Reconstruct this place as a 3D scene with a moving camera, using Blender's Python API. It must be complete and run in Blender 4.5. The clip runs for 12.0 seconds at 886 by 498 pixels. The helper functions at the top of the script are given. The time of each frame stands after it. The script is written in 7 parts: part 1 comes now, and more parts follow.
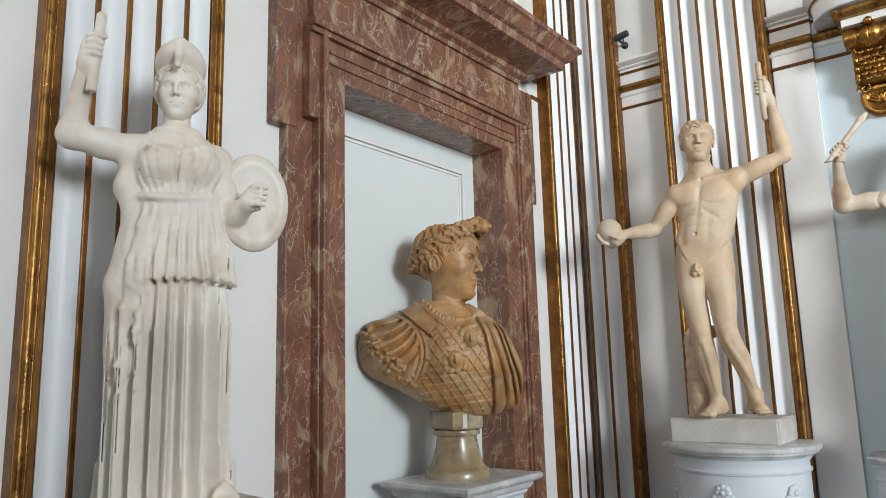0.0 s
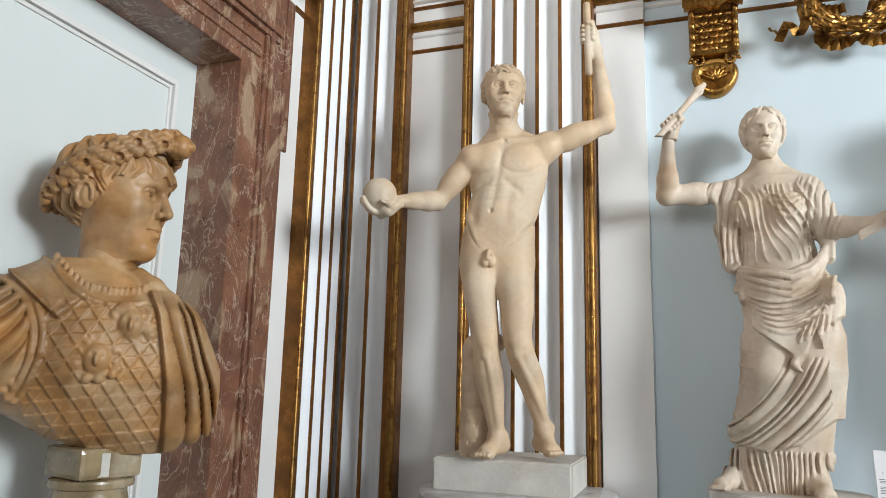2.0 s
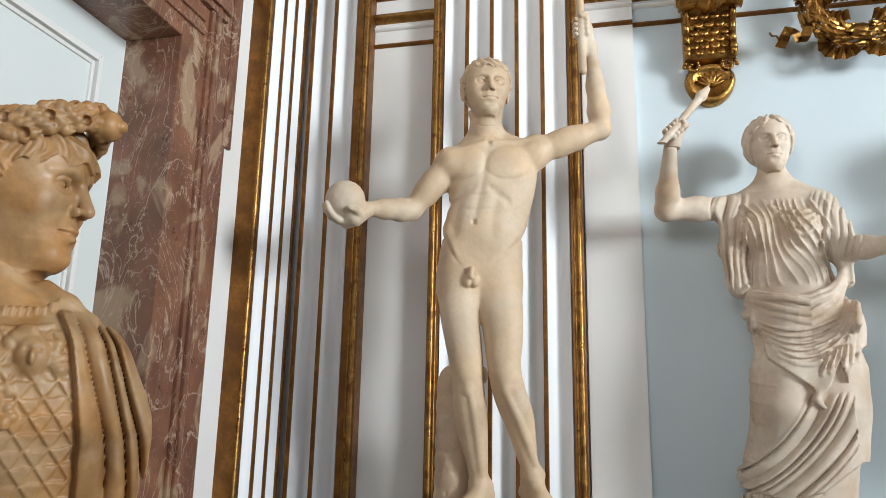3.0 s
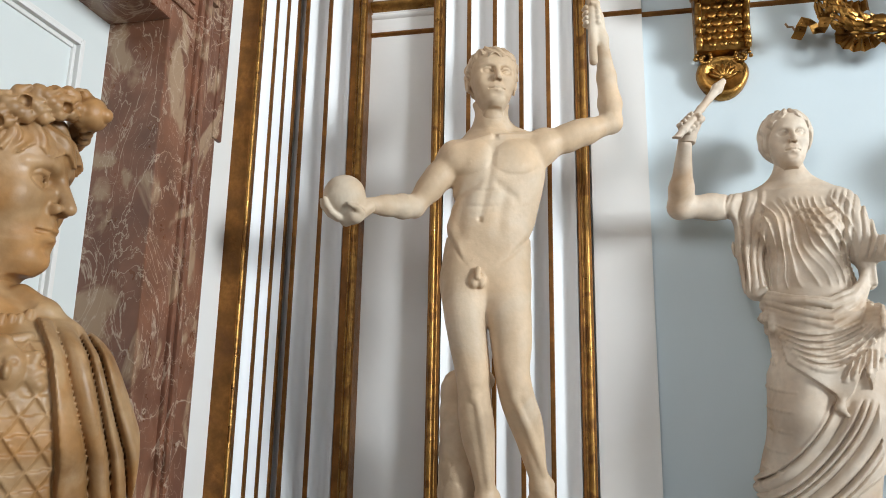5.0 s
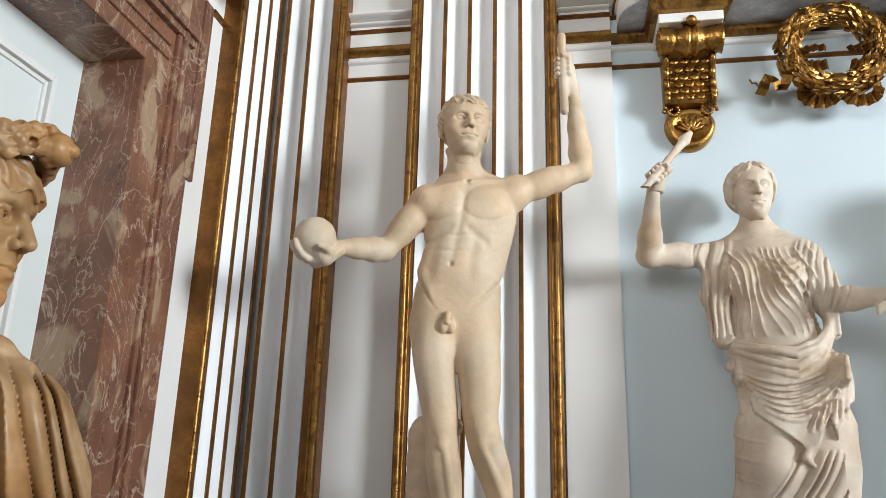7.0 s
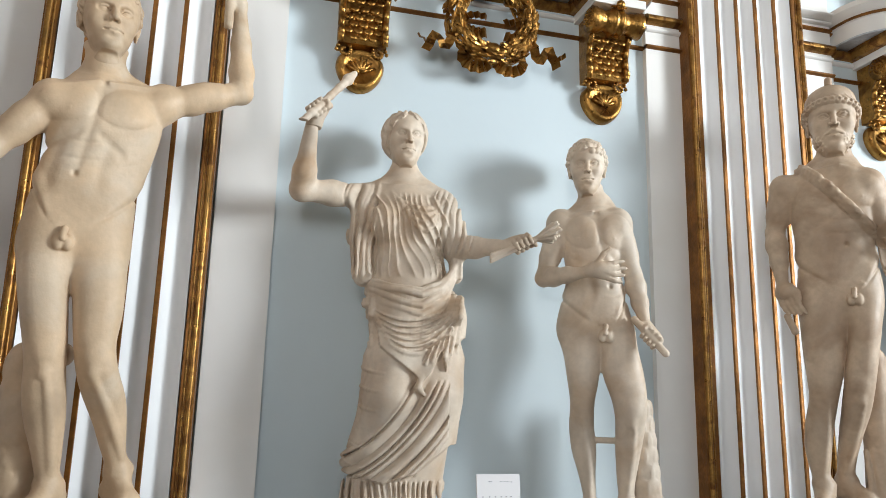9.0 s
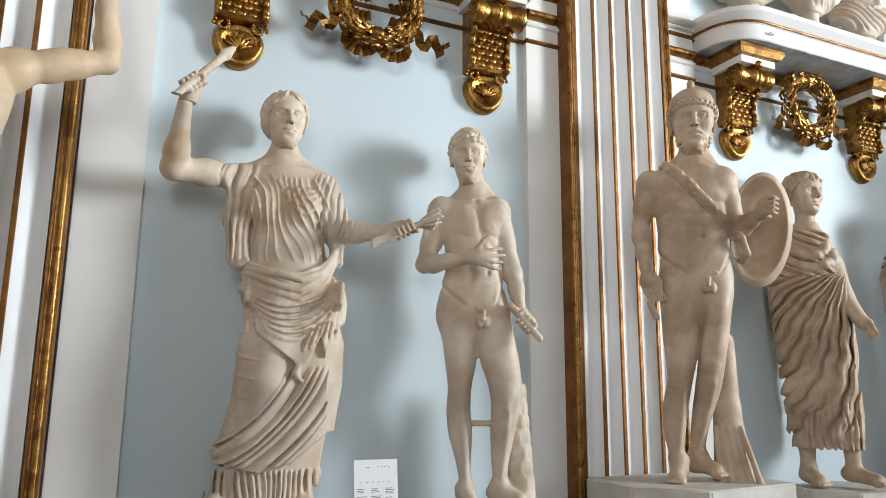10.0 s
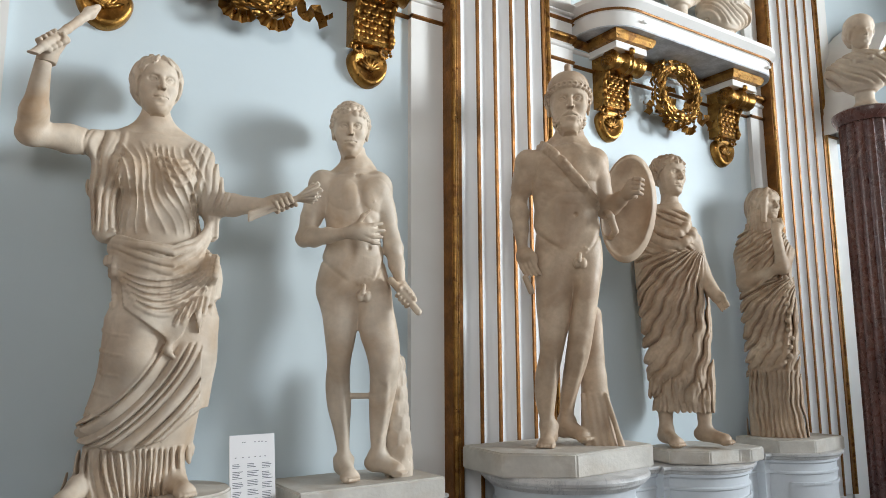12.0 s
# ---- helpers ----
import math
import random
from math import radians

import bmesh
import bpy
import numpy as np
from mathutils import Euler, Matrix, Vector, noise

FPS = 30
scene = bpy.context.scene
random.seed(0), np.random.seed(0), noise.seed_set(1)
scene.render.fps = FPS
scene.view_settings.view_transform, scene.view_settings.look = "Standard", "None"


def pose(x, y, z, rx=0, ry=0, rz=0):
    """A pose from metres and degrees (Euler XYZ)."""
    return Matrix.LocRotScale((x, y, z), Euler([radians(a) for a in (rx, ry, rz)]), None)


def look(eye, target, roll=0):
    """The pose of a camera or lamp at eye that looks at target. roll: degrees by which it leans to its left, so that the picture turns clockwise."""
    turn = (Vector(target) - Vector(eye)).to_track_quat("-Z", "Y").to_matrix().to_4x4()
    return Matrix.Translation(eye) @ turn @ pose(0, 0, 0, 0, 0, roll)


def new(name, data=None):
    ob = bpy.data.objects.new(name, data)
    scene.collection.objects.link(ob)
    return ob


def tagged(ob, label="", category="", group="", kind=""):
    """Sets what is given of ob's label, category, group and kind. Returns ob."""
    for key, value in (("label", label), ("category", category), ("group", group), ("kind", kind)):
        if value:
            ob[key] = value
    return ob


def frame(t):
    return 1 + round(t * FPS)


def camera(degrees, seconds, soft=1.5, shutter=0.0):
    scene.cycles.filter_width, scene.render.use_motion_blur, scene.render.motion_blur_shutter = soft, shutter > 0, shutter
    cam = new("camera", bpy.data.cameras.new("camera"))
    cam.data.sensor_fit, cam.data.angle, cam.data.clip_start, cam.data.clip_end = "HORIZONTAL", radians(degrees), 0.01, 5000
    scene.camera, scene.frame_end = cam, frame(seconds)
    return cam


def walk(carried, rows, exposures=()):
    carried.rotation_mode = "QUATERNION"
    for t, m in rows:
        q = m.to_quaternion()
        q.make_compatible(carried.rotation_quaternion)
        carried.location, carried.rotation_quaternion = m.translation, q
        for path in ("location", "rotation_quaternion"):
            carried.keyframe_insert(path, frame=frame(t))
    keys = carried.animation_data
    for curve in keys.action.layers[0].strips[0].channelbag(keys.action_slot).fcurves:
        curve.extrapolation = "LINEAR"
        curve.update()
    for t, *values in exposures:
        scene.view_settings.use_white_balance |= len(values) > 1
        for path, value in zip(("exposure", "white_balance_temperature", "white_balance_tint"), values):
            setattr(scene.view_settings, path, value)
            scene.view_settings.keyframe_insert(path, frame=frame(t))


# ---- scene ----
cam = camera(63.5, 12.0, 0.8)
PATH = [
    (0, (0.073, 0.134, 1.606), (-1.136, 1.691, 1.947), -1.5),
    (0.5, (0.024, 0.593, 1.578), (-0.975, 2.29, 1.928), 0.5),
    (1, (-0.144, 1.0, 1.614), (-0.986, 2.775, 1.989), 1.2),
    (1.5, (-0.437, 1.324, 1.641), (-1.165, 3.153, 1.999), 1.4),
    (2, (-0.603, 1.669, 1.634), (-1.259, 3.522, 1.998), 1.4),
    (2.5, (-0.763, 1.946, 1.671), (-1.338, 3.821, 2.06), 1.3),
    (3, (-1.023, 2.116, 1.695), (-1.471, 4.016, 2.129), 1.1),
    (5, (-1.152, 2.263, 1.752), (-1.558, 4.176, 2.172), 1.0),
    (5.5, (-1.149, 2.267, 1.744), (-1.596, 4.17, 2.167), 0.9),
    (6, (-1.147, 2.273, 1.741), (-1.595, 4.166, 2.204), 1.2),
    (6.5, (-1.14, 2.273, 1.745), (-1.537, 4.157, 2.289), 1.6),
    (6.7, (-1.142, 2.276, 1.747), (-1.515, 4.161, 2.299), 1.6),
    (8.3, (-0.919, 2.242, 1.744), (-0.834, 4.193, 2.178), 1.6),
    (8.5, (-0.886, 2.269, 1.739), (-0.678, 4.212, 2.162), 1.7),
    (9, (-0.914, 2.329, 1.744), (-0.413, 4.225, 2.135), 1.4),
    (9.5, (-0.936, 2.358, 1.739), (-0.244, 4.198, 2.11), 1.0),
    (10, (-0.921, 2.347, 1.73), (-0.1, 4.134, 2.096), 0.5),
    (10.5, (-0.899, 2.331, 1.723), (0.004, 4.08, 2.08), 0.3),
    (11, (-0.897, 2.306, 1.733), (0.08, 4.019, 2.065), 0.3),
    (11.5, (-0.895, 2.292, 1.734), (0.139, 3.976, 2.045), 0.1),
    (12, (-0.889, 2.29, 1.734), (0.203, 3.94, 2.026), -0.3),
]
walk(cam, [(t, look(eye, target, roll)) for t, eye, target, roll in PATH], [(0.0, 0.30), (1.0, 0.38), (3.0, 0.44), (6.7, 0.50), (9.5, 0.32), (12.0, 0.18)])


# ---- world, sun, large lights ----
world = bpy.data.worlds.new("world")
world.use_nodes = True
scene.world = world
wn = world.node_tree
sky = wn.nodes.new("ShaderNodeTexSky")
sky.sky_type, sky.sun_disc = "NISHITA", False
sky.sun_elevation, sky.sun_rotation = radians(45), radians(190)
wn.links.new(sky.outputs[0], wn.nodes["Background"].inputs[0])
wn.nodes["Background"].inputs[1].default_value = 0.12
sun = new("sun", bpy.data.lights.new("sun", "SUN"))
sun.data.energy, sun.data.angle, sun.data.color = 1.0, radians(0.5), (1.0, 0.95, 0.88)
sun.matrix_world = look((0, 0, 12), (2, 9, 3))

# the hall: west wall with the doorway, north wall with the statues
WX, NY, EX, SY, TOP = -3.02, 6.12, 10.5, -6.5, 7.6
WINDOWS = [(-1.3, 1.7, 8), (3.4, 1.6, 8), (8.0, 1.6, 10)]
EAST_WINDOWS = [(-4.2, 1.8, 40), (-0.6, 2.4, 340), (3.0, 1.8, 40)]
WEST_WINDOW = (-3.5, -1.5, 2.6, 6.4)


def window_light(eye, target, w, h, power, colour, spread=180):
    lamp = new("window_light", bpy.data.lights.new("window_light", "AREA"))
    lamp.data.shape, lamp.data.size, lamp.data.size_y = "RECTANGLE", w, h
    lamp.data.energy, lamp.data.color, lamp.data.spread = power, colour, radians(spread)
    lamp.matrix_world = look(eye, target)
    return lamp


window_light((WX - 0.1, -2.5, 4.5), (1.2, 6.0, 4.6), 1.7, 3.2, 56, (0.98, 0.97, 0.95), 90)
for wx, ww, power in WINDOWS:
    window_light((wx, SY - 0.05, 4.4), (wx, NY, 3.6), ww, 3.4, power, (0.84, 0.92, 1.0), 80)
for wy, ww, power in EAST_WINDOWS:
    window_light((EX + 0.05, wy, 4.5), (-0.5, NY, 4.9), ww, 3.4, power, (0.865, 0.945, 1.0), 84)


# ---- materials ----
def mat(name, base, rough=0.6, metal=0.0, noise_amt=0.06, scale=3.0, bump=0.0, bump_scale=40.0, spec=0.5, stains=None, stain_scale=1.2, stain_at=(0.5, 0.75), fine=0.0, fine_scale=60.0):
    """A node material: base colour with broad and fine variation, stains and relief."""
    m = bpy.data.materials.new(name)
    m.use_nodes = True
    nt = m.node_tree
    b = nt.nodes["Principled BSDF"]
    b.inputs["Roughness"].default_value, b.inputs["Metallic"].default_value = rough, metal
    b.inputs["Specular IOR Level"].default_value = spec
    co = nt.nodes.new("ShaderNodeTexCoord")

    def noise_node(sc, detail=5.0, dist=0.0):
        n = nt.nodes.new("ShaderNodeTexNoise")
        n.inputs["Scale"].default_value, n.inputs["Detail"].default_value, n.inputs["Distortion"].default_value = sc, detail, dist
        nt.links.new(co.outputs["Object"], n.inputs["Vector"])
        return n

    def mix(fac, a, c, mode="MIX"):
        x = nt.nodes.new("ShaderNodeMix")
        x.data_type, x.blend_type = "RGBA", mode
        for sock, val in ((x.inputs["Factor"], fac), (x.inputs["A"], a), (x.inputs["B"], c)):
            if isinstance(val, bpy.types.NodeSocket):
                nt.links.new(val, sock)
            else:
                sock.default_value = val
        return x.outputs["Result"]

    def ramp(src, lo, hi, v0=0.0, v1=1.0):
        r = nt.nodes.new("ShaderNodeMapRange")
        r.inputs["From Min"].default_value, r.inputs["From Max"].default_value = lo, hi
        r.inputs["To Min"].default_value, r.inputs["To Max"].default_value = v0, v1
        nt.links.new(src, r.inputs["Value"])
        return r.outputs[0]

    dark = (*[c * (1 - noise_amt * 2) for c in base], 1)
    lite = (*[min(1, c * (1 + noise_amt)) for c in base], 1)
    col = mix(ramp(noise_node(scale).outputs["Fac"], 0.3, 0.7), dark, lite)
    if stains:
        col = mix(ramp(noise_node(stain_scale, 6.0, 0.6).outputs["Fac"], stain_at[0], stain_at[1]), col, (*stains, 1))
    if fine:
        col = mix(ramp(noise_node(fine_scale, 3.0).outputs["Fac"], 0.35, 0.75, 0.0, fine), col, (*[c * 0.45 for c in base], 1))
    nt.links.new(col, b.inputs["Base Color"])
    rr = ramp(noise_node(scale * 2.3).outputs["Fac"], 0.3, 0.7, max(0.05, rough - 0.08), min(1, rough + 0.08))
    nt.links.new(rr, b.inputs["Roughness"])
    if bump:
        bp = nt.nodes.new("ShaderNodeBump")
        bp.inputs["Strength"].default_value, bp.inputs["Distance"].default_value = bump, 0.01
        nt.links.new(noise_node(bump_scale, 6.0).outputs["Fac"], bp.inputs["Height"])
        nt.links.new(bp.outputs[0], b.inputs["Normal"])
    return m


def veined(name, base, dark, vein, rough=0.3, scale=1.6, vein_at=0.03, pale=None, stretch=(1, 1, 0.55)):
    """A veined and clouded marble."""
    m = mat(name, base, rough, noise_amt=0.18, scale=scale * 3, bump=0.05, bump_scale=30)
    nt = m.node_tree
    b = nt.nodes["Principled BSDF"]
    old = b.inputs["Base Color"].links[0].from_socket
    co = nt.nodes.new("ShaderNodeTexCoord")
    mp = nt.nodes.new("ShaderNodeMapping")
    mp.inputs["Scale"].default_value = stretch
    nt.links.new(co.outputs["Object"], mp.inputs["Vector"])

    def nz(sc, det, dis):
        n = nt.nodes.new("ShaderNodeTexNoise")
        n.inputs["Scale"].default_value, n.inputs["Detail"].default_value, n.inputs["Distortion"].default_value = sc, det, dis
        nt.links.new(mp.outputs[0], n.inputs["Vector"])
        return n.outputs["Fac"]

    def rng(src, lo, hi, v0, v1):
        r = nt.nodes.new("ShaderNodeMapRange")
        r.inputs["From Min"].default_value, r.inputs["From Max"].default_value, r.inputs["To Min"].default_value, r.inputs["To Max"].default_value = lo, hi, v0, v1
        nt.links.new(src, r.inputs["Value"])
        return r.outputs[0]

    def mixc(fac, a, c):
        x = nt.nodes.new("ShaderNodeMix")
        x.data_type = "RGBA"
        nt.links.new(fac, x.inputs["Factor"])
        nt.links.new(a, x.inputs["A"])
        x.inputs["B"].default_value = (*c, 1)
        return x.outputs["Result"]

    def away(src, mid):
        a = nt.nodes.new("ShaderNodeMath")
        a.operation = "SUBTRACT"
        a.inputs[1].default_value = mid
        nt.links.new(src, a.inputs[0])
        c = nt.nodes.new("ShaderNodeMath")
        c.operation = "ABSOLUTE"
        nt.links.new(a.outputs[0], c.inputs[0])
        return c.outputs[0]

    col = mixc(rng(nz(scale, 7, 1.2), 0.48, 0.62, 0, 0.9), old, dark)
    if pale:
        col = mixc(rng(nz(scale * 1.7, 9, 2.2), 0.55, 0.63, 0, 0.8), col, pale)
    col = mixc(rng(away(nz(scale * 1.3, 9, 2.6), 0.5), 0.0, vein_at, 0.75, 0), col, vein)
    col = mixc(rng(away(nz(scale * 4.1, 8, 1.8), 0.52), 0.0, vein_at * 0.7, 0.6, 0), col, vein)
    nt.links.new(col, b.inputs["Base Color"])
    return m


M_WHITE = mat("white_paint", (0.78, 0.76, 0.73), 0.55, noise_amt=0.03, scale=1.1, bump=0.04, bump_scale=25, stains=(0.72, 0.69, 0.64), stain_scale=0.8)
M_FLUTE = mat("flute_paint", (0.80, 0.80, 0.80), 0.5, noise_amt=0.03, scale=1.5, bump=0.03, bump_scale=30)
M_BLUE = mat("blue_paint", (0.585, 0.665, 0.70), 0.55, noise_amt=0.03, scale=0.9, bump=0.04, bump_scale=25)
M_PANEL = mat("door_panel_paint", (0.68, 0.71, 0.69), 0.5, noise_amt=0.02, scale=1.0)
M_GILT = mat("aged_gilding", (0.27, 0.112, 0.024), 0.42, 0.7, noise_amt=0.25, scale=9, bump=0.25, bump_scale=70, stains=(0.16, 0.065, 0.02), stain_scale=7, fine=0.5, fine_scale=45)
M_ROLL = mat("worn_bright_gilding", (0.42, 0.215, 0.055), 0.34, 0.85, noise_amt=0.25, scale=11, bump=0.3, bump_scale=80, stains=(0.15, 0.06, 0.016), stain_scale=11, stain_at=(0.5, 0.62), fine=0.6, fine_scale=70)
M_GOLD = mat("carved_gilding", (0.46, 0.235, 0.058), 0.33, 0.95, noise_amt=0.2, scale=14, bump=0.25, bump_scale=90, stains=(0.13, 0.055, 0.014), stain_scale=9, fine=0.55, fine_scale=60)
M_RED = veined("red_marble", (0.205, 0.086, 0.048), (0.145, 0.060, 0.036), (0.50, 0.38, 0.28), 0.34, 2.1, 0.012, pale=(0.37, 0.25, 0.155))
M_STATUE = mat("aged_white_marble", (0.69, 0.575, 0.455), 0.58, noise_amt=0.14, scale=2.6, bump=0.08, bump_scale=60, stains=(0.44, 0.29, 0.17), stain_scale=3.4, stain_at=(0.44, 0.74), fine=0.22, fine_scale=30)
M_PALE = mat("clean_white_marble", (0.76, 0.69, 0.60), 0.5, noise_amt=0.10, scale=2.4, bump=0.06, bump_scale=60, stains=(0.50, 0.36, 0.24), stain_scale=2.6, stain_at=(0.52, 0.78), fine=0.12, fine_scale=30)
M_TAN = mat("brown_stained_marble", (0.60, 0.455, 0.325), 0.6, noise_amt=0.16, scale=3.0, bump=0.10, bump_scale=55, stains=(0.34, 0.215, 0.13), stain_scale=3.8, stain_at=(0.44, 0.74), fine=0.28, fine_scale=32)
M_WARM = mat("honey_toned_marble", (0.62, 0.445, 0.285), 0.58, noise_amt=0.14, scale=3.4, bump=0.16, bump_scale=55, stains=(0.66, 0.57, 0.45), stain_scale=2.4, fine=0.14, fine_scale=34)
M_ALAB = mat("yellow_alabaster", (0.43, 0.215, 0.075), 0.46, noise_amt=0.28, scale=5, bump=0.14, bump_scale=40, stains=(0.56, 0.39, 0.22), stain_scale=6, stain_at=(0.42, 0.80), fine=0.35, fine_scale=26)
M_PLINTH = mat("worn_pale_marble", (0.62, 0.58, 0.52), 0.6, noise_amt=0.10, scale=5, bump=0.3, bump_scale=45, stains=(0.48, 0.41, 0.33), stain_scale=4, fine=0.2, fine_scale=40)
M_GREYM = veined("grey_veined_marble", (0.62, 0.61, 0.60), (0.52, 0.51, 0.50), (0.38, 0.38, 0.39), 0.35, 2.4, 0.012)
M_PED = mat("pedestal_paint", (0.66, 0.69, 0.72), 0.5, noise_amt=0.04, scale=2.0, bump=0.06, bump_scale=30, fine=0.05)
M_SOFFIT = mat("blue_grey_marble", (0.62, 0.65, 0.69), 0.4, noise_amt=0.2, scale=9, fine=0.4, fine_scale=50)
M_BLACK = mat("black_plastic", (0.02, 0.02, 0.02), 0.4)
M_PAPER = mat("white_card", (0.80, 0.78, 0.78), 0.5, noise_amt=0.01)
M_INK = mat("grey_ink", (0.12, 0.12, 0.14), 0.6)
M_FLOOR = veined("floor_marble", (0.17, 0.145, 0.12), (0.11, 0.09, 0.075), (0.40, 0.36, 0.31), 0.22, 1.2, 0.02, stretch=(1, 1, 1))
M_CEIL = mat("ceiling_wood", (0.30, 0.20, 0.11), 0.5, noise_amt=0.2, scale=3)
M_FRAME = mat("window_wood", (0.55, 0.52, 0.46), 0.5)


# ---- mesh helpers ----
def link(name, bm, material, parent=None, label="", smooth=False):
    me = bpy.data.meshes.new(name)
    bmesh.ops.recalc_face_normals(bm, faces=bm.faces)
    bm.to_mesh(me)
    bm.free()
    me.materials.append(material)
    if smooth:
        me.polygons.foreach_set("use_smooth", [True] * len(me.polygons))
    ob = new(name, me)
    if parent:
        ob.parent = parent
        ob.matrix_parent_inverse = parent.matrix_world.inverted()
    if label:
        ob["label"] = label
    return ob


def part(name, bm, material, parent, label="", smooth=False):
    return link(name, bm, material, parent, label, smooth)


def empty(name, at=(0, 0, 0), rz=0.0):
    ob = new(name)
    ob.matrix_world = pose(*at, 0, 0, rz)
    bpy.context.view_layer.update()
    return ob


def add_box(bm, x0, x1, y0, y1, z0, z1, bevel=0.0):
    vs = [bm.verts.new((x, y, z)) for x in (x0, x1) for y in (y0, y1) for z in (z0, z1)]
    fs = [bm.faces.new([vs[i] for i in q]) for q in ((0, 1, 3, 2), (4, 6, 7, 5), (0, 4, 5, 1), (2, 3, 7, 6), (0, 2, 6, 4), (1, 5, 7, 3))]
    if bevel:
        es = list({e for f in fs for e in f.edges})
        bmesh.ops.bevel(bm, geom=es, offset=bevel, segments=2, affect="EDGES", profile=0.6)
    return bm


def box(x0, x1, y0, y1, z0, z1, bevel=0.0):
    return add_box(bmesh.new(), x0, x1, y0, y1, z0, z1, bevel)


def sweep(bm, outline, path, closed=False):
    """Carry an outline (offset outwards, height) along a path of (x, y, nx, ny)."""
    rings = [[bm.verts.new((x + nx * o, y + ny * o, z)) for o, z in outline] for x, y, nx, ny in path]
    n = len(outline)
    for a in range(len(rings) - (0 if closed else 1)):
        r, q = rings[a], rings[(a + 1) % len(rings)]
        for i in range(n):
            bm.faces.new((r[i], r[(i + 1) % n], q[(i + 1) % n], q[i]))
    if not closed:
        bm.faces.new(rings[0])
        bm.faces.new(list(reversed(rings[-1])))
    return bm


def lathe(profile, steps=48, cx=0.0, cy=0.0, sx=1.0, sy=1.0, a0=0.0, a1=360.0):
    """A turned body from (radius, height) pairs."""
    bm = bmesh.new()
    full = a1 - a0 >= 360
    count = steps if full else steps + 1
    rings = []
    for i in range(count):
        a = radians(a0 + (a1 - a0) * i / steps)
        rings.append([bm.verts.new((cx + r * sx * math.cos(a), cy + r * sy * math.sin(a), z)) for r, z in profile])
    for i in range(count if full else count - 1):
        p, q = rings[i], rings[(i + 1) % count]
        for j in range(len(profile) - 1):
            bm.faces.new((p[j], q[j], q[j + 1], p[j + 1]))
    bm.faces.new([r[-1] for r in rings])
    bm.faces.new([r[0] for r in reversed(rings)])
    return bm


def smooth_by_angle(ob, deg=35):
    me = ob.data
    me.polygons.foreach_set("use_smooth", [True] * len(me.polygons))
    bm = bmesh.new()
    bm.from_mesh(me)
    for e in bm.edges:
        e.smooth = len(e.link_faces) == 2 and e.calc_face_angle(0) < radians(deg)
    bm.to_mesh(me)
    bm.free()
    return ob


def structure(ob, label, category):
    return tagged(ob, label, category, kind="structure")


# ---- the hall ----
structure(link("floor", box(WX - 0.5, EX + 0.5, SY - 0.5, NY + 0.5, -0.2, 0), M_FLOOR), "polished veined stone floor of the hall", "floor")
structure(link("ceiling", box(WX - 0.5, EX + 0.5, SY - 0.5, NY + 0.5, TOP, TOP + 0.2), M_CEIL), "dark gilded wooden ceiling of the hall", "ceiling")
bm = bmesh.new()
edges = [SY - 0.5] + [v for wy, ww, _ in EAST_WINDOWS for v in (wy - ww / 2, wy + ww / 2)] + [NY + 0.5]
for i in range(0, len(edges), 2):
    add_box(bm, EX, EX + 0.4, edges[i], edges[i + 1], 0, TOP)
for wy, ww, _ in EAST_WINDOWS:
    add_box(bm, EX, EX + 0.4, wy - ww / 2, wy + ww / 2, 0, 2.6)
    add_box(bm, EX, EX + 0.4, wy - ww / 2, wy + ww / 2, 6.4, TOP)
structure(link("wall_east", bm, M_BLUE), "pale blue painted end wall with tall windows", "wall")
structure(link("wall_north", box(WX - 0.5, EX + 0.4, NY, NY + 0.4, 0, TOP), M_BLUE), "pale blue painted plaster wall", "wall")
DOOR_Y = (3.03, 4.76)
bm = bmesh.new()
for y0, y1, z0, z1 in ((SY - 0.5, WEST_WINDOW[0], 0, TOP), (WEST_WINDOW[1], DOOR_Y[0] - 0.05, 0, TOP), (WEST_WINDOW[0], WEST_WINDOW[1], 0, WEST_WINDOW[2]), (WEST_WINDOW[0], WEST_WINDOW[1], WEST_WINDOW[3], TOP), (DOOR_Y[1] + 0.05, NY, 0, TOP), (DOOR_Y[0] - 0.05, DOOR_Y[1] + 0.05, 3.42, TOP)):
    add_box(bm, WX - 0.4, WX, y0, y1, z0, z1)
structure(link("wall_west", bm, M_WHITE), "off-white painted wall around a doorway", "wall")
bm = bmesh.new()
edges = [WX - 0.5] + [v for wx, ww, _ in WINDOWS for v in (wx - ww / 2, wx + ww / 2)] + [EX + 0.4]
for i in range(0, len(edges), 2):
    add_box(bm, edges[i], edges[i + 1], SY - 0.4, SY, 0, TOP)
for wx, ww, _ in WINDOWS:
    add_box(bm, wx - ww / 2, wx + ww / 2, SY - 0.4, SY, 0, 2.6)
    add_box(bm, wx - ww / 2, wx + ww / 2, SY - 0.4, SY, 6.2, TOP)
structure(link("wall_south", bm, M_BLUE), "pale blue wall with tall windows", "wall")


# white side panels of the bays, gilt string courses
def bay_panel(x0, x1):
    structure(link("trim", box(x0, x1, NY - 0.04, NY + 0.01, 0.0, TOP), M_WHITE), "off-white painted border strip beside a blue panel", "trim")


structure(link("trim", box(WX - 0.01, -2.962, 5.301, 5.50, 0.0, TOP), M_WHITE), "off-white painted strip between door surround and pilaster", "trim")
for x0, x1 in ((-1.14, -0.84), (1.38, 1.64), (2.5, 2.82), (5.08, 5.30), (-2.44, -1.98)):
    bay_panel(x0, x1)


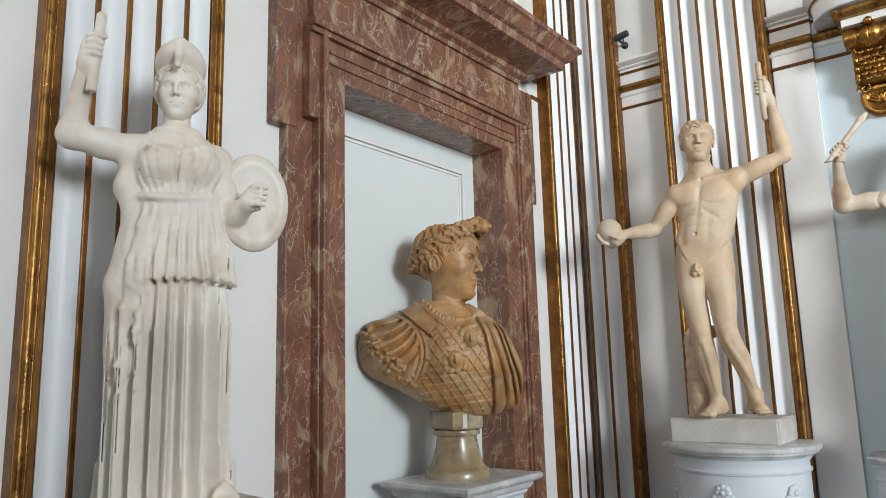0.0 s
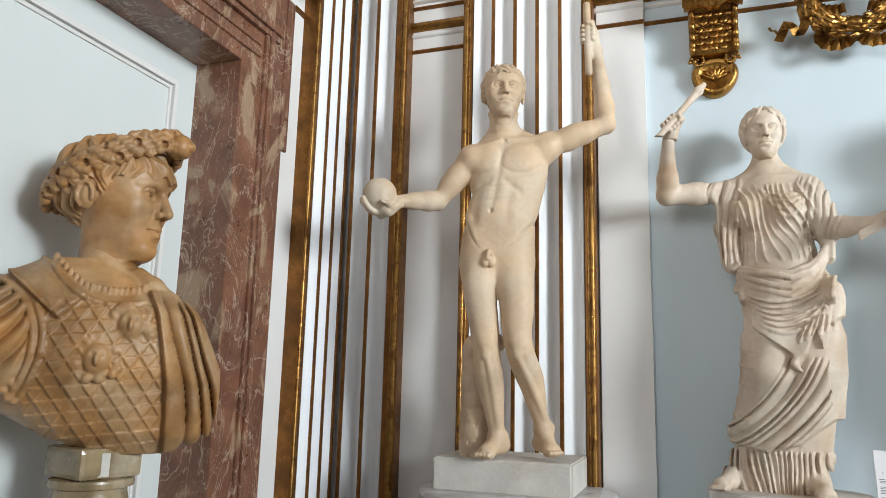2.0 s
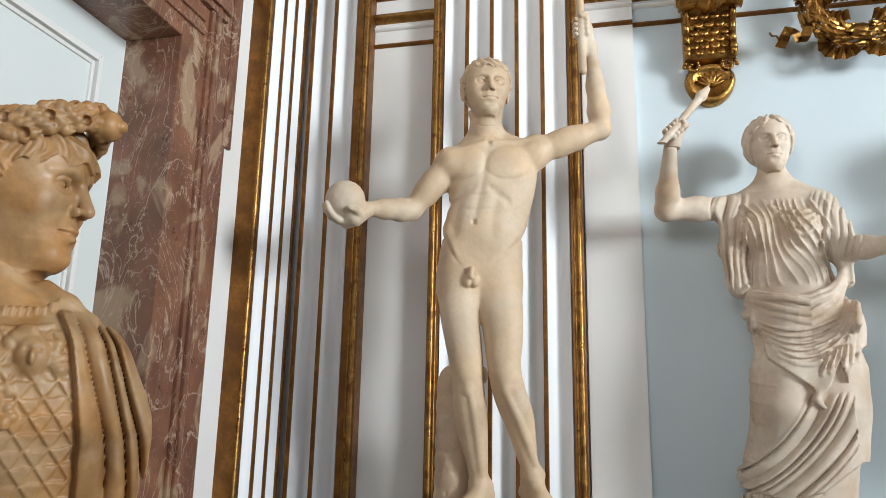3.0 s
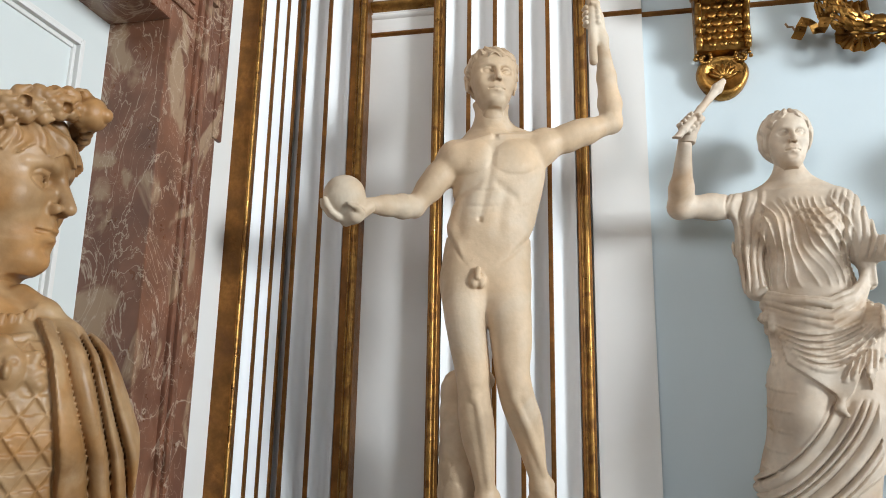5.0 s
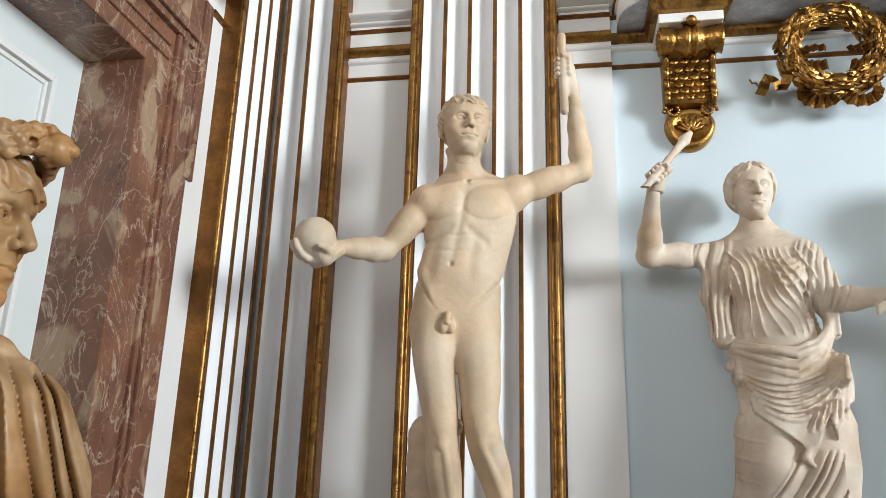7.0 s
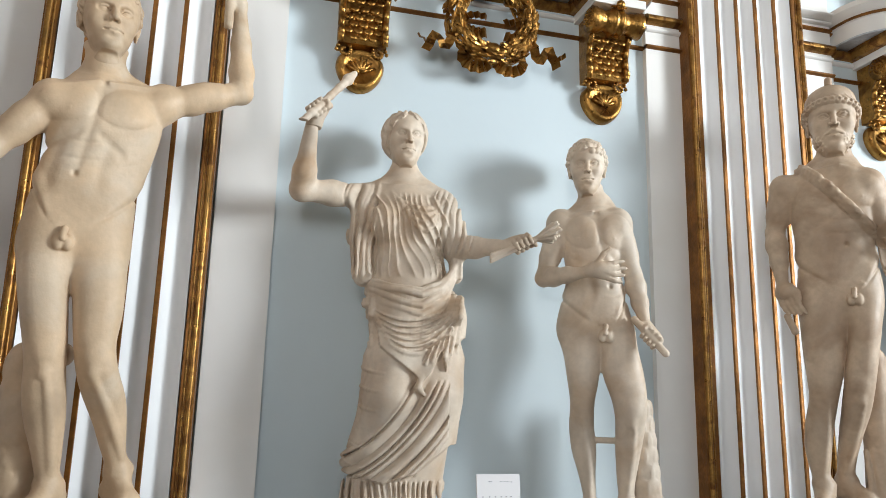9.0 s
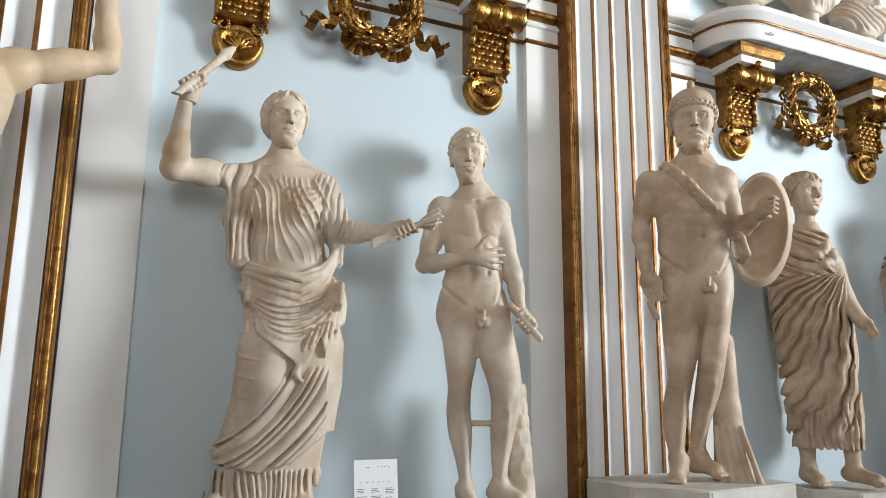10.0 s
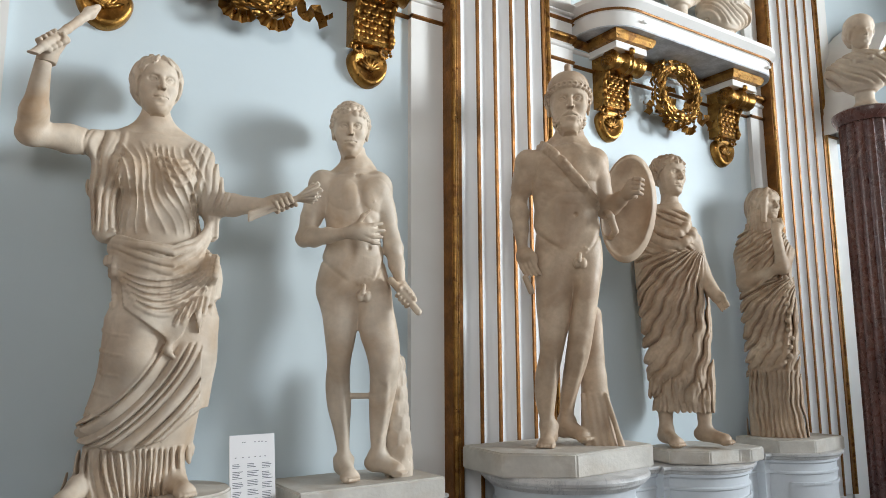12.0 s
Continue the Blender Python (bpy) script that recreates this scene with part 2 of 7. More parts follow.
def fluted(name, length, plane, along, start, label, z0=0.42, z1=TOP, edges=(True, True), pitch=0.156, wide=0.075, fillet=0.024):
    """A fluted pilaster with concave white flutes and gilded fillets. along: 'x' or 'y'."""
    root = empty(name)
    tagged(root, label, "pilaster", kind="structure")

    def put(u, d, z):
        return (u, plane + d, z) if along == "x" else (plane - d, u, z)

    lo, hi = start, start + length
    a, c = lo + (wide if edges[0] else 0.012), hi - (wide if edges[1] else 0.012)
    n = max(1, round((c - a) / pitch))
    w = (c - a) / n
    for i in range(n):
        bm = bmesh.new()
        u0, u1 = a + i * w + fillet / 2, a + (i + 1) * w - fillet / 2
        pts = []
        for k in range(11):
            s = k / 10
            pts.append((u0 + (u1 - u0) * s, 0.012 + 0.042 * math.sin(math.pi * s)))
        cols = [(bm.verts.new(put(u, d, z0)), bm.verts.new(put(u, d, z1))) for u, d in pts]
        for p, q in zip(cols, cols[1:]):
            bm.faces.new((p[0], q[0], q[1], p[1]))
        part("flute", bm, M_FLUTE, root, "white painted concave flute", smooth=True)
    for i in range(n + 1):
        u = a + i * w
        if (i == 0 and edges[0]) or (i == n and edges[1]):
            continue
        bm = bmesh.new()
        p0, p1 = put(u - fillet / 2, 0.06, z0), put(u + fillet / 2, 0.0, z1)
        add_box(bm, min(p0[0], p1[0]), max(p0[0], p1[0]), min(p0[1], p1[1]), max(p0[1], p1[1]), z0, z1, 0.004)
        part("fillet", bm, M_GILT, root, "gilded fillet")
    for on, u0, u1, step in ((edges[0], lo, a + fillet / 4, 1), (edges[1], hi, c - fillet / 4, -1)):
        if not on:
            continue
        bm = bmesh.new()
        p0, p1 = put(min(u0, u1), 0.12, z0), put(max(u0, u1), 0.004, z1)
        add_box(bm, min(p0[0], p1[0]), max(p0[0], p1[0]), min(p0[1], p1[1]), max(p0[1], p1[1]), z0, z1, 0.004)
        edge = part("edge_moulding", bm, M_GILT, root, "wide gilded edge moulding")
        for at_, rad in ((0.024, 0.016), (0.049, 0.006)):
            bm = bmesh.new()
            cols = []
            for k in range(9):
                g = math.pi * k / 8
                u, d = u0 + step * at_ - rad * math.cos(g), 0.006 - rad * math.sin(g)
                cols.append([bm.verts.new(put(u, d, z)) for z in (z0, z1)])
            for p, q in zip(cols, cols[1:]):
                bm.faces.new((p[0], q[0], q[1], p[1]))
            part("roll", bm, M_ROLL, edge, "worn bright gilded roll", smooth=True)
    bm = bmesh.new()
    p0, p1 = put(lo + 0.01, 0.058, 0), put(hi - 0.01, 0.15, z1)
    add_box(bm, min(p0[0], p1[0]), max(p0[0], p1[0]), min(p0[1], p1[1]), max(p0[1], p1[1]), 0, z1)
    part("backing", bm, M_WHITE, root)
    return root


PL, PW = 5.98, -2.86
fluted("pilaster", 0.545, PL, "x", -2.974, "white fluted corner pilaster with gilded fillets", edges=(False, True), wide=0.086)
fluted("pilaster", 0.872, PL, "x", -2.022, "white fluted pilaster with gilded fillets", wide=0.062)
fluted("pilaster", 0.885, PL, "x", 1.625, "white fluted pilaster with gilded fillets")
fluted("pilaster", 0.96, PL, "x", 5.28, "white fluted pilaster with gilded fillets")
fluted("pilaster", 0.515, PW, "y", 5.475, "white fluted corner pilaster with gilded fillets", edges=(True, False))
fluted("pilaster", 0.88, -2.94, "y", 1.33, "white fluted pilaster with gilded fillets")

# ---- the doorway on the west wall ----
def frame_layer(bm, x0, x1, inner, outer, top_in, top_out, bevel=0.008):
    """Three sides of a door surround between two outlines."""
    add_box(bm, x0, x1, outer[0], inner[0], 0, top_out, bevel)
    add_box(bm, x0, x1, inner[1], outer[1], 0, top_out, bevel)
    add_box(bm, x0, x1, inner[0] - 0.001, inner[1] + 0.001, top_in, top_out, bevel)


SOFFIT = 3.345
door = tagged(empty("door_surround"), "tall brown-red veined marble door surround", "door surround", kind="structure")
bm = bmesh.new()
add_box(bm, WX - 0.02, -2.955, 2.635, 2.85, 0, 3.99, 0.01)
add_box(bm, WX - 0.02, -2.955, 4.98, 5.30, 0, 3.99, 0.01)
add_box(bm, WX - 0.02, -2.955, 2.84, 4.99, 3.55, 3.99, 0.01)
part("outer_band", bm, M_RED, door, "outer band of brown-red marble")
bm = bmesh.new()
for y0, y1 in ((2.545, 2.70), (5.26, 5.345)):
    add_box(bm, WX - 0.02, -2.945, y0, y1, 3.00, 3.99, 0.01)
part("ear", bm, M_RED, door, "projecting marble ears")
bm = bmesh.new()
frame_layer(bm, WX - 0.20, -2.895, DOOR_Y, (2.82, 5.02), SOFFIT, 3.66)
add_box(bm, WX - 0.02, -2.89, 2.745, 2.83, 3.07, 3.66, 0.008)
add_box(bm, WX - 0.02, -2.89, 5.01, 5.09, 3.07, 3.66, 0.008)
part("architrave", bm, M_RED, door, "inner architrave of veined marble")
bm = bmesh.new()
for y0, y1, d in ((2.83, 2.86, 0.035), (2.86, 2.885, 0.02), (4.955, 4.985, 0.02), (4.985, 5.02, 0.035)):
    add_box(bm, -2.90, -2.895 + d, y0, y1, 0, 3.60 + d, 0.006)
for z0, z1, d in ((3.585, 3.62, 0.03), (3.62, 3.67, 0.05), (3.43, 3.445, 0.012), (3.50, 3.515, 0.012)):
    add_box(bm, -2.90, -2.895 + d, 2.745 if d > 0.02 else 2.9, 5.09 if d > 0.02 else 4.92, z0, z1, 0.006)
part("moulding", bm, M_RED, door, "raised marble mouldings")
part("frieze", box(WX - 0.02, -2.90, 2.78, 5.06, 3.67, 3.99, 0.006), M_RED, door, "plain marble frieze with pale veins")
CORNICE = [(-0.1, 3.97), (0.02, 3.97), (0.03, 4.0), (0.07, 4.02), (0.08, 4.05), (0.11, 4.06), (0.30, 4.10), (0.31, 4.16), (0.34, 4.17), (0.40, 4.24), (0.42, 4.25), (0.42, 4.29), (0.10, 4.42), (-0.1, 4.42)]
bm = bmesh.new()
sweep(bm, CORNICE, [(-3.0, 2.70, 0, -1), (-2.895, 2.70, 1, -1), (-2.895, 5.0, 1, 1), (-3.0, 5.0, 0, 1)])
part("cornice", bm, M_RED, door, "deep projecting marble cornice")
bm = box(WX - 0.24, WX - 0.17, DOOR_Y[0] - 0.1, DOOR_Y[1] + 0.1, 0, SOFFIT + 0.05)
panel = structure(link("door_1", bm, M_PANEL), "closed pale grey door panel with a moulded border", "door")
px = WX - 0.17
for a, thick in ((0.145, 0.014), (0.165, 0.024), (0.19, 0.012)):
    y0, y1, z1, w = DOOR_Y[0] + a, DOOR_Y[1] - a, SOFFIT - a - 0.01, 0.016
    bm = bmesh.new()
    add_box(bm, px - 0.01, px + thick, y0, y0 + w, 0.2, z1, 0.003)
    add_box(bm, px - 0.01, px + thick, y1 - w, y1, 0.2, z1, 0.003)
    add_box(bm, px - 0.01, px + thick - 0.001, y0 + w, y1 - w, z1 - w, z1, 0.003)
    part("panel_moulding", bm, M_WHITE, panel, "white painted bead moulding")


# ---- string courses between the pilasters ----
def rail(name, x0, x1, y_face, z0, z1, depth, material, label, round_=True):
    """A horizontal moulding on the north wall."""
    bm = bmesh.new()
    pts = [(0.0, z0)] + [(depth * math.sin(math.pi * (k + 0.5) / 8) ** 0.6, z0 + (z1 - z0) * (k + 0.5) / 8) for k in range(8)] + [(0.0, z1)]
    sweep(bm, [(-0.03, z0)] + pts + [(-0.03, z1)], [(x0, y_face, 0, -1), (x1, y_face, 0, -1)])
    return structure(link(name, bm, material), label, "trim")


def string_courses(x0, x1, y_face):
    rail("trim", x0, x1, y_face, 3.918, 3.948, 0.022, M_GILT, "thin gilded moulding on the wall")
    rail("trim", x0, x1, y_face, 4.035, 4.07, 0.02, M_WHITE, "white painted moulding")
    rail("trim", x0, x1, y_face, 4.085, 4.155, 0.05, M_ROLL, "thick gilded roll moulding on the wall")
    rail("trim", x0, x1, y_face, 4.25, 4.275, 0.03, M_GILT, "thin gilded moulding on the wall")
    rail("trim", x0, x1, y_face, 4.30, 4.33, 0.03, M_WHITE, "white painted moulding")
    rail("trim", x0, x1, y_face, 4.335, 4.385, 0.07, M_WHITE, "white painted ledge moulding")


string_courses(-2.44, -1.99, NY - 0.04)
for x0, x1, x2, x3 in ((-1.15, -0.84, 1.38, 1.64), (2.50, 2.82, 5.08, 5.29)):
    string_courses(x0, x1, NY - 0.04)
    string_courses(x2, x3, NY - 0.04)
    string_courses(x1, x2, NY)
bm = bmesh.new()
sweep(bm, [(-0.02, 3.96), (0.02, 3.965), (0.02, 3.99), (-0.02, 3.99)], [(-2.962, 5.345, 1, 0), (-2.962, 5.48, 1, 0)])
sweep(bm, [(-0.02, 4.13), (0.04, 4.14), (0.04, 4.19), (-0.02, 4.19)], [(-2.962, 5.302, 1, 0), (-2.962, 5.48, 1, 0)])
structure(link("trim", bm, M_GILT), "thin gilded moulding on the west wall", "trim")


# ---- bracketed shelves ----
def console(cx):
    """A carved gilded scroll bracket."""
    root = tagged(empty("console_bracket", (cx, NY, 0)), "carved gilded scroll bracket with a scale-patterned front", "bracket", "brackets under the shelves")
    w = 0.135
    side = [(0.0, 3.62), (-0.10, 3.63), (-0.115, 3.66), (-0.10, 3.70), (-0.095, 3.76), (-0.11, 3.83), (-0.15, 3.89), (-0.20, 3.93), (-0.20, 4.03), (0.0, 4.03)]
    bm = bmesh.new()
    a = [bm.verts.new((cx - w, NY + y, z)) for y, z in side]
    b = [bm.verts.new((cx + w, NY + y, z)) for y, z in side]
    bm.faces.new(a)
    bm.faces.new(list(reversed(b)))
    for i in range(len(side)):
        j = (i + 1) % len(side)
        bm.faces.new((a[i], b[i], b[j], a[j]))
    part("body", bm, M_GOLD, root, "gilded scroll body", smooth=False)
    for s in (-1, 1):
        bm = bmesh.new()
        pts = [(-0.10, 3.64), (-0.118, 3.67), (-0.102, 3.72), (-0.10, 3.78), (-0.118, 3.84), (-0.16, 3.90)]
        for (y0, z0), (y1, z1) in zip(pts, pts[1:]):
            m = Matrix.Translation((cx + s * (w - 0.012), NY + (y0 + y1) / 2 - 0.006, (z0 + z1) / 2)) @ Vector((0, y1 - y0, z1 - z0)).to_track_quat("Z", "Y").to_matrix().to_4x4()
            bmesh.ops.create_cone(bm, cap_ends=True, segments=8, radius1=0.019, radius2=0.019, depth=math.hypot(y1 - y0, z1 - z0) + 0.012, matrix=m)
        part("edge_roll", bm, M_GOLD, root, "gilded rolled edges", smooth=True)
    for r in range(6):
        z = 3.678 + r * 0.040
        t = (z - 3.66) / 0.24
        y = -0.101 - 0.05 * max(0, t - 0.45) ** 1.3 * 2.0 + 0.010 * math.sin(t * 3.1)
        n = 4 if r % 2 else 3
        for c in range(n):
            x = cx + (c - (n - 1) / 2) * 0.056
            m = Matrix.Translation((x, NY + y, z)) @ Matrix.Rotation(radians(-24), 4, "X") @ Matrix.Diagonal((1.0, 0.45, 1.12, 1))
            bm = bmesh.new()
            bmesh.ops.create_uvsphere(bm, u_segments=14, v_segments=10, radius=0.031, matrix=m)
            part("scale", bm, M_GOLD, root, smooth=True)
    bm = bmesh.new()
    roll = []
    for k in range(25):
        u = -0.165 + 0.33 * k / 24
        roll.append((0.056 + 0.016 * abs(math.sin(u * 42)) + (0.016 if abs(u) > 0.13 else 0) + (0.02 if abs(u) < 0.03 else 0), u))
    tmp = lathe([(0.001, roll[0][1])] + roll + [(0.001, roll[-1][1])], 24)
    bmesh.ops.transform(tmp, matrix=Matrix.Translation((cx, NY - 0.205, 3.955)) @ Matrix.Rotation(radians(90), 4, "Y"), verts=tmp.verts)
    part("volute", tmp, M_GOLD, root, "fluted gilded volute roll", smooth=True)
    for s in (-1, 1):
        bm = bmesh.new()
        for k in range(34):
            ang, rad = k * 0.42, 0.064 - 0.0016 * k
            m = Matrix.Translation((cx + s * 0.166, NY - 0.205 + rad * math.cos(ang), 3.955 + rad * math.sin(ang)))
            bmesh.ops.create_icosphere(bm, subdivisions=1, radius=0.009, matrix=m)
        part("spiral", bm, M_GOLD, root, "carved spiral on the volute ends", smooth=True)
    bm = bmesh.new()
    for k in range(9):
        ang = radians(-80 + 160 * k / 8)
        m = Matrix.Translation((cx + 0.03 * math.sin(ang), NY - 0.27, 4.02 + 0.05 * math.cos(ang))) @ Matrix.Rotation(ang, 4, "Y") @ Matrix.Diagonal((0.5, 0.6, 1.5, 1))
        bmesh.ops.create_icosphere(bm, subdivisions=1, radius=0.026, matrix=m)
    bmesh.ops.create_icosphere(bm, subdivisions=2, radius=0.03, matrix=Matrix.Translation((cx, NY - 0.285, 4.03)))
    part("palmette", bm, M_GOLD, root, "carved gilded leaf rosette", smooth=True)
    bm = bmesh.new()
    out = []
    for k in range(29):
        a2 = 2 * math.pi * k / 28
        out.append((0.135 * math.sin(a2) * (1 + 0.10 * math.cos(a2)), 3.51 + 0.125 * math.cos(a2) - 0.008 * math.cos(2 * a2)))
    f = [bm.verts.new((cx + x, NY - 0.03, z)) for x, z in out[:-1]]
    g = [bm.verts.new((cx + x * 0.82, NY - 0.075, 3.51 + (z - 3.51) * 0.82)) for x, z in out[:-1]]
    h = [bm.verts.new((cx + x * 0.66, NY - 0.05, 3.51 + (z - 3.51) * 0.66)) for x, z in out[:-1]]
    k0 = [bm.verts.new((cx + x, NY + 0.01, z)) for x, z in out[:-1]]
    for i in range(28):
        j = (i + 1) % 28
        for p, q in ((k0, f), (f, g), (g, h)):
            bm.faces.new((p[i], p[j], q[j], q[i]))
    bm.faces.new(h)
    for k in range(7):
        ang = radians(-62 + 124 * k / 6)
        m = Matrix.Translation((cx + 0.045 * math.sin(ang), NY - 0.055, 3.475 + 0.05 * math.cos(ang))) @ Matrix.Rotation(ang, 4, "Y") @ Matrix.Diagonal((0.5, 0.55, 2.0, 1))
        bmesh.ops.create_icosphere(bm, subdivisions=1, radius=0.026, matrix=m)
    for s in (-1, 1):
        for k in range(16):
            ang, rad = k * 0.5, 0.046 - 0.0022 * k
            m = Matrix.Translation((cx + s * 0.095 + s * rad * math.cos(ang), NY - 0.07, 3.60 + rad * math.sin(ang)))
            bmesh.ops.create_icosphere(bm, subdivisions=1, radius=0.013, matrix=m)
    part("shell_medallion", bm, M_GOLD, root, "carved gilded shell medallion", smooth=True)
    part("block", box(cx - 0.17, cx + 0.17, NY - 0.29, NY + 0.01, 4.025, 4.08, 0.006), M_WHITE, root, "white painted block")
    ab = [(0.0, 4.08), (0.03, 4.085), (0.05, 4.12), (0.05, 4.152), (0.0, 4.152)]
    bm = bmesh.new()
    sweep(bm, [(-0.04, 4.08)] + ab + [(-0.04, 4.152)], [(cx - 0.17, NY, -1, 0), (cx - 0.17, NY - 0.29, -1, -1), (cx + 0.17, NY - 0.29, 1, -1), (cx + 0.17, NY, 1, 0)])
    part("abacus", bm, M_ROLL, root, "gilded moulded top")
    return root


def shelf(x0, x1):
    """A white shelf slab with rounded ends on the brackets."""
    root = tagged(empty("wall_shelf", (x0, NY, 4.15)), "white painted shelf with rounded ends and a gilded line", "shelf", "shelves")
    r, yf = 0.30, NY - 0.40
    path = [(x0, NY + 0.02, -1, 0)]
    for k in range(10):
        a = radians(180 + 90 * k / 9)
        path.append((x0 + r + r * math.cos(a), yf + r + r * math.sin(a), math.cos(a), math.sin(a)))
    for k in range(10):
        a = radians(270 + 90 * k / 9)
        path.append((x1 - r + r * math.cos(a), yf + r + r * math.sin(a), math.cos(a), math.sin(a)))
    path.append((x1, NY + 0.02, 1, 0))
    bm = bmesh.new()
    prof = [(0.0, 4.165), (0.0, 4.275), (0.012, 4.28), (0.012, 4.30), (0.02, 4.31), (0.05, 4.34), (0.06, 4.35), (0.06, 4.385), (0.0, 4.40)]
    rings = [[bm.verts.new((x + nx * o, y + ny * o, z)) for o, z in prof] for x, y, nx, ny in path]
    for p, q in zip(rings, rings[1:]):
        for i in range(len(prof) - 1):
            bm.faces.new((p[i], q[i], q[i + 1], p[i + 1]))
    bm.faces.new([p[-1] for p in rings])
    ob = part("slab", bm, M_WHITE, root)
    smooth_by_angle(ob, 25)
    bm = bmesh.new()
    lo = [bm.verts.new((x - nx * 0.004, y - ny * 0.004, 4.156)) for x, y, nx, ny in path]
    hi = [bm.verts.new((x - nx * 0.004, y - ny * 0.004, 4.170)) for x, y, nx, ny in path]
    bm.faces.new(lo)
    bm.faces.new(list(reversed(hi)))
    for i in range(len(lo)):
        j = (i + 1) % len(lo)
        bm.faces.new((lo[i], lo[j], hi[j], hi[i]))
    part("underside", bm, M_SOFFIT, root, "blue-grey speckled marble underside")
    bm = bmesh.new()
    sweep(bm, [(0.0, 4.279), (0.022, 4.282), (0.026, 4.29), (0.022, 4.298), (0.0, 4.301)], path)
    part("gilt_line", bm, M_GILT, root, "gilded line round the edge")
    for x in (x0 + 0.35, x1 - 0.25):
        part("clip", box(x - 0.018, x + 0.018, yf - 0.03, yf + 0.01, 4.205, 4.225, 0.003), M_WHITE, root, "small metal clip")
    return root


def wreath(cx, cz):
    """A gilded laurel wreath with a ribbon."""
    root = tagged(empty("laurel_wreath", (cx, NY, cz)), "carved gilded laurel wreath tied with a ribbon", "wreath", "wreaths under the shelves")
    rnd = random.Random(4)
    bm = bmesh.new()
    for k in range(430):
        a = 2 * math.pi * k / 430
        t, o = rnd.uniform(-1, 1), rnd.uniform(0, 2 * math.pi)
        rr = 0.225 + 0.056 * math.cos(o)
        y = NY - 0.09 - 0.078 * abs(math.sin(o))
        m = Matrix.Translation((cx + rr * math.sin(a), y, cz - rr * math.cos(a))) @ Matrix.Rotation(-a + math.pi / 2 * (1 if math.sin(a) > 0 else -1) + 0.45 * t, 4, "Y") @ Matrix.Rotation(rnd.uniform(-0.7, 0.7), 4, "X") @ Matrix.Diagonal((0.42, 0.28, 1.35, 1))
        bmesh.ops.create_icosphere(bm, subdivisions=1, radius=0.036, matrix=m)
    part("leaves", bm, M_GOLD, root, "clustered gilded laurel leaves", smooth=False)
    bm = bmesh.new()

    def band(pts, w=0.030, pleat=0.010):
        prev = None
        for i, (x, z) in enumerate(pts):
            j, l = min(i + 1, len(pts) - 1), max(i - 1, 0)
            dx, dz = pts[j][0] - pts[l][0], pts[j][1] - pts[l][1]
            n = math.hypot(dx, dz) or 1
            nx, nz = -dz / n, dx / n
            y = NY - 0.13 - pleat * (i % 2) * 2
            cur = [bm.verts.new((cx + x + s * nx * w, y - d, cz + z + s * nz * w)) for s, d in ((-1, 0), (1, 0.02))]
            if prev:
                bm.faces.new((prev[0], prev[1], cur[1], cur[0]))
            prev = cur

    def loop(ox, oz, rx, rz, a0, a1, n=22):
        return [(ox + rx * math.cos(radians(a0 + (a1 - a0) * i / n)), oz + rz * math.sin(radians(a0 + (a1 - a0) * i / n))) for i in range(n + 1)]

    band(loop(-0.10, -0.27, 0.085, 0.06, 20, 340))
    band(loop(0.10, -0.27, 0.085, 0.06, -160, 160))
    band(loop(-0.09, -0.06, 0.10, 0.055, 60, 300), 0.026)
    band(loop(0.12, -0.07, 0.10, 0.05, -120, 120), 0.026)
    for s in (-1, 1):
        band([(s * (0.20 + 0.20 * i / 12), -0.17 - 0.05 * i / 12 + 0.045 * math.sin(i * 0.9)) for i in range(13)], 0.026)
        band([(s * 0.40 + s * 0.05 * i / 3, -0.215 + 0.012 * i) for i in range(4)], 0.012)
    bmesh.ops.solidify(bm, geom=bm.faces[:], thickness=0.010)
    part("ribbon", bm, M_GOLD, root, "pleated gilded ribbon")
    bm = bmesh.new()
    bmesh.ops.create_icosphere(bm, subdivisions=2, radius=0.05, matrix=Matrix.Translation((cx, NY - 0.15, cz - 0.21)) @ Matrix.Diagonal((1.2, 0.7, 0.9, 1)))
    part("knot", bm, M_GOLD, root, "ribbon knot", smooth=True)
    return root


BAYS = ((-0.43, 1.07, -0.80, 1.36), (3.20, 4.63, 2.86, 5.06))
for c0, c1, s0, s1 in BAYS:
    console(c0)
    console(c1)
    shelf(s0, s1)
    wreath((c0 + c1) / 2, 3.90)

# the small surveillance camera above the recess
cctv = tagged(empty("security_camera", (-2.33, NY - 0.06, 4.53)), "small black security camera on a wall bracket", "security camera")
bm = lathe([(0.001, -0.07), (0.026, -0.068), (0.03, -0.05), (0.03, 0.06), (0.022, 0.07), (0.001, 0.072)], 16)
bmesh.ops.transform(bm, matrix=Matrix.Translation((-2.33, 5.93, 4.56)) @ Matrix.Rotation(radians(80), 4, "Y"), verts=bm.verts)
part("housing", bm, M_BLACK, cctv, "black tube housing", smooth=True)
part("bracket", box(-2.37, -2.35, 5.93, NY - 0.04, 4.53, 4.55, 0.003), M_BLACK, cctv)
bm = bmesh.new()
bmesh.ops.create_uvsphere(bm, u_segments=16, v_segments=10, radius=0.032, matrix=Matrix.Translation((-2.30, 5.93, 4.46)))
add_box(bm, -2.315, -2.305, 5.925, 5.935, 4.47, 4.55)
part("sensor", bm, M_BLACK, cctv, "round black sensor", smooth=True)


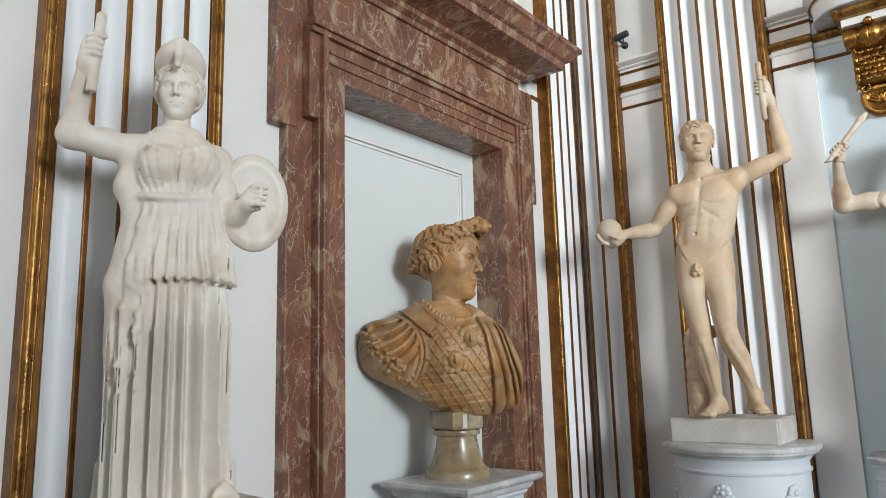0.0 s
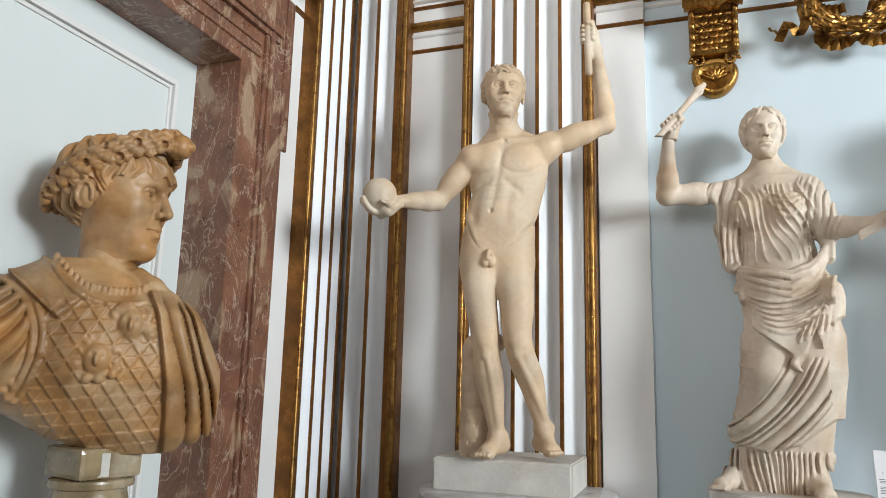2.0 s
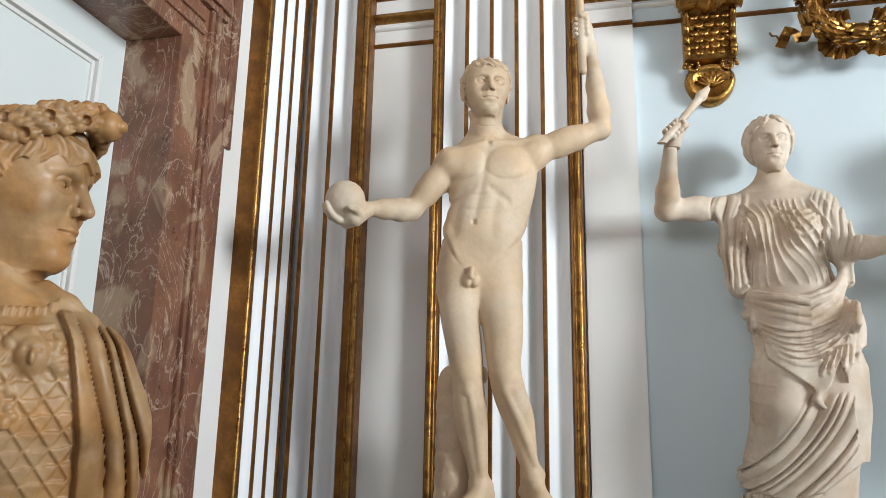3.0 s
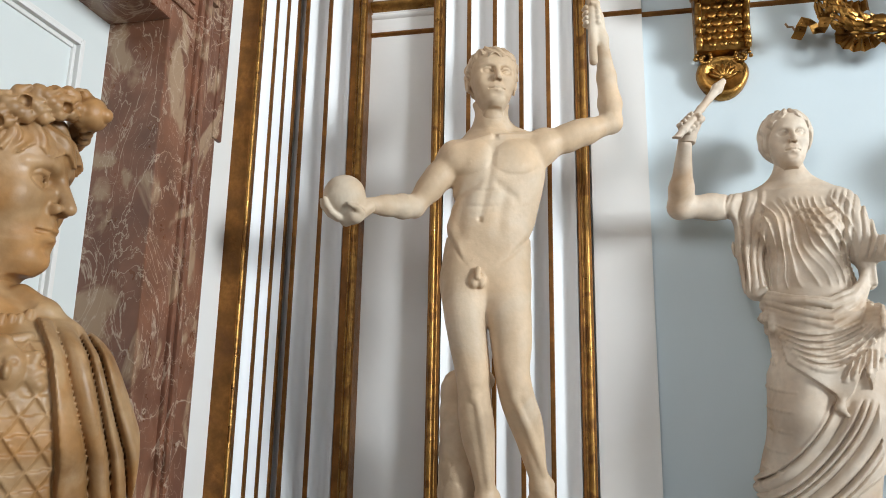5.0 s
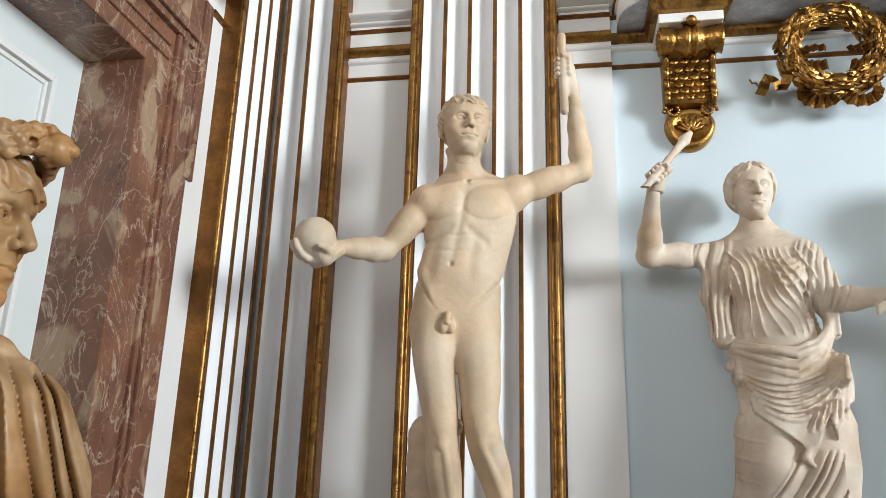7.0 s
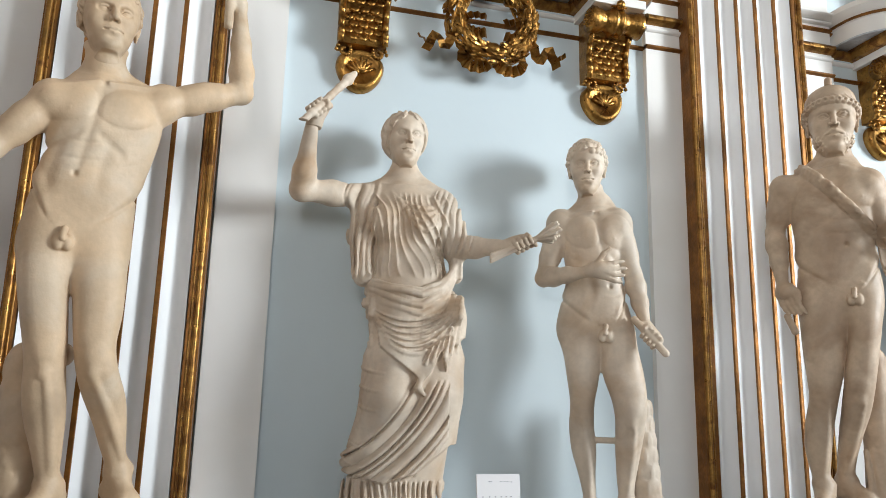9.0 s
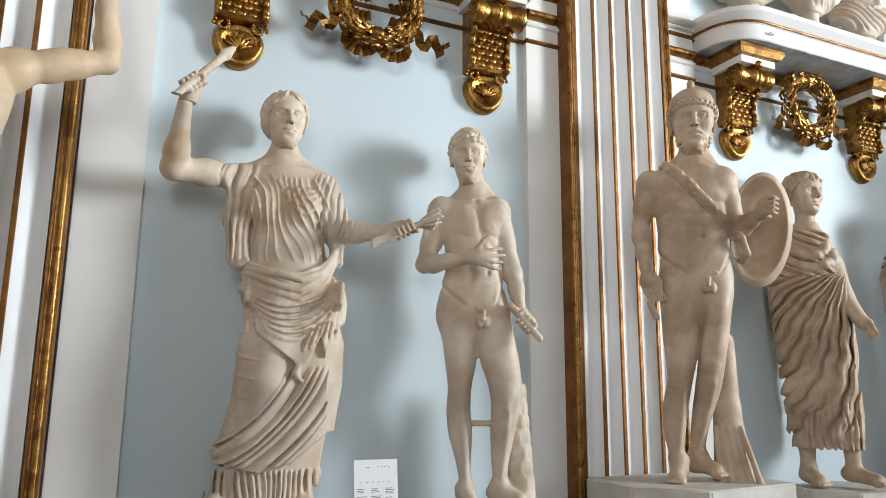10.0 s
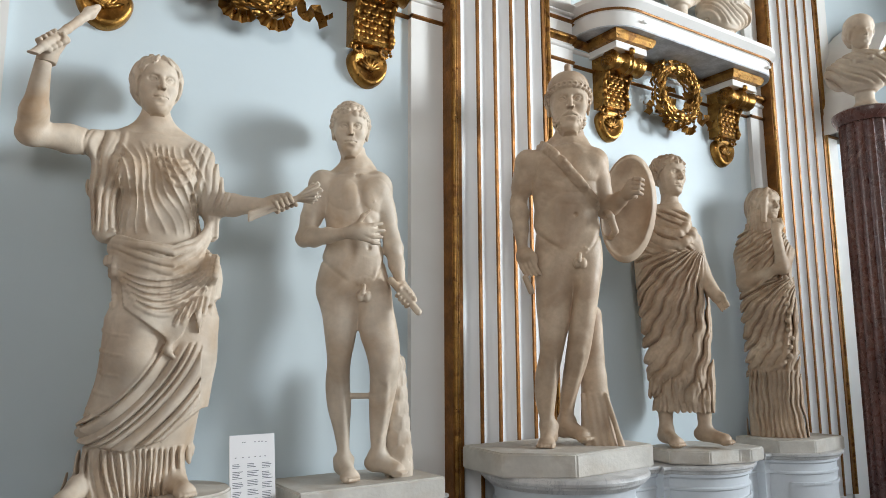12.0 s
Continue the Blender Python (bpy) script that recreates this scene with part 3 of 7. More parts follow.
# ---- sculpting: a smooth solid on a grid, turned into a mesh ----
class Clay:
    """A lump of stone built up from smoothly joined shapes. x to the right, y to the back, z up."""

    def __init__(self, lo, hi, h):
        self.lo, self.h = np.array(lo, np.float32), h
        self.n = [int((b - a) / h) + 2 for a, b in zip(lo, hi)]
        self.d = np.full(self.n, 0.3, np.float32)
        self.ax = [self.lo[i] + h * np.arange(self.n[i], dtype=np.float32) for i in range(3)]

    def cut(self, lo, hi):
        s = []
        for i in range(3):
            a = int(max(0, math.floor((lo[i] - self.lo[i]) / self.h)))
            b = int(min(self.n[i], math.ceil((hi[i] - self.lo[i]) / self.h) + 1))
            s.append(slice(a, max(a, b)))
        return tuple(s)

    def grid(self, s):
        return (self.ax[0][s[0]][:, None, None], self.ax[1][s[1]][None, :, None], self.ax[2][s[2]][None, None, :])

    def join(self, s, e, k):
        d = self.d[s]
        w = np.maximum(k - np.abs(d - e), 0) / k
        self.d[s] = np.minimum(d, e) - w * w * k * 0.25

    def remove(self, s, e, k):
        d, e = self.d[s], -e
        w = np.maximum(k - np.abs(d - e), 0) / k
        self.d[s] = np.maximum(d, e) + w * w * k * 0.25

    def rod(self, a, b, ra, rb=None, k=0.03, away=False, flat=None):
        """A tapered rod; flat: (axis index, factor) narrows it along an axis."""
        rb = ra if rb is None else rb
        a, b = np.array(a, np.float32), np.array(b, np.float32)
        pad = max(ra, rb) * (max(1, flat[1]) if flat else 1) + k + 0.02
        s = self.cut(np.minimum(a, b) - pad, np.maximum(a, b) + pad)
        g = self.grid(s)
        ab = b - a
        t = np.clip(sum((g[i] - a[i]) * ab[i] for i in range(3)) / max(1e-9, float(ab @ ab)), 0, 1)
        q = [(g[i] - a[i] - t * ab[i]) / (flat[1] if flat and flat[0] == i else 1) for i in range(3)]
        e = np.sqrt(q[0] ** 2 + q[1] ** 2 + q[2] ** 2) - (ra + (rb - ra) * t)
        (self.remove if away else self.join)(s, e, k)
        return self

    def chain(self, pts, rs, k=0.03, away=False):
        for i in range(len(pts) - 1):
            self.rod(pts[i], pts[i + 1], rs[i], rs[i + 1], k, away)
        return self

    def ball(self, c, r, k=0.03, away=False, turn=(0, 0, 0)):
        """An ellipsoid, turned by degrees about x, y, z."""
        r = (r, r, r) if isinstance(r, (int, float)) else r
        pad = max(r) + k + 0.02
        s = self.cut([v - pad for v in c], [v + pad for v in c])
        g = [self.grid(s)[i] - c[i] for i in range(3)]
        m = np.array(Euler([radians(v) for v in turn]).to_matrix().transposed())
        q = [sum(m[i][j] * g[j] for j in range(3)) for i in range(3)]
        k0 = np.sqrt(sum((q[i] / r[i]) ** 2 for i in range(3)))
        k1 = np.sqrt(sum((q[i] / (r[i] * r[i])) ** 2 for i in range(3))) + 1e-6
        (self.remove if away else self.join)(s, k0 * (k0 - 1) / k1, k)
        return self

    def stack(self, rows, k=0.04, power=2.4):
        """A body of stacked oval sections: (z, centre x, centre y, half width, half depth)."""
        rows = sorted(rows)
        z, cx, cy, hw, hd = (np.array(v, np.float32) for v in zip(*rows))
        s = self.cut((float((cx - hw).min()) - 0.08, float((cy - hd).min()) - 0.08, float(z[0]) - 0.05), (float((cx + hw).max()) + 0.08, float((cy + hd).max()) + 0.08, float(z[-1]) + 0.05))
        g = self.grid(s)
        zz = g[2]

        def soft(v):
            out = np.interp(zz.ravel(), z, v)
            m = max(1, int(0.05 / self.h))
            pad = np.pad(out, m, mode="edge")
            return np.convolve(pad, np.ones(2 * m + 1) / (2 * m + 1), "valid").astype(np.float32)[None, None, :]

        a, b = soft(hw), soft(hd)
        q = (np.abs((g[0] - soft(cx)) / a) ** power + np.abs((g[1] - soft(cy)) / b) ** power) ** (1 / power)
        e = (q - 1) * np.minimum(a, b) * 0.9
        e = np.maximum(e, np.maximum(zz - z[-1], z[0] - zz))
        self.join(s, e, k)
        return self

    def front(self, x, z):
        """The depth of the surface seen from the front."""
        i, j = int(round((x - self.lo[0]) / self.h)), int(round((z - self.lo[2]) / self.h))
        i, j = min(max(i, 0), self.n[0] - 1), min(max(j, 0), self.n[2] - 1)
        col = self.d[i, :, j]
        ins = np.nonzero(col < 0)[0]
        if len(ins) == 0:
            return None
        return float(self.ax[1][ins[0]])

    def draw(self, pts, r, k=0.012, away=False, lift=0.0, taper=True, n=14, shallow=0.72):
        """A ridge (or groove) along a curve drawn on the front: three or more (x, z)."""
        p = np.array(pts, float)
        t = np.linspace(0, 1, n)
        m = len(p) - 1
        w = np.array([[math.comb(m, i) * s ** i * (1 - s) ** (m - i) for i in range(m + 1)] for s in t])
        q = w @ p
        ys = [self.front(x, z) for x, z in q]
        last = None
        for i in range(n):
            if ys[i] is None:
                last = None
                continue
            rad = r * (0.35 + 0.65 * math.sin(math.pi * (0.08 + 0.84 * t[i]))) if taper else r
            cur = ((float(q[i][0]), ys[i] + (-shallow * rad if away else r * 0.35 - lift), float(q[i][1])), rad)
            if last and abs(last[0][1] - cur[0][1]) < 0.12:
                self.rod(last[0], cur[0], last[1], cur[1], k, away)
            last = cur
        return self

    def waves(self, z0, z1, cx, cy, count, amp, twist=0.0, fade=0.12, x0=-9, x1=9, phase=0.0):
        """Hanging folds round an upright axis, deeper towards the hem."""
        s = self.cut((x0 if x0 > -9 else self.lo[0], self.lo[1], z0), (x1 if x1 < 9 else self.ax[0][-1], self.ax[1][-1], z1))
        g = self.grid(s)
        a = np.arctan2(g[0] - cx, -(g[1] - cy))
        f = np.clip((g[2] - z0) / 0.02, 0, 1) * np.clip((z1 - g[2]) / fade, 0, 1)
        u = a * count + twist * (g[2] - z0) + phase + 0.9 * np.sin(a * 2.7 + 1.3) + 0.5 * np.sin(a * 5.1)
        self.d[s] += amp * f * (np.abs(np.sin(u * 0.5)) ** 0.8 - 0.55) * (self.d[s] < 0.05)
        return self

    def pleat(self, box_, field, amp, fade=0.04, sharp=0.6, seed=0.0, warp=0.5):
        """Folds of cloth on the front: field(x, z) counts the folds; box_: x0, x1, z0, z1."""
        x0, x1, z0, z1 = box_
        s = self.cut((x0, self.lo[1], z0), (x1, self.ax[1][-1], z1))
        x, _, z = self.grid(s)
        u = field(x, z) + warp * (0.55 * np.sin(z * 6.1 + x * 7 + seed) + 0.35 * np.sin(x * 19 - z * 8.3 + 2 * seed)) + 0.10 * np.sin(z * 31 + x * 13 + seed)
        m = np.clip((x - x0) / fade, 0, 1) * np.clip((x1 - x) / fade, 0, 1) * np.clip((z - z0) / fade, 0, 1) * np.clip((z1 - z) / fade, 0, 1)
        vary = 0.62 + 0.38 * np.sin(u * 1.9 + seed + z * 5) * np.cos(u * 0.61 + 1.1 + x * 6)
        g = np.abs(np.sin(np.pi * u)) ** sharp + 0.28 * np.abs(np.sin(np.pi * (1.63 * u + 0.3 * np.sin(z * 9 + seed)))) ** sharp
        f = amp * m * vary * ((0.3 - (1 - np.abs(np.sin(np.pi * u))) ** 2) if sharp == 0 else (0.80 - g))
        d = self.d[s]
        self.d[s] = d + f * (np.abs(d) < 0.07)
        return self

    def emboss(self, box_, height, fade=0.0):
        """Raises the front by height(x, z) within x0, x1, z0, z1."""
        x0, x1, z0, z1 = box_
        s = self.cut((x0, self.lo[1], z0), (x1, self.ax[1][-1], z1))
        x, y, z = self.grid(s)
        d = self.d[s]
        m = np.clip(np.minimum(np.minimum(x - x0, x1 - x), np.minimum(z - z0, z1 - z)) / fade, 0, 1) if fade else 1.0
        self.d[s] = d - height(x, z) * m * (np.abs(d) < 0.08) * np.clip((0.06 - y) / 0.04, 0, 1)
        return self

    def rough(self, amp, scale=22.0):
        """Slight unevenness of worn stone."""
        x, y, z = self.grid((slice(None),) * 3)
        self.d += amp * np.sin(x * scale + 1.7 * np.sin(z * scale * 0.6)) * np.sin(y * scale * 1.1 + 0.7) * np.sin(z * scale * 0.8 + np.sin(x * scale * 0.5))
        return self

    def mesh(self):
        """Vertices and quads of the surface."""
        d, h = self.d, self.h
        d[[0, -1]], d[:, [0, -1]], d[:, :, [0, -1]] = 0.1, 0.1, 0.1
        s = d < 0
        shape = np.array(d.shape) - 1
        acc, cnt, quads = {}, {}, []
        total = int(np.prod(shape))
        acc = np.zeros((total, 3), np.float32)
        cnt = np.zeros(total, np.int32)
        todo = []
        for ax in range(3):
            lo = [slice(None)] * 3
            hi = [slice(None)] * 3
            lo[ax], hi[ax] = slice(0, -1), slice(1, None)
            a, b = d[tuple(lo)], d[tuple(hi)]
            idx = np.argwhere(s[tuple(lo)] != s[tuple(hi)])
            va, vb = a[tuple(idx.T)], b[tuple(idx.T)]
            p = idx.astype(np.float32)
            p[:, ax] += va / (va - vb)
            o1, o2 = [i for i in range(3) if i != ax]
            cells = []
            for d1, d2 in ((1, 1), (0, 1), (0, 0), (1, 0)):
                c = idx.copy()
                c[:, o1] -= d1
                c[:, o2] -= d2
                flat = (c[:, 0] * shape[1] + c[:, 1]) * shape[2] + c[:, 2]
                np.add.at(acc, flat, p)
                np.add.at(cnt, flat, 1)
                cells.append(flat)
            q = np.stack(cells, 1)
            flip = (va < 0) ^ (ax == 1)
            q[~flip] = q[~flip][:, ::-1]
            todo.append(q)
        used = np.nonzero(cnt)[0]
        ids = np.full(total, -1, np.int64)
        ids[used] = np.arange(len(used))
        verts = acc[used] / cnt[used][:, None] * h + self.lo
        return verts, ids[np.concatenate(todo)]


def carved(name, clays, material, at, rz, label, category, group=""):
    """One mesh from several lumps of clay, set at a place."""
    vs, fs, n = [], [], 0
    for c in clays:
        v, f = c.mesh()
        vs.append(v)
        fs.append(f + n)
        n += len(v)
    me = bpy.data.meshes.new(name)
    me.from_pydata(np.concatenate(vs).tolist(), [], np.concatenate(fs).tolist())
    me.materials.append(material)
    me.polygons.foreach_set("use_smooth", [True] * len(me.polygons))
    ob = new(name, me)
    ob.matrix_world = pose(*at, 0, 0, rz)
    return tagged(ob, label, category, group)


def head(c, top, size, yaw=0.0, pitch=0.0, hair="short", beard=False, seed=1, wide=1.0, fringe=0.0):
    """A head whose crown is at top; size from chin to crown; the face looks to -y, turned by yaw towards +x."""
    H = size
    m = Matrix.Rotation(radians(yaw), 3, "Z") @ Matrix.Rotation(radians(pitch), 3, "X")

    def w(x, y, z):
        v = m @ Vector((x * H * wide, y * H, (z - 1.0) * H))
        return (top[0] + v.x, top[1] + v.y, top[2] + v.z)

    s = c.cut([v - 0.85 * H for v in (top[0], top[1], top[2] - 0.45 * H)], [v + 0.85 * H for v in (top[0], top[1], top[2] - 0.45 * H)])
    g = [gi - t for gi, t in zip(c.grid(s), top)]
    mi = np.array(m.transposed())
    X, Y, Z = (sum(mi[i][j] * g[j] for j in range(3)) / H for i in range(3))
    X, Z = X / wide, Z + 1.0

    def join(a, b, k):
        q = np.maximum(k - np.abs(a - b), 0) / k
        return np.minimum(a, b) - q * q * k * 0.25

    def cutaway(a, b, k):
        q = np.maximum(k - np.abs(a + b), 0) / k
        return np.maximum(a, -b) + q * q * k * 0.25

    def egg(p, r):
        q = [(X - p[0]) / r[0], (Y - p[1]) / r[1], (Z - p[2]) / r[2]]
        k0 = np.sqrt(sum(v * v for v in q))
        return k0 * (k0 - 1) / (np.sqrt(sum((v / a) ** 2 for v, a in zip(q, r))) + 1e-6)

    def cord(pts, rs):
        out = None
        for a, b, ra, rb in zip(pts, pts[1:], rs, rs[1:]):
            ab = [q - p for p, q in zip(a, b)]
            t = np.clip(((X - a[0]) * ab[0] + (Y - a[1]) * ab[1] + (Z - a[2]) * ab[2]) / sum(v * v for v in ab), 0, 1)
            e = np.sqrt((X - a[0] - t * ab[0]) ** 2 + (Y - a[1] - t * ab[1]) ** 2 + (Z - a[2] - t * ab[2]) ** 2) - (ra + (rb - ra) * t)
            out = e if out is None else np.minimum(out, e)
        return out

    # skull and the front of the face
    d = egg((0, 0.03, 0.62), (0.345, 0.43, 0.37))
    zs = [-0.02, 0.05, 0.15, 0.27, 0.40, 0.55, 0.70, 0.80]
    hw = np.interp(Z, zs, [0.13, 0.185, 0.245, 0.285, 0.31, 0.318, 0.31, 0.28])
    hd = np.interp(Z, zs, [0.20, 0.25, 0.265, 0.27, 0.272, 0.27, 0.285, 0.25])
    q = (np.abs(X / hw) ** 2.3 + np.abs((Y + 0.10) / hd) ** 2.3) ** (1 / 2.3)
    face = np.maximum((q - 1) * 0.25, np.maximum(-0.005 - Z - 0.25 * (Y + 0.30), Z - 0.82))
    d = join(d, face, 0.10)
    d = join(d, egg((0, -0.295, 0.075), (0.105, 0.085, 0.080)), 0.06)
    d = join(d, egg((0, -0.315, 0.235), (0.12, 0.075, 0.085)), 0.06)
    for k in (-1, 1):
        d = join(d, egg((k * 0.20, -0.235, 0.40), (0.085, 0.095, 0.10)), 0.08)
        d = cutaway(d, egg((k * 0.140, -0.405, 0.522), (0.108, 0.118, 0.064)), 0.035)
        d = join(d, cord([(k * 0.035, -0.362, 0.592), (k * 0.13, -0.362, 0.615), (k * 0.245, -0.290, 0.585)], [0.030, 0.030, 0.020]), 0.03)
        d = join(d, egg((k * 0.140, -0.262, 0.518), (0.078, 0.080, 0.052)), 0.006)
        d = join(d, cord([(k * 0.060, -0.330, 0.515), (k * 0.105, -0.347, 0.556), (k * 0.165, -0.337, 0.556), (k * 0.222, -0.293, 0.518)], [0.013, 0.018, 0.018, 0.013]), 0.006)
        d = join(d, cord([(k * 0.062, -0.330, 0.508), (k * 0.135, -0.338, 0.474), (k * 0.220, -0.293, 0.508)], [0.009, 0.013, 0.009]), 0.010)
    d = join(d, cord([(0, -0.355, 0.61), (0, -0.405, 0.50), (0, -0.455, 0.385)], [0.030, 0.036, 0.042]), 0.03)
    for k in (-1, 1):
        d = join(d, egg((k * 0.055, -0.395, 0.370), (0.034, 0.045, 0.034)), 0.02)
        d = cutaway(d, egg((k * 0.030, -0.445, 0.338), (0.018, 0.028, 0.016)), 0.01)
        d = cutaway(d, cord([(k * 0.090, -0.385, 0.365), (k * 0.145, -0.375, 0.255)], [0.010, 0.006]), 0.05)
    d = join(d, cord([(-0.10, -0.345, 0.238), (-0.035, -0.385, 0.256), (0, -0.385, 0.250), (0.035, -0.385, 0.256), (0.10, -0.345, 0.238)], [0.010, 0.020, 0.018, 0.020, 0.010]), 0.014)
    d = join(d, cord([(-0.08, -0.350, 0.214), (0, -0.380, 0.200), (0.08, -0.350, 0.214)], [0.012, 0.026, 0.012]), 0.014)
    d = cutaway(d, cord([(-0.115, -0.350, 0.228), (-0.05, -0.402, 0.230), (0, -0.406, 0.226), (0.05, -0.402, 0.230), (0.115, -0.350, 0.228)], [0.014] * 5), 0.008)
    d = cutaway(d, egg((0, -0.405, 0.140), (0.085, 0.045, 0.026)), 0.04)
    if hair in ("short", "curly", "helmet"):
        for k in (-1, 1):
            d = join(d, egg((k * 0.352, 0.055, 0.44), (0.032, 0.070, 0.110)), 0.02)
            d = cutaway(d, egg((k * 0.395, 0.025, 0.45), (0.030, 0.040, 0.070)), 0.014)
            ring = [(k * (0.375 + 0.012 * math.sin(t)), 0.055 - 0.066 * math.cos(t) + 0.01, 0.45 + 0.098 * math.sin(t)) for t in (-0.4, 0.3, 1.0, 1.6, 2.3, 3.0, 3.7, 4.3)]
            d = join(d, cord(ring, [0.017] * 8), 0.008)
    rnd = random.Random(seed)
    # hair as a shell of locks
    A = np.arctan2(X, -(Y - 0.06))
    P = np.arctan2(Z - 0.62, np.sqrt(X * X + (Y - 0.04) ** 2))
    aa = np.abs(A)
    if hair == "short" or hair == "helmet":
        line = np.interp(aa, [0, 0.55, 0.85, 1.10, 1.25, 1.55, 1.85, 2.3, 3.2], [0.735 - fringe, 0.735 - fringe, 0.69 - fringe, 0.57, 0.46, 0.60, 0.40, 0.18, 0.15]) + 0.026 * np.sin(A * 15 + seed)
        u = A * 9.0 + 1.1 * np.sin(P * 7 + 1.5 * A + seed) + 0.7 * np.sin(A * 4 + seed) + 1.4 * P
        tier = np.sin(P * 11 + 1.6 * np.sin(A * 5 + seed) + 2.0 * np.sin(u))
        lock = 0.044 * np.abs(np.sin(u)) ** 0.6 + 0.012 * np.abs(np.sin(2.7 * u + 4 * P)) + 0.012 * tier - 0.022
        e = egg((0, 0.040, 0.622), (0.376, 0.470, 0.390)) - 1.05 * lock * np.clip((1.45 - P) / 0.3, 0.2, 1)
        d = join(d, np.maximum(e, (line - Z) * 0.8), 0.006)
    if hair == "curly":
        line = np.interp(aa, [0, 0.55, 0.85, 1.10, 1.25, 1.55, 1.85, 2.3, 3.2], [0.72, 0.72, 0.66, 0.55, 0.46, 0.56, 0.36, 0.18, 0.15])
        d = join(d, np.maximum(egg((0, 0.045, 0.63), (0.375, 0.465, 0.385)), (line - Z) * 0.8), 0.02)
    if hair == "waved":
        line = np.interp(aa, [0, 0.12, 0.4, 0.75, 1.0, 1.3, 1.7, 3.2], [0.86, 0.83, 0.77, 0.63, 0.46, 0.32, 0.24, 0.20]) + 0.018 * np.sin(aa * 15)
        u = aa * 6.6 + 0.75 * np.sin(P * 8 + 2.5 * aa) + 0.3
        lock = 0.052 * np.abs(np.sin(u)) ** 0.7 + 0.012 * np.abs(np.sin(3 * u + 2 * P)) - 0.05 * np.exp(-(A / 0.07) ** 2)
        e = egg((0, 0.06, 0.60), (0.395, 0.47, 0.395)) - lock * np.clip((1.40 - P) / 0.4, 0.25, 1)
        d = join(d, np.maximum(e, (line - Z) * 0.8), 0.012)
        d = join(d, egg((0, 0.47, 0.42), (0.17, 0.15, 0.16)), 0.05)
    c.join(s, (d * H * 0.92).astype(np.float32), 0.015)
    if hair == "curly":
        for i in range(420):
            a, e = rnd.uniform(0, 2 * math.pi), rnd.uniform(-0.75, 1.5)
            x, y, z = math.cos(e) * math.sin(a), -math.cos(e) * math.cos(a), math.sin(e)
            zz = 0.63 + 0.385 * z
            lim = float(np.interp(abs((a + math.pi) % (2 * math.pi) - math.pi), [0, 0.55, 0.85, 1.10, 1.25, 1.55, 1.85, 2.3, 3.2], [0.74, 0.74, 0.68, 0.57, 0.50, 0.60, 0.38, 0.20, 0.17]))
            if zz < lim:
                continue
            c.ball(w(0.38 * x, 0.045 + 0.47 * y, 0.63 + 0.39 * z), (0.050 + rnd.uniform(-0.014, 0.012)) * H, 0.010 * H)
            if i % 2:
                c.ball(w(0.425 * x, 0.045 + 0.525 * y, 0.63 + 0.435 * z), 0.020 * H, 0.010 * H, away=True)
    if beard:
        for i in range(230):
            a, e = rnd.uniform(-1.45, 1.45), rnd.uniform(-1.2, 0.45)
            if abs(a) < 0.48 and e > -0.42 or (abs(a) < 1.0 and e > 0.1):
                continue
            x, y, z = math.cos(e) * math.sin(a), -math.cos(e) * math.cos(a), math.sin(e)
            c.ball(w(0.288 * x, -0.07 + 0.288 * y, 0.20 + 0.225 * z), 0.024 * H, 0.008 * H)
        for k in (-1, 1):
            c.rod(w(k * 0.02, -0.395, 0.285), w(k * 0.13, -0.345, 0.235), 0.024 * H, 0.018 * H, 0.014 * H)
    if hair == "helmet":
        c.ball(w(0, 0.06, 0.80), (0.385 * H * wide, 0.47 * H, 0.27 * H), 0.02 * H, turn=(pitch - 8, 0, yaw))
        for i in range(19):
            a = -2.0 + 4.0 * i / 18
            p = w(0.385 * math.sin(a), 0.03 - 0.43 * math.cos(a), 0.745 - 0.12 * (1 - math.cos(a)))
            c.ball(p, 0.066 * H, 0.006 * H)
            q = w(0.435 * math.sin(a), 0.03 - 0.49 * math.cos(a), 0.745 - 0.12 * (1 - math.cos(a)))
            c.ball(q, 0.024 * H, 0.012 * H, away=True)
        c.rod(w(0, 0.02, 1.04), w(0, 0.02, 1.20), 0.055 * H, k=0.02)
    return w


def hand(c, wrist, to, spread, curl=(0, 0, -1), size=0.1, thumb=1):
    """A hand from the wrist towards a point; spread: direction across the knuckles; curl: where the fingers bend."""
    a, d = Vector(wrist), (Vector(to) - Vector(wrist)).normalized()
    s, b = Vector(spread).normalized(), Vector(curl).normalized()
    L = size
    palm = a + d * L * 0.5
    c.rod(a, palm, 0.26 * L, 0.34 * L, 0.03)
    c.rod(palm - s * L * 0.26, palm + s * L * 0.26, 0.22 * L, 0.22 * L, 0.025)
    for i in range(4):
        o = s * L * (-0.36 + 0.24 * i)
        p0 = palm + o + d * L * 0.18
        p1 = p0 + (d * 0.9 + b * 0.25).normalized() * L * 0.40
        p2 = p1 + (d * 0.55 + b * 0.85).normalized() * L * 0.30
        p3 = p2 + (d * 0.1 + b).normalized() * L * 0.22
        c.chain([p0, p1, p2, p3], [0.125 * L, 0.11 * L, 0.10 * L, 0.075 * L], 0.008)
    t0 = a + d * L * 0.25 + s * L * 0.30 * thumb
    t1 = t0 + (s * thumb * 0.6 + d * 0.8 + b * 0.2).normalized() * L * 0.40
    t2 = t1 + (d + b * 0.3).normalized() * L * 0.30
    c.chain([t0, t1, t2], [0.16 * L, 0.13 * L, 0.09 * L], 0.012)


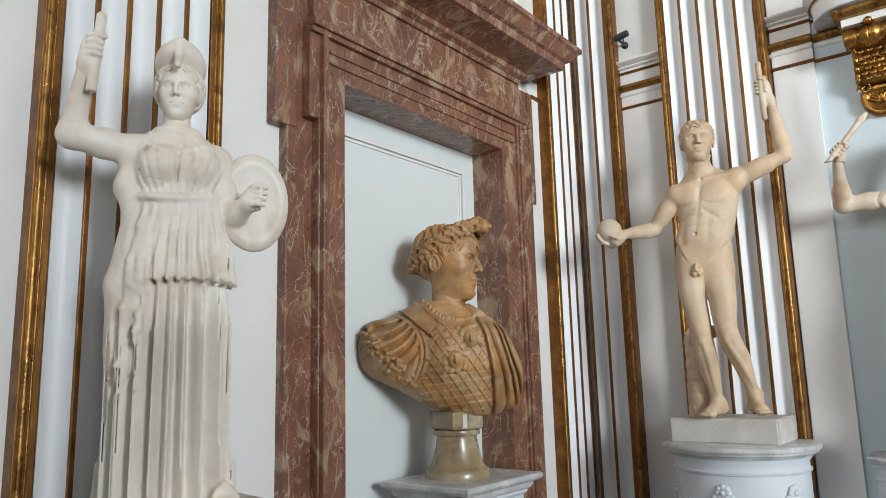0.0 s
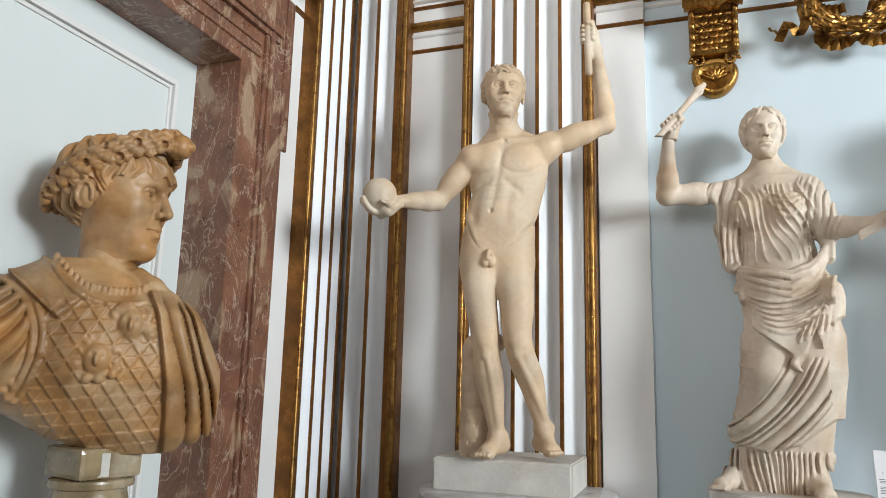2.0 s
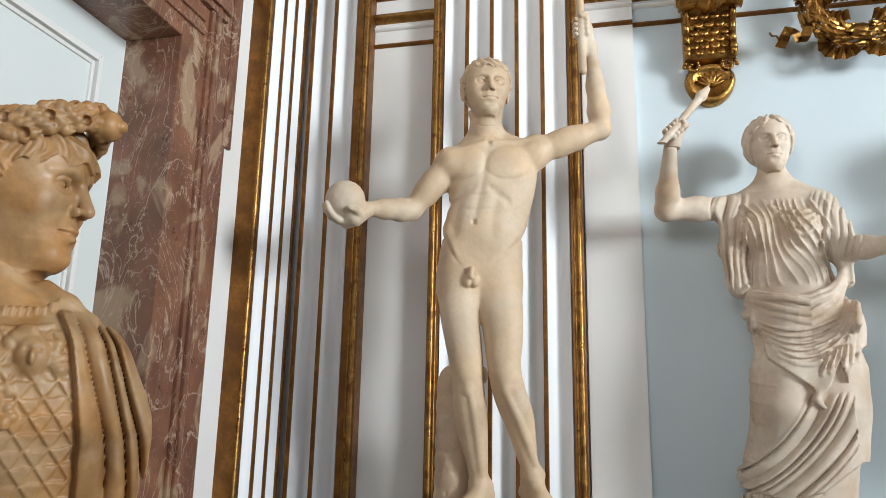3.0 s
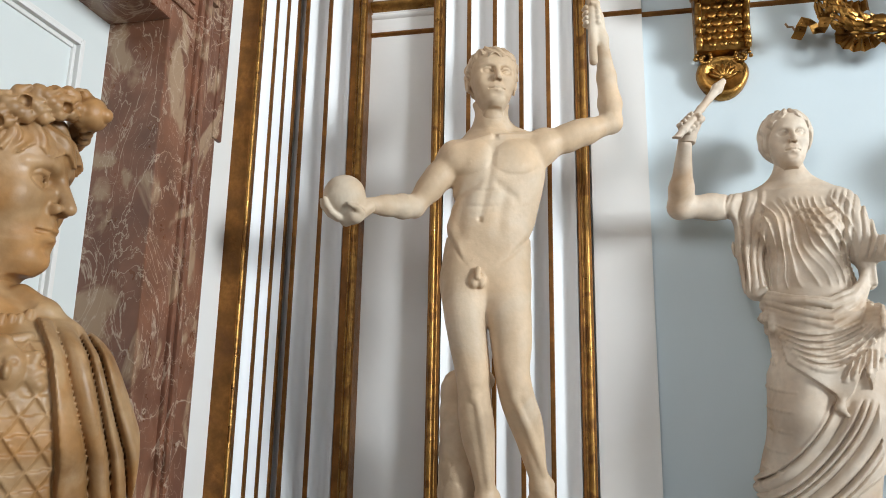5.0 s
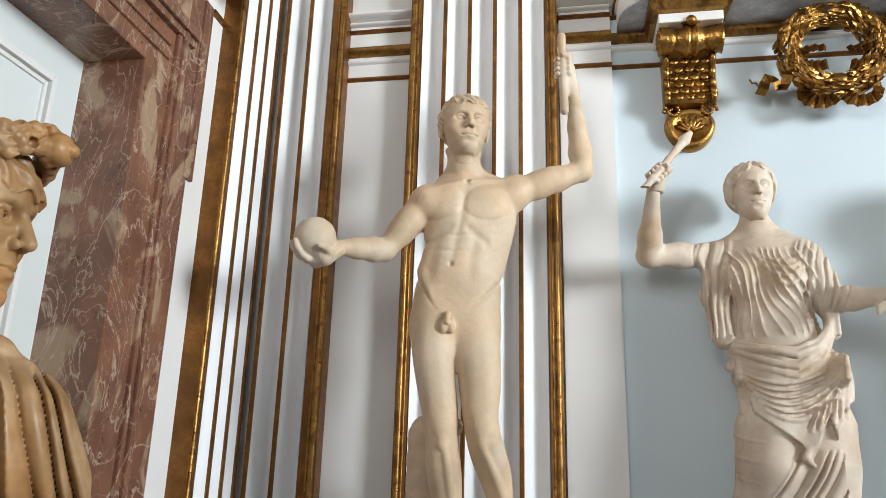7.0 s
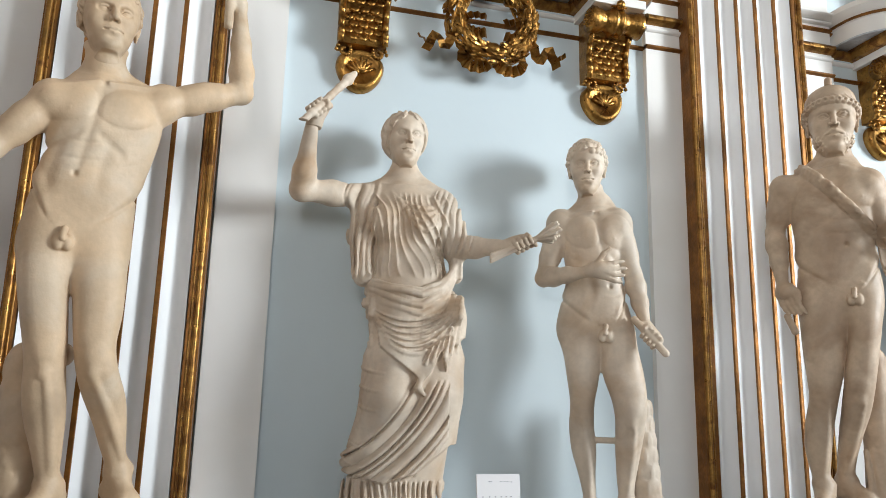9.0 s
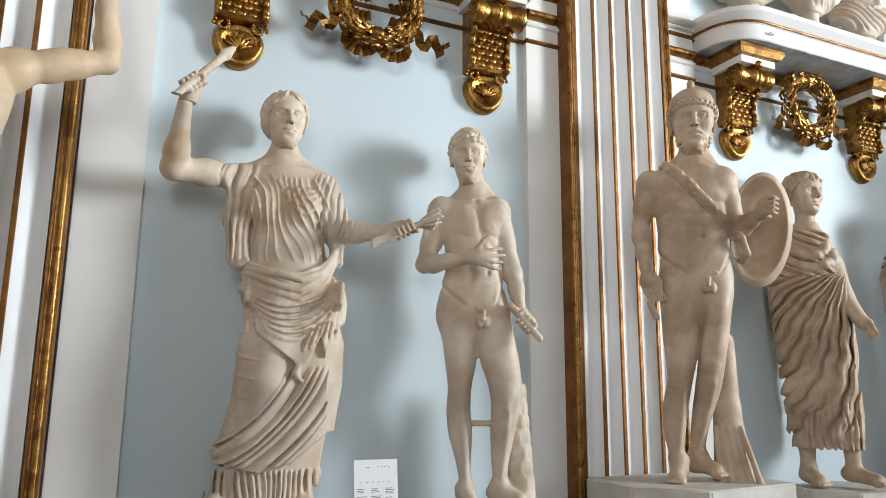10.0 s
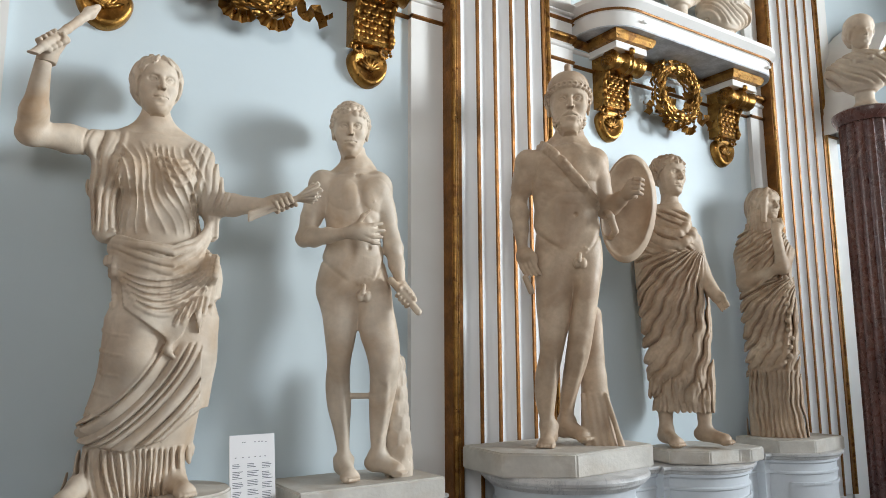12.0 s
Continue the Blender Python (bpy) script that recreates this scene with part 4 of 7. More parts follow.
def fist(c, wrist, grip, axis, r, size=0.1, turn=-40):
    """A hand closed round a stick of radius r; axis: the way the stick runs at the grip."""
    p, a = Vector(grip), Vector(axis).normalized()
    u = Vector(wrist) - p
    u = (u - a * u.dot(a)).normalized()
    v = a.cross(u)
    L = size
    back = p + u * (r + 0.16 * L)
    c.rod(wrist, back, 0.30 * L, 0.30 * L, 0.03)
    c.rod(back - a * 0.28 * L, back + a * 0.28 * L, 0.24 * L, 0.22 * L, 0.02)
    for i in range(4):
        o = p + a * L * (-0.36 + 0.24 * i)
        pts = [o + (u * math.cos(radians(t)) + v * math.sin(radians(t))) * (r + 0.10 * L) for t in (turn, turn + 60, turn + 120, turn + 180, turn + 235)]
        c.chain(pts, [0.13 * L, 0.125 * L, 0.115 * L, 0.105 * L, 0.085 * L], 0.004)
    t0 = back + a * 0.30 * L
    pts = [t0, p + a * 0.52 * L + (u * 0.5 - v * 0.8) * (r + 0.10 * L), p + a * 0.50 * L - (u * 0.6 + v * 0.7) * (r + 0.08 * L)]
    c.chain(pts, [0.17 * L, 0.13 * L, 0.095 * L], 0.008)


def foot(c, ankle, toe, size=1.0):
    """A bare foot from the ankle to the tip of the toes."""
    a, t = Vector(ankle), Vector(toe)
    flat = Vector((t.x - a.x, t.y - a.y, 0))
    d = flat.normalized()
    s = Vector((-d.y, d.x, 0))
    base = t.z
    heel = Vector((a.x, a.y, base + 0.035)) - d * 0.045
    ball_ = t - d * 0.06 * size
    c.rod(a, heel + d * 0.02, 0.042 * size, 0.04 * size, 0.03)
    c.rod(heel, ball_ + Vector((0, 0, 0.01)), 0.036 * size, 0.03 * size, 0.03)
    c.rod(a - Vector((0, 0, 0.02)), ball_ + Vector((0, 0, 0.012)), 0.04 * size, 0.028 * size, 0.03)
    c.rod(ball_ - s * 0.022 * size, ball_ + s * 0.026 * size, 0.026 * size, 0.026 * size, 0.02)
    for i in range(5):
        o = s * (-0.036 + 0.018 * i) * size
        q = ball_ + o + d * (0.052 - 0.006 * abs(i - 1)) * size
        c.rod(ball_ + o, q + Vector((0, 0, -0.006)), 0.014 * size, 0.011 * size, 0.006)


def limb(c, pts, rs, k=0.035):
    c.chain(pts, rs, k)


def nude(c, S):
    """A standing nude. torso, legl, legr: sections (z, edge, edge, half depth, centre y); then arms, muscles and feet."""
    for rows, k in ((S["legl"], 0.01), (S["legr"], 0.010), (S["torso"], 0.05)):
        c.stack([(z, (a + b) / 2, y, (b - a) / 2, hd) for z, a, b, hd, y in rows], k, 2.15)
    pit, navel, pub, W, zp, nr = S["pit"], S["navel"], S["pubis"], S["W"], S["pecs"], S["nr"]
    chin = S["chin"]
    c.rod((pit[0], 0.03, pit[1] - 0.05), (chin[0], 0.03, chin[1] + 0.05), nr, nr * 0.92, 0.04)
    for s, sh in ((-1, S["shl"]), (1, S["shr"])):
        c.rod((pit[0] + s * 0.014, -nr * 0.78 + 0.03, pit[1] + 0.005), (chin[0] + s * nr * 0.92, 0.04, chin[1] + 0.05), 0.013, 0.018, 0.022)
        c.rod((pit[0] + s * 0.05, 0.05, pit[1] + 0.075), (sh[0] * 0.9 + pit[0] * 0.1, 0.035, sh[2] + 0.032), 0.034, 0.034, 0.06)
        c.rod((pit[0] + s * 0.07, 0.0, pit[1] - 0.085), (sh[0], sh[1], sh[2] - 0.005), 0.082, 0.064, 0.05)
        c.ball((sh[0], sh[1] - 0.004, sh[2]), (0.072, 0.078, 0.088), 0.035)
        c.rod((pit[0] + s * 0.022, -0.072, pit[1] - 0.012), (sh[0] * 0.86 + pit[0] * 0.14, -0.052, sh[2] + 0.040), 0.010, 0.010, 0.022)
    axis = lambda z: np.interp(z, [pub[1], navel[1], (navel[1] + pit[1]) / 2 - 0.02, pit[1]], [pub[0], navel[0], navel[0] * 0.45 + pit[0] * 0.55, pit[0]])
    win = lambda v, a, b, f: np.clip((v - a) / f, 0, 1) * np.clip((b - v) / f, 0, 1)

    def relief(x, z):
        u = x - axis(z)
        au = np.abs(u)
        q = ((au - 0.53 * W) / (0.53 * W)) ** 2 + ((z - zp) / np.where(z < zp, 0.074, 0.115)) ** 2
        h = 0.013 * np.clip(1 - q, 0, 1) ** 0.7
        h = h - 0.0055 * np.exp(-(u / 0.018) ** 2) * win(z, navel[1] - 0.01, pit[1] - 0.03, 0.06)
        h = h - 0.005 * np.exp(-((au - 0.088) / 0.024) ** 2) * win(z, navel[1] - 0.10, zp - 0.10, 0.06)
        for dz in (0.060, 0.135):
            h = h - 0.0035 * np.exp(-((z - navel[1] - dz - 0.10 * au) / 0.009) ** 2) * np.clip((0.085 - au) / 0.03, 0, 1)
        h = h - 0.006 * np.exp(-((z - (zp - 0.095 - 0.62 * au)) / 0.020) ** 2) * win(au, 0.015, 0.17, 0.03)
        for i in range(4):
            h = h - 0.0014 * np.exp(-((z - (zp - 0.085 - 0.042 * i + 0.35 * (au - W))) / 0.009) ** 2) * win(au, W * 0.72, W * 1.05, 0.02)
        for s, (xc, zc) in ((-1, S["crestl"]), (1, S["crestr"])):
            px = pub[0] + s * 0.035
            t = np.clip((x - px) / (xc - px), 0, 1.15)
            zl = pub[1] + (zc - pub[1]) * t ** 1.55
            side = np.clip((x - px) * s / 0.02, 0, 1)
            h = h + side * (0.009 * np.clip((z - zl) / 0.030, 0, 1) * np.clip((zl + 0.13 - z) / 0.12, 0, 1) - 0.005 * np.exp(-((z - zl + 0.004) / 0.011) ** 2)) * np.clip(t * 2.0 - 0.3, 0.1, 0.75)
        return h

    c.emboss((-0.34, 0.40, pub[1] - 0.03, pit[1] + 0.02), relief, 0.02)
    for s in (-1, 1):
        x = pit[0] + s * W * 0.56
        f = c.front(x, zp - 0.022)
        if f is not None:
            c.ball((x, f, zp - 0.022), 0.006, 0.006)
    f = c.front(navel[0], navel[1])
    if f is not None:
        c.ball((navel[0], f - 0.002, navel[1]), (0.010, 0.014, 0.012), 0.010, away=True)
    for leg in ("l", "r"):
        kn, an, to = S["kn" + leg], S["an" + leg], S["to" + leg]
        f = c.front(kn[0], kn[1])
        c.ball((kn[0], f + 0.014, kn[1] + 0.008), (0.032, 0.020, 0.040), 0.028)
        c.ball((kn[0], f + 0.016, kn[1] - 0.062), (0.018, 0.016, 0.024), 0.026)
        c.draw([(kn[0] + 0.01, kn[1] - 0.09), ((kn[0] + an[0]) / 2 + 0.012, (kn[1] + an[2]) / 2), (an[0], an[2] + 0.05)], 0.012, 0.020, lift=0.001)
        c.rod((an[0] - 0.036, an[1], an[2] + 0.005), (an[0] + 0.036, an[1] + 0.006, an[2]), 0.017, 0.017, 0.02)
        foot(c, an, to, S.get("feet", 1.0))
    for arm in ("l", "r"):
        sh, el, wr = Vector(S["sh" + arm]), Vector(S["el" + arm]), Vector(S["wr" + arm])
        g = S["arm"]
        limb(c, [sh, sh.lerp(el, 0.35), sh.lerp(el, 0.62), el], [0.066 * g, 0.062 * g, 0.058 * g, 0.045 * g], 0.025)
        c.ball(sh.lerp(el, 0.48) + Vector((0, -0.016, 0.006)), (0.050 * g, 0.046 * g, 0.056 * g), 0.03)
        limb(c, [el, el.lerp(wr, 0.25), el.lerp(wr, 0.6), wr], [0.046 * g, 0.053 * g, 0.043 * g, 0.031 * g], 0.025)
        c.ball(el + Vector((0, 0.02, -0.012)), 0.030 * g, 0.02)
    gx, gz = pub[0], pub[1] - 0.045
    f = c.front(gx, gz + 0.045) or -0.1
    for i in range(22):
        a = 2.4 * i
        r = 0.040 * math.sqrt((i + 1) / 22)
        c.ball((gx + 1.15 * r * math.cos(a), f + 0.006, gz + 0.058 + 0.55 * r * math.sin(a)), 0.010, 0.004)
    for s in (-1, 1):
        c.ball((gx + s * 0.017, f - 0.004, gz - 0.022), (0.022, 0.026, 0.032), 0.008)
    c.rod((gx, f - 0.018, gz + 0.030), (gx - 0.004, f - 0.034, gz - 0.010), 0.014, 0.012, 0.006)


def trunk(c, a, b, ra, rb, rows=7):
    """A tree-stump support with overlapping bark."""
    c.rod(a, b, ra, rb, 0.03)
    for r in range(rows):
        t = (r + 0.5) / rows
        z = a[2] + (b[2] - a[2]) * t
        rad = ra + (rb - ra) * t
        cx, cy = a[0] + (b[0] - a[0]) * t, a[1] + (b[1] - a[1]) * t
        for q in range(7):
            an = 2 * math.pi * (q + 0.5 * (r % 2)) / 7
            c.ball((cx + rad * math.sin(an), cy - rad * math.cos(an), z), (0.042, 0.011, 0.058), 0.004, turn=(0, 0, math.degrees(an)))


GROUP = "antique statues along the walls"


def globe_bearer():
    c = Clay((-0.80, -0.36, -0.02), (0.72, 0.36, 2.36), 0.0055)
    S = dict(torso=[(0.88, -0.11, 0.04, 0.03, 0.01), (0.95, -0.15, 0.08, 0.06, 0.01), (1.0, -0.20, 0.13, 0.085, 0.01), (1.06, -0.242, 0.169, 0.118, 0.01), (1.12, -0.242, 0.170, 0.122, 0.008), (1.22, -0.230, 0.178, 0.116, 0.004), (1.29, -0.212, 0.170, 0.108, 0.0), (1.35, -0.206, 0.186, 0.108, 0.0), (1.46, -0.186, 0.224, 0.116, 0.0), (1.58, -0.204, 0.250, 0.124, 0.0), (1.66, -0.205, 0.250, 0.118, 0.01), (1.73, -0.13, 0.19, 0.09, 0.02), (1.78, -0.07, 0.09, 0.06, 0.03)],
             legl=[(0.10, -0.060, 0.010, 0.045, 0.02), (0.23, -0.093, 0.012, 0.056, 0.015), (0.36, -0.136, 0.011, 0.072, 0.005), (0.46, -0.157, 0.002, 0.078, -0.008), (0.56, -0.158, -0.013, 0.070, -0.030), (0.65, -0.172, -0.016, 0.074, -0.040), (0.78, -0.202, -0.028, 0.088, -0.032), (0.92, -0.228, -0.042, 0.100, -0.018), (1.05, -0.235, -0.050, 0.10, 0.0), (1.15, -0.190, -0.07, 0.07, 0.0), (1.22, -0.16, -0.09, 0.04, 0.0)],
             legr=[(0.15, 0.185, 0.262, 0.046, 0.06), (0.25, 0.148, 0.246, 0.056, 0.045), (0.37, 0.100, 0.232, 0.070, 0.015), (0.46, 0.052, 0.218, 0.078, -0.020), (0.56, 0.016, 0.172, 0.072, -0.060), (0.65, 0.000, 0.152, 0.074, -0.068), (0.78, -0.016, 0.168, 0.090, -0.050), (0.92, -0.032, 0.172, 0.100, -0.025), (1.05, -0.030, 0.165, 0.10, 0.0), (1.15, -0.01, 0.130, 0.07, 0.0), (1.22, 0.02, 0.10, 0.04, 0.0)],
             pit=(0.0, 1.765), navel=(-0.072, 1.335), pubis=(-0.082, 1.115), W=0.212, pecs=1.625, nr=0.078, chin=(-0.008, 1.90), crestl=(-0.215, 1.285), crestr=(0.165, 1.275), arm=1.04,
             shl=(-0.190, 0.0, 1.655), shr=(0.242, 0.0, 1.735), ell=(-0.372, -0.030, 1.405), wrl=(-0.585, -0.160, 1.372), elr=(0.582, 0.000, 1.868), wrr=(0.530, -0.060, 2.236),
             knl=(-0.090, 0.610), anl=(-0.020, 0.020, 0.119), tol=(-0.119, -0.120, 0.036), knr=(0.075, 0.615), anr=(0.228, 0.060, 0.167), tor=(0.295, -0.060, 0.050), feet=1.08)
    nude(c, S)
    trunk(c, (-0.15, 0.13, 0.60), (-0.14, 0.13, 0.0), 0.065, 0.085)
    c.rod((-0.15, 0.10, 0.60), (-0.03, 0.10, 0.62), 0.06, 0.05, 0.03)
    c.rough(0.0012)
    f = Clay((-0.20, -0.20, 1.84), (0.20, 0.22, 2.27), 0.0036)
    head(f, (-0.008, 0.01, 2.226), 0.325, 6, 0, "short", seed=3, wide=1.0)
    f.rod((-0.005, 0.01, 1.88), (-0.008, 0.025, 2.00), 0.062, 0.066, 0.02)
    g = Clay((0.35, -0.25, 2.10), (0.68, 0.15, 2.68), 0.006)
    g.rod((0.467, -0.090, 2.560), (0.475, -0.090, 2.144), 0.021, 0.021, 0.004)
    g.rod(S["wrr"], (0.522, -0.060, 2.271), 0.032, 0.036, 0.02)
    fist(g, (0.517, -0.060, 2.281), (0.469, -0.090, 2.384), (-0.02, 0, 1), 0.021, 0.115, -60)
    h = Clay((-0.88, -0.42, 1.25), (-0.52, 0.05, 1.62), 0.006)
    h.ball((-0.682, -0.180, 1.404), 0.093, 0.002)
    o = Vector((-0.682, -0.180, 1.404))
    h.rod((-0.576, -0.160, 1.364), o + Vector((0.055, 0.0, -0.085)), 0.034, 0.036, 0.02)
    h.rod(o + Vector((0.05, -0.02, -0.092)), o + Vector((0.01, 0.02, -0.104)), 0.034, 0.030, 0.02)
    for i in range(4):
        sw = radians(-38 + 24 * i)
        pts = [o + Vector((-math.sin(t) * math.cos(sw), math.sin(t) * math.sin(sw) - 0.0, -math.cos(t))) * 0.104 for t in (-0.1, 0.3, 0.65, 1.0 + 0.06 * i, 1.28)]
        h.chain(pts, [0.018, 0.0155, 0.014, 0.013, 0.010], 0.004)
    h.chain([o + Vector((0.075, -0.030, -0.080)), o + Vector((0.060, -0.066, -0.066)), o + Vector((0.030, -0.085, -0.058))], [0.020, 0.014, 0.010], 0.006)
    return carved("statue", [c, f, g, h], M_WARM, (-1.6, 5.5, 1.235), 14.6, "honey-toned marble nude man holding a globe and a raised baton", "statue", GROUP)


def torch_bearer():
    c = Clay((-0.68, -0.42, -0.02), (0.62, 0.26, 1.98), 0.005)
    c.stack([(0.0, -0.035, 0, 0.250, 0.18), (0.13, -0.018, 0, 0.232, 0.172), (0.245, 0.005, 0, 0.220, 0.165), (0.39, 0.035, 0, 0.215, 0.158), (0.51, 0.058, 0, 0.205, 0.15), (0.68, 0.070, 0, 0.205, 0.15), (0.83, 0.075, 0, 0.205, 0.158), (0.98, 0.068, 0, 0.228, 0.165), (1.09, 0.060, 0, 0.215, 0.155), (1.20, 0.046, 0, 0.178, 0.138), (1.35, 0.026, 0, 0.172, 0.128), (1.45, 0.018, 0, 0.175, 0.125), (1.55, 0.010, 0.0, 0.178, 0.10), (1.64, 0.0, 0.0, 0.10, 0.07)], 0.04)
    for s, x in ((-1, -0.095), (1, 0.105)):
        c.ball((x, -0.095, 1.44), (0.075, 0.06, 0.075), 0.06)
    c.rod((-0.005, 0.01, 1.58), (-0.003, 0.02, 1.82), 0.072, 0.064, 0.06)
    c.rod((-0.20, 0.0, 1.595), (0.185, 0.0, 1.575), 0.058, 0.06, 0.05)
    sh, el, wr = (-0.22, 0.0, 1.59), (-0.501, -0.160, 1.575), (-0.453, -0.300, 1.837)
    limb(c, [sh, tuple((a + b) / 2 for a, b in zip(sh, el)), el], [0.062, 0.060, 0.055])
    limb(c, [el, tuple(a + (b - a) * 0.3 for a, b in zip(el, wr)), wr], [0.055, 0.053, 0.033])
    sh, el, wr = (0.20, 0.0, 1.54), (0.296, -0.050, 1.330), (0.511, -0.250, 1.303)
    limb(c, [sh, el], [0.075, 0.055])
    limb(c, [el, tuple(a + (b - a) * 0.3 for a, b in zip(el, wr)), wr], [0.050, 0.050, 0.032])
    for s in (-1, 1):
        c.rod((s * 0.045, 0.015, 1.71), (s * 0.165, 0.01, 1.605), 0.040, 0.048, 0.05)
    # the thigh and the knee press through the cloth
    c.chain([(0.02, -0.06, 0.98), (-0.030, -0.130, 0.58), (-0.120, -0.06, 0.20)], [0.110, 0.082, 0.070], 0.035)
    c.chain([(0.17, -0.02, 0.95), (0.17, -0.05, 0.60), (0.13, -0.03, 0.20)], [0.115, 0.095, 0.080], 0.06)
    # sleeves
    c.chain([(-0.195, 0.0, 1.58), (-0.205, -0.03, 1.38), (-0.185, -0.05, 1.17)], [0.062, 0.068, 0.055], 0.03)
    c.chain([(0.20, 0.0, 1.56), (0.235, -0.02, 1.42), (0.27, -0.02, 1.32)], [0.07, 0.075, 0.062], 0.03)
    c.pleat((-0.31, -0.115, 1.14, 1.66), lambda x, z: (x + 0.22 + 0.10 * (1.6 - z) * (x + 0.2)) * 25, 0.034, 0.025, 0.5, 1.0, 1.2)
    c.pleat((0.15, 0.36, 1.27, 1.63), lambda x, z: x * 30 - z * 9, 0.024, 0.03, 0.5, 2.0, 1.0)
    c.pleat((-0.17, 0.25, 1.15, 1.60), lambda x, z: (x + 0.30 * (z - 1.14) * (1 + x)) / (0.9 + 0.4 * np.abs(z - 1.14)) * 24, 0.017, 0.03, 0, 3.0, 1.5)
    for i in range(4):
        c.draw([(-0.06 + 0.02 * i, 1.60 - 0.02 * i), (0.08 + 0.01 * i, 1.45 - 0.06 * i), (0.20 - 0.005 * i, 1.56 - 0.02 * i)], 0.010, 0.006, n=20)
    c.chain([(-0.21, -0.07, 1.17), (-0.18, -0.09, 1.145), (-0.15, -0.11, 1.165)], [0.014, 0.018, 0.012], 0.008)
    # the mantle: lower sheet, apron and twisted roll
    c.emboss((-0.36, 0.34, 0.10, 0.90), lambda x, z: 0.028 * np.clip((z - np.interp(x, [-0.34, -0.20, -0.05, 0.10, 0.19, 0.26], [0.235, 0.225, 0.190, 0.235, 0.31, 0.36])) / 0.010, 0, 1) * np.clip((0.88 - z) / 0.10, 0, 1))
    hem = lambda x: np.interp(x, [-0.24, -0.157, -0.104, -0.088, -0.051, 0.085, 0.110, 0.157, 0.205, 0.230, 0.263, 0.319], [1.05, 1.0, 0.909, 0.815, 0.783, 0.682, 0.640, 0.690, 0.800, 0.705, 0.827, 0.868])
    c.emboss((-0.28, 0.36, 0.55, 1.10), lambda x, z: 0.024 * np.clip((z - hem(x)) / 0.008, 0, 1) * np.clip((1.09 - z) / 0.05, 0, 1))
    def sweep(x, z):
        r = np.sqrt((x + 0.45) ** 2 + (z - 0.85) ** 2)
        u = (r - 0.55) / 0.036 + 0.25 * np.sin(8 * x + 3 * z)
        on = np.clip((r - 0.545) / 0.03, 0, 1) * np.clip((0.84 - r) / 0.05, 0, 1) * np.clip((0.67 - z) / 0.05, 0, 1) * np.clip((z - 0.20) / 0.03, 0, 1)
        u = u + 0.30 * np.sin(1.7 * u)
        return 0.046 * on * (np.abs(np.sin(np.pi * u)) ** 0.5 - 0.66) * (0.75 + 0.25 * np.sin(2.3 * u))

    c.emboss((-0.36, 0.24, 0.16, 0.70), sweep)
    for i in range(6):
        z = 0.72 - 0.085 * i
        c.draw([(-0.21 - 0.014 * i, z + 0.05), (-0.18 - 0.012 * i, z - 0.02), (-0.06 - 0.016 * i, z - 0.03)], 0.008, 0.006, lift=0.002, n=14)
    for i in range(6):
        c.draw([(-0.14 + 0.02 * i, 1.00 - 0.035 * i), (0.02 + 0.02 * i, 0.88 - 0.035 * i), (0.22 + 0.012 * i, 1.00 - 0.01 * i)], 0.014, 0.006, lift=0.005, n=20)
    for i in range(6):
        c.draw([(0.255 + 0.010 * i, 1.10), (0.22 + 0.012 * i, 0.95), (0.13 + 0.030 * i, 0.74 + 0.012 * i)], 0.015, 0.008, lift=0.006)
    for i in range(4):
        c.draw([(-0.185 + 0.018 * i, 1.12), (-0.205 + 0.022 * i, 0.95), (-0.165 + 0.012 * i, 0.82)], 0.015, 0.007, lift=0.010)
    for i in range(6):
        pts = []
        for k in range(15):
            a = -1.55 + 3.1 * k / 14
            s = math.sin(a)
            z = float(np.interp(s, [-1, -0.5, 0.2, 0.7, 1], [1.115, 1.068, 1.030, 1.095, 1.235])) + (0.056 - 0.0235 * i) * (0.75 + 0.25 * math.cos(2 * a)) + 0.006 * math.sin(4 * a + 1.7 * i)
            pts.append((0.057 + 0.222 * s, -0.015 - (0.168 + 0.010 * (i % 2)) * math.cos(a), z))
        c.chain(pts, [0.0125 + 0.004 * (i % 2)] * 15, 0.003)
    for i in range(5):
        c.draw([(0.250 + 0.010 * i, 1.08), (0.214 + 0.012 * i, 0.95), (0.12 + 0.030 * i, 0.75 + 0.012 * i)], 0.010, 0.004, away=True, shallow=-0.3)
    for i in range(5):
        c.draw([(-0.12 + 0.02 * i, 0.985 - 0.035 * i), (0.03 + 0.02 * i, 0.865 - 0.035 * i), (0.22 + 0.012 * i, 0.985 - 0.01 * i)], 0.010, 0.005, away=True, n=20, shallow=-0.1)
    c.chain([(0.275, -0.05, 1.18), (0.275, -0.02, 1.28), (0.235, 0.0, 1.38)], [0.034, 0.036, 0.028], 0.015)
    for i in range(3):
        c.chain([(0.262 + 0.016 * i, -0.085, 1.17), (0.262 + 0.018 * i, -0.058, 1.28), (0.222 + 0.018 * i, -0.03, 1.39)], [0.011, 0.012, 0.010], 0.004)
    c.chain([(0.115, -0.20, 0.68), (0.10, -0.215, 0.63), (0.125, -0.20, 0.60)], [0.016, 0.018, 0.010], 0.010)
    c.pleat((-0.36, 0.26, -0.02, 0.21), lambda x, z: x * 27 + 1.5 * np.sin(x * 9), 0.044, 0.02, 0.6, 6.0, 1.3)
    foot(c, (-0.225, -0.14, 0.070), (-0.285, -0.29, 0.022), 0.95)
    foot(c, (0.165, -0.13, 0.070), (0.215, -0.29, 0.022), 0.95)
    c.rough(0.0010)
    f = Clay((-0.20, -0.20, 1.68), (0.20, 0.24, 2.12), 0.0036)
    head(f, (-0.005, 0.01, 2.058), 0.305, 12, 0, "waved", seed=5, wide=0.90)
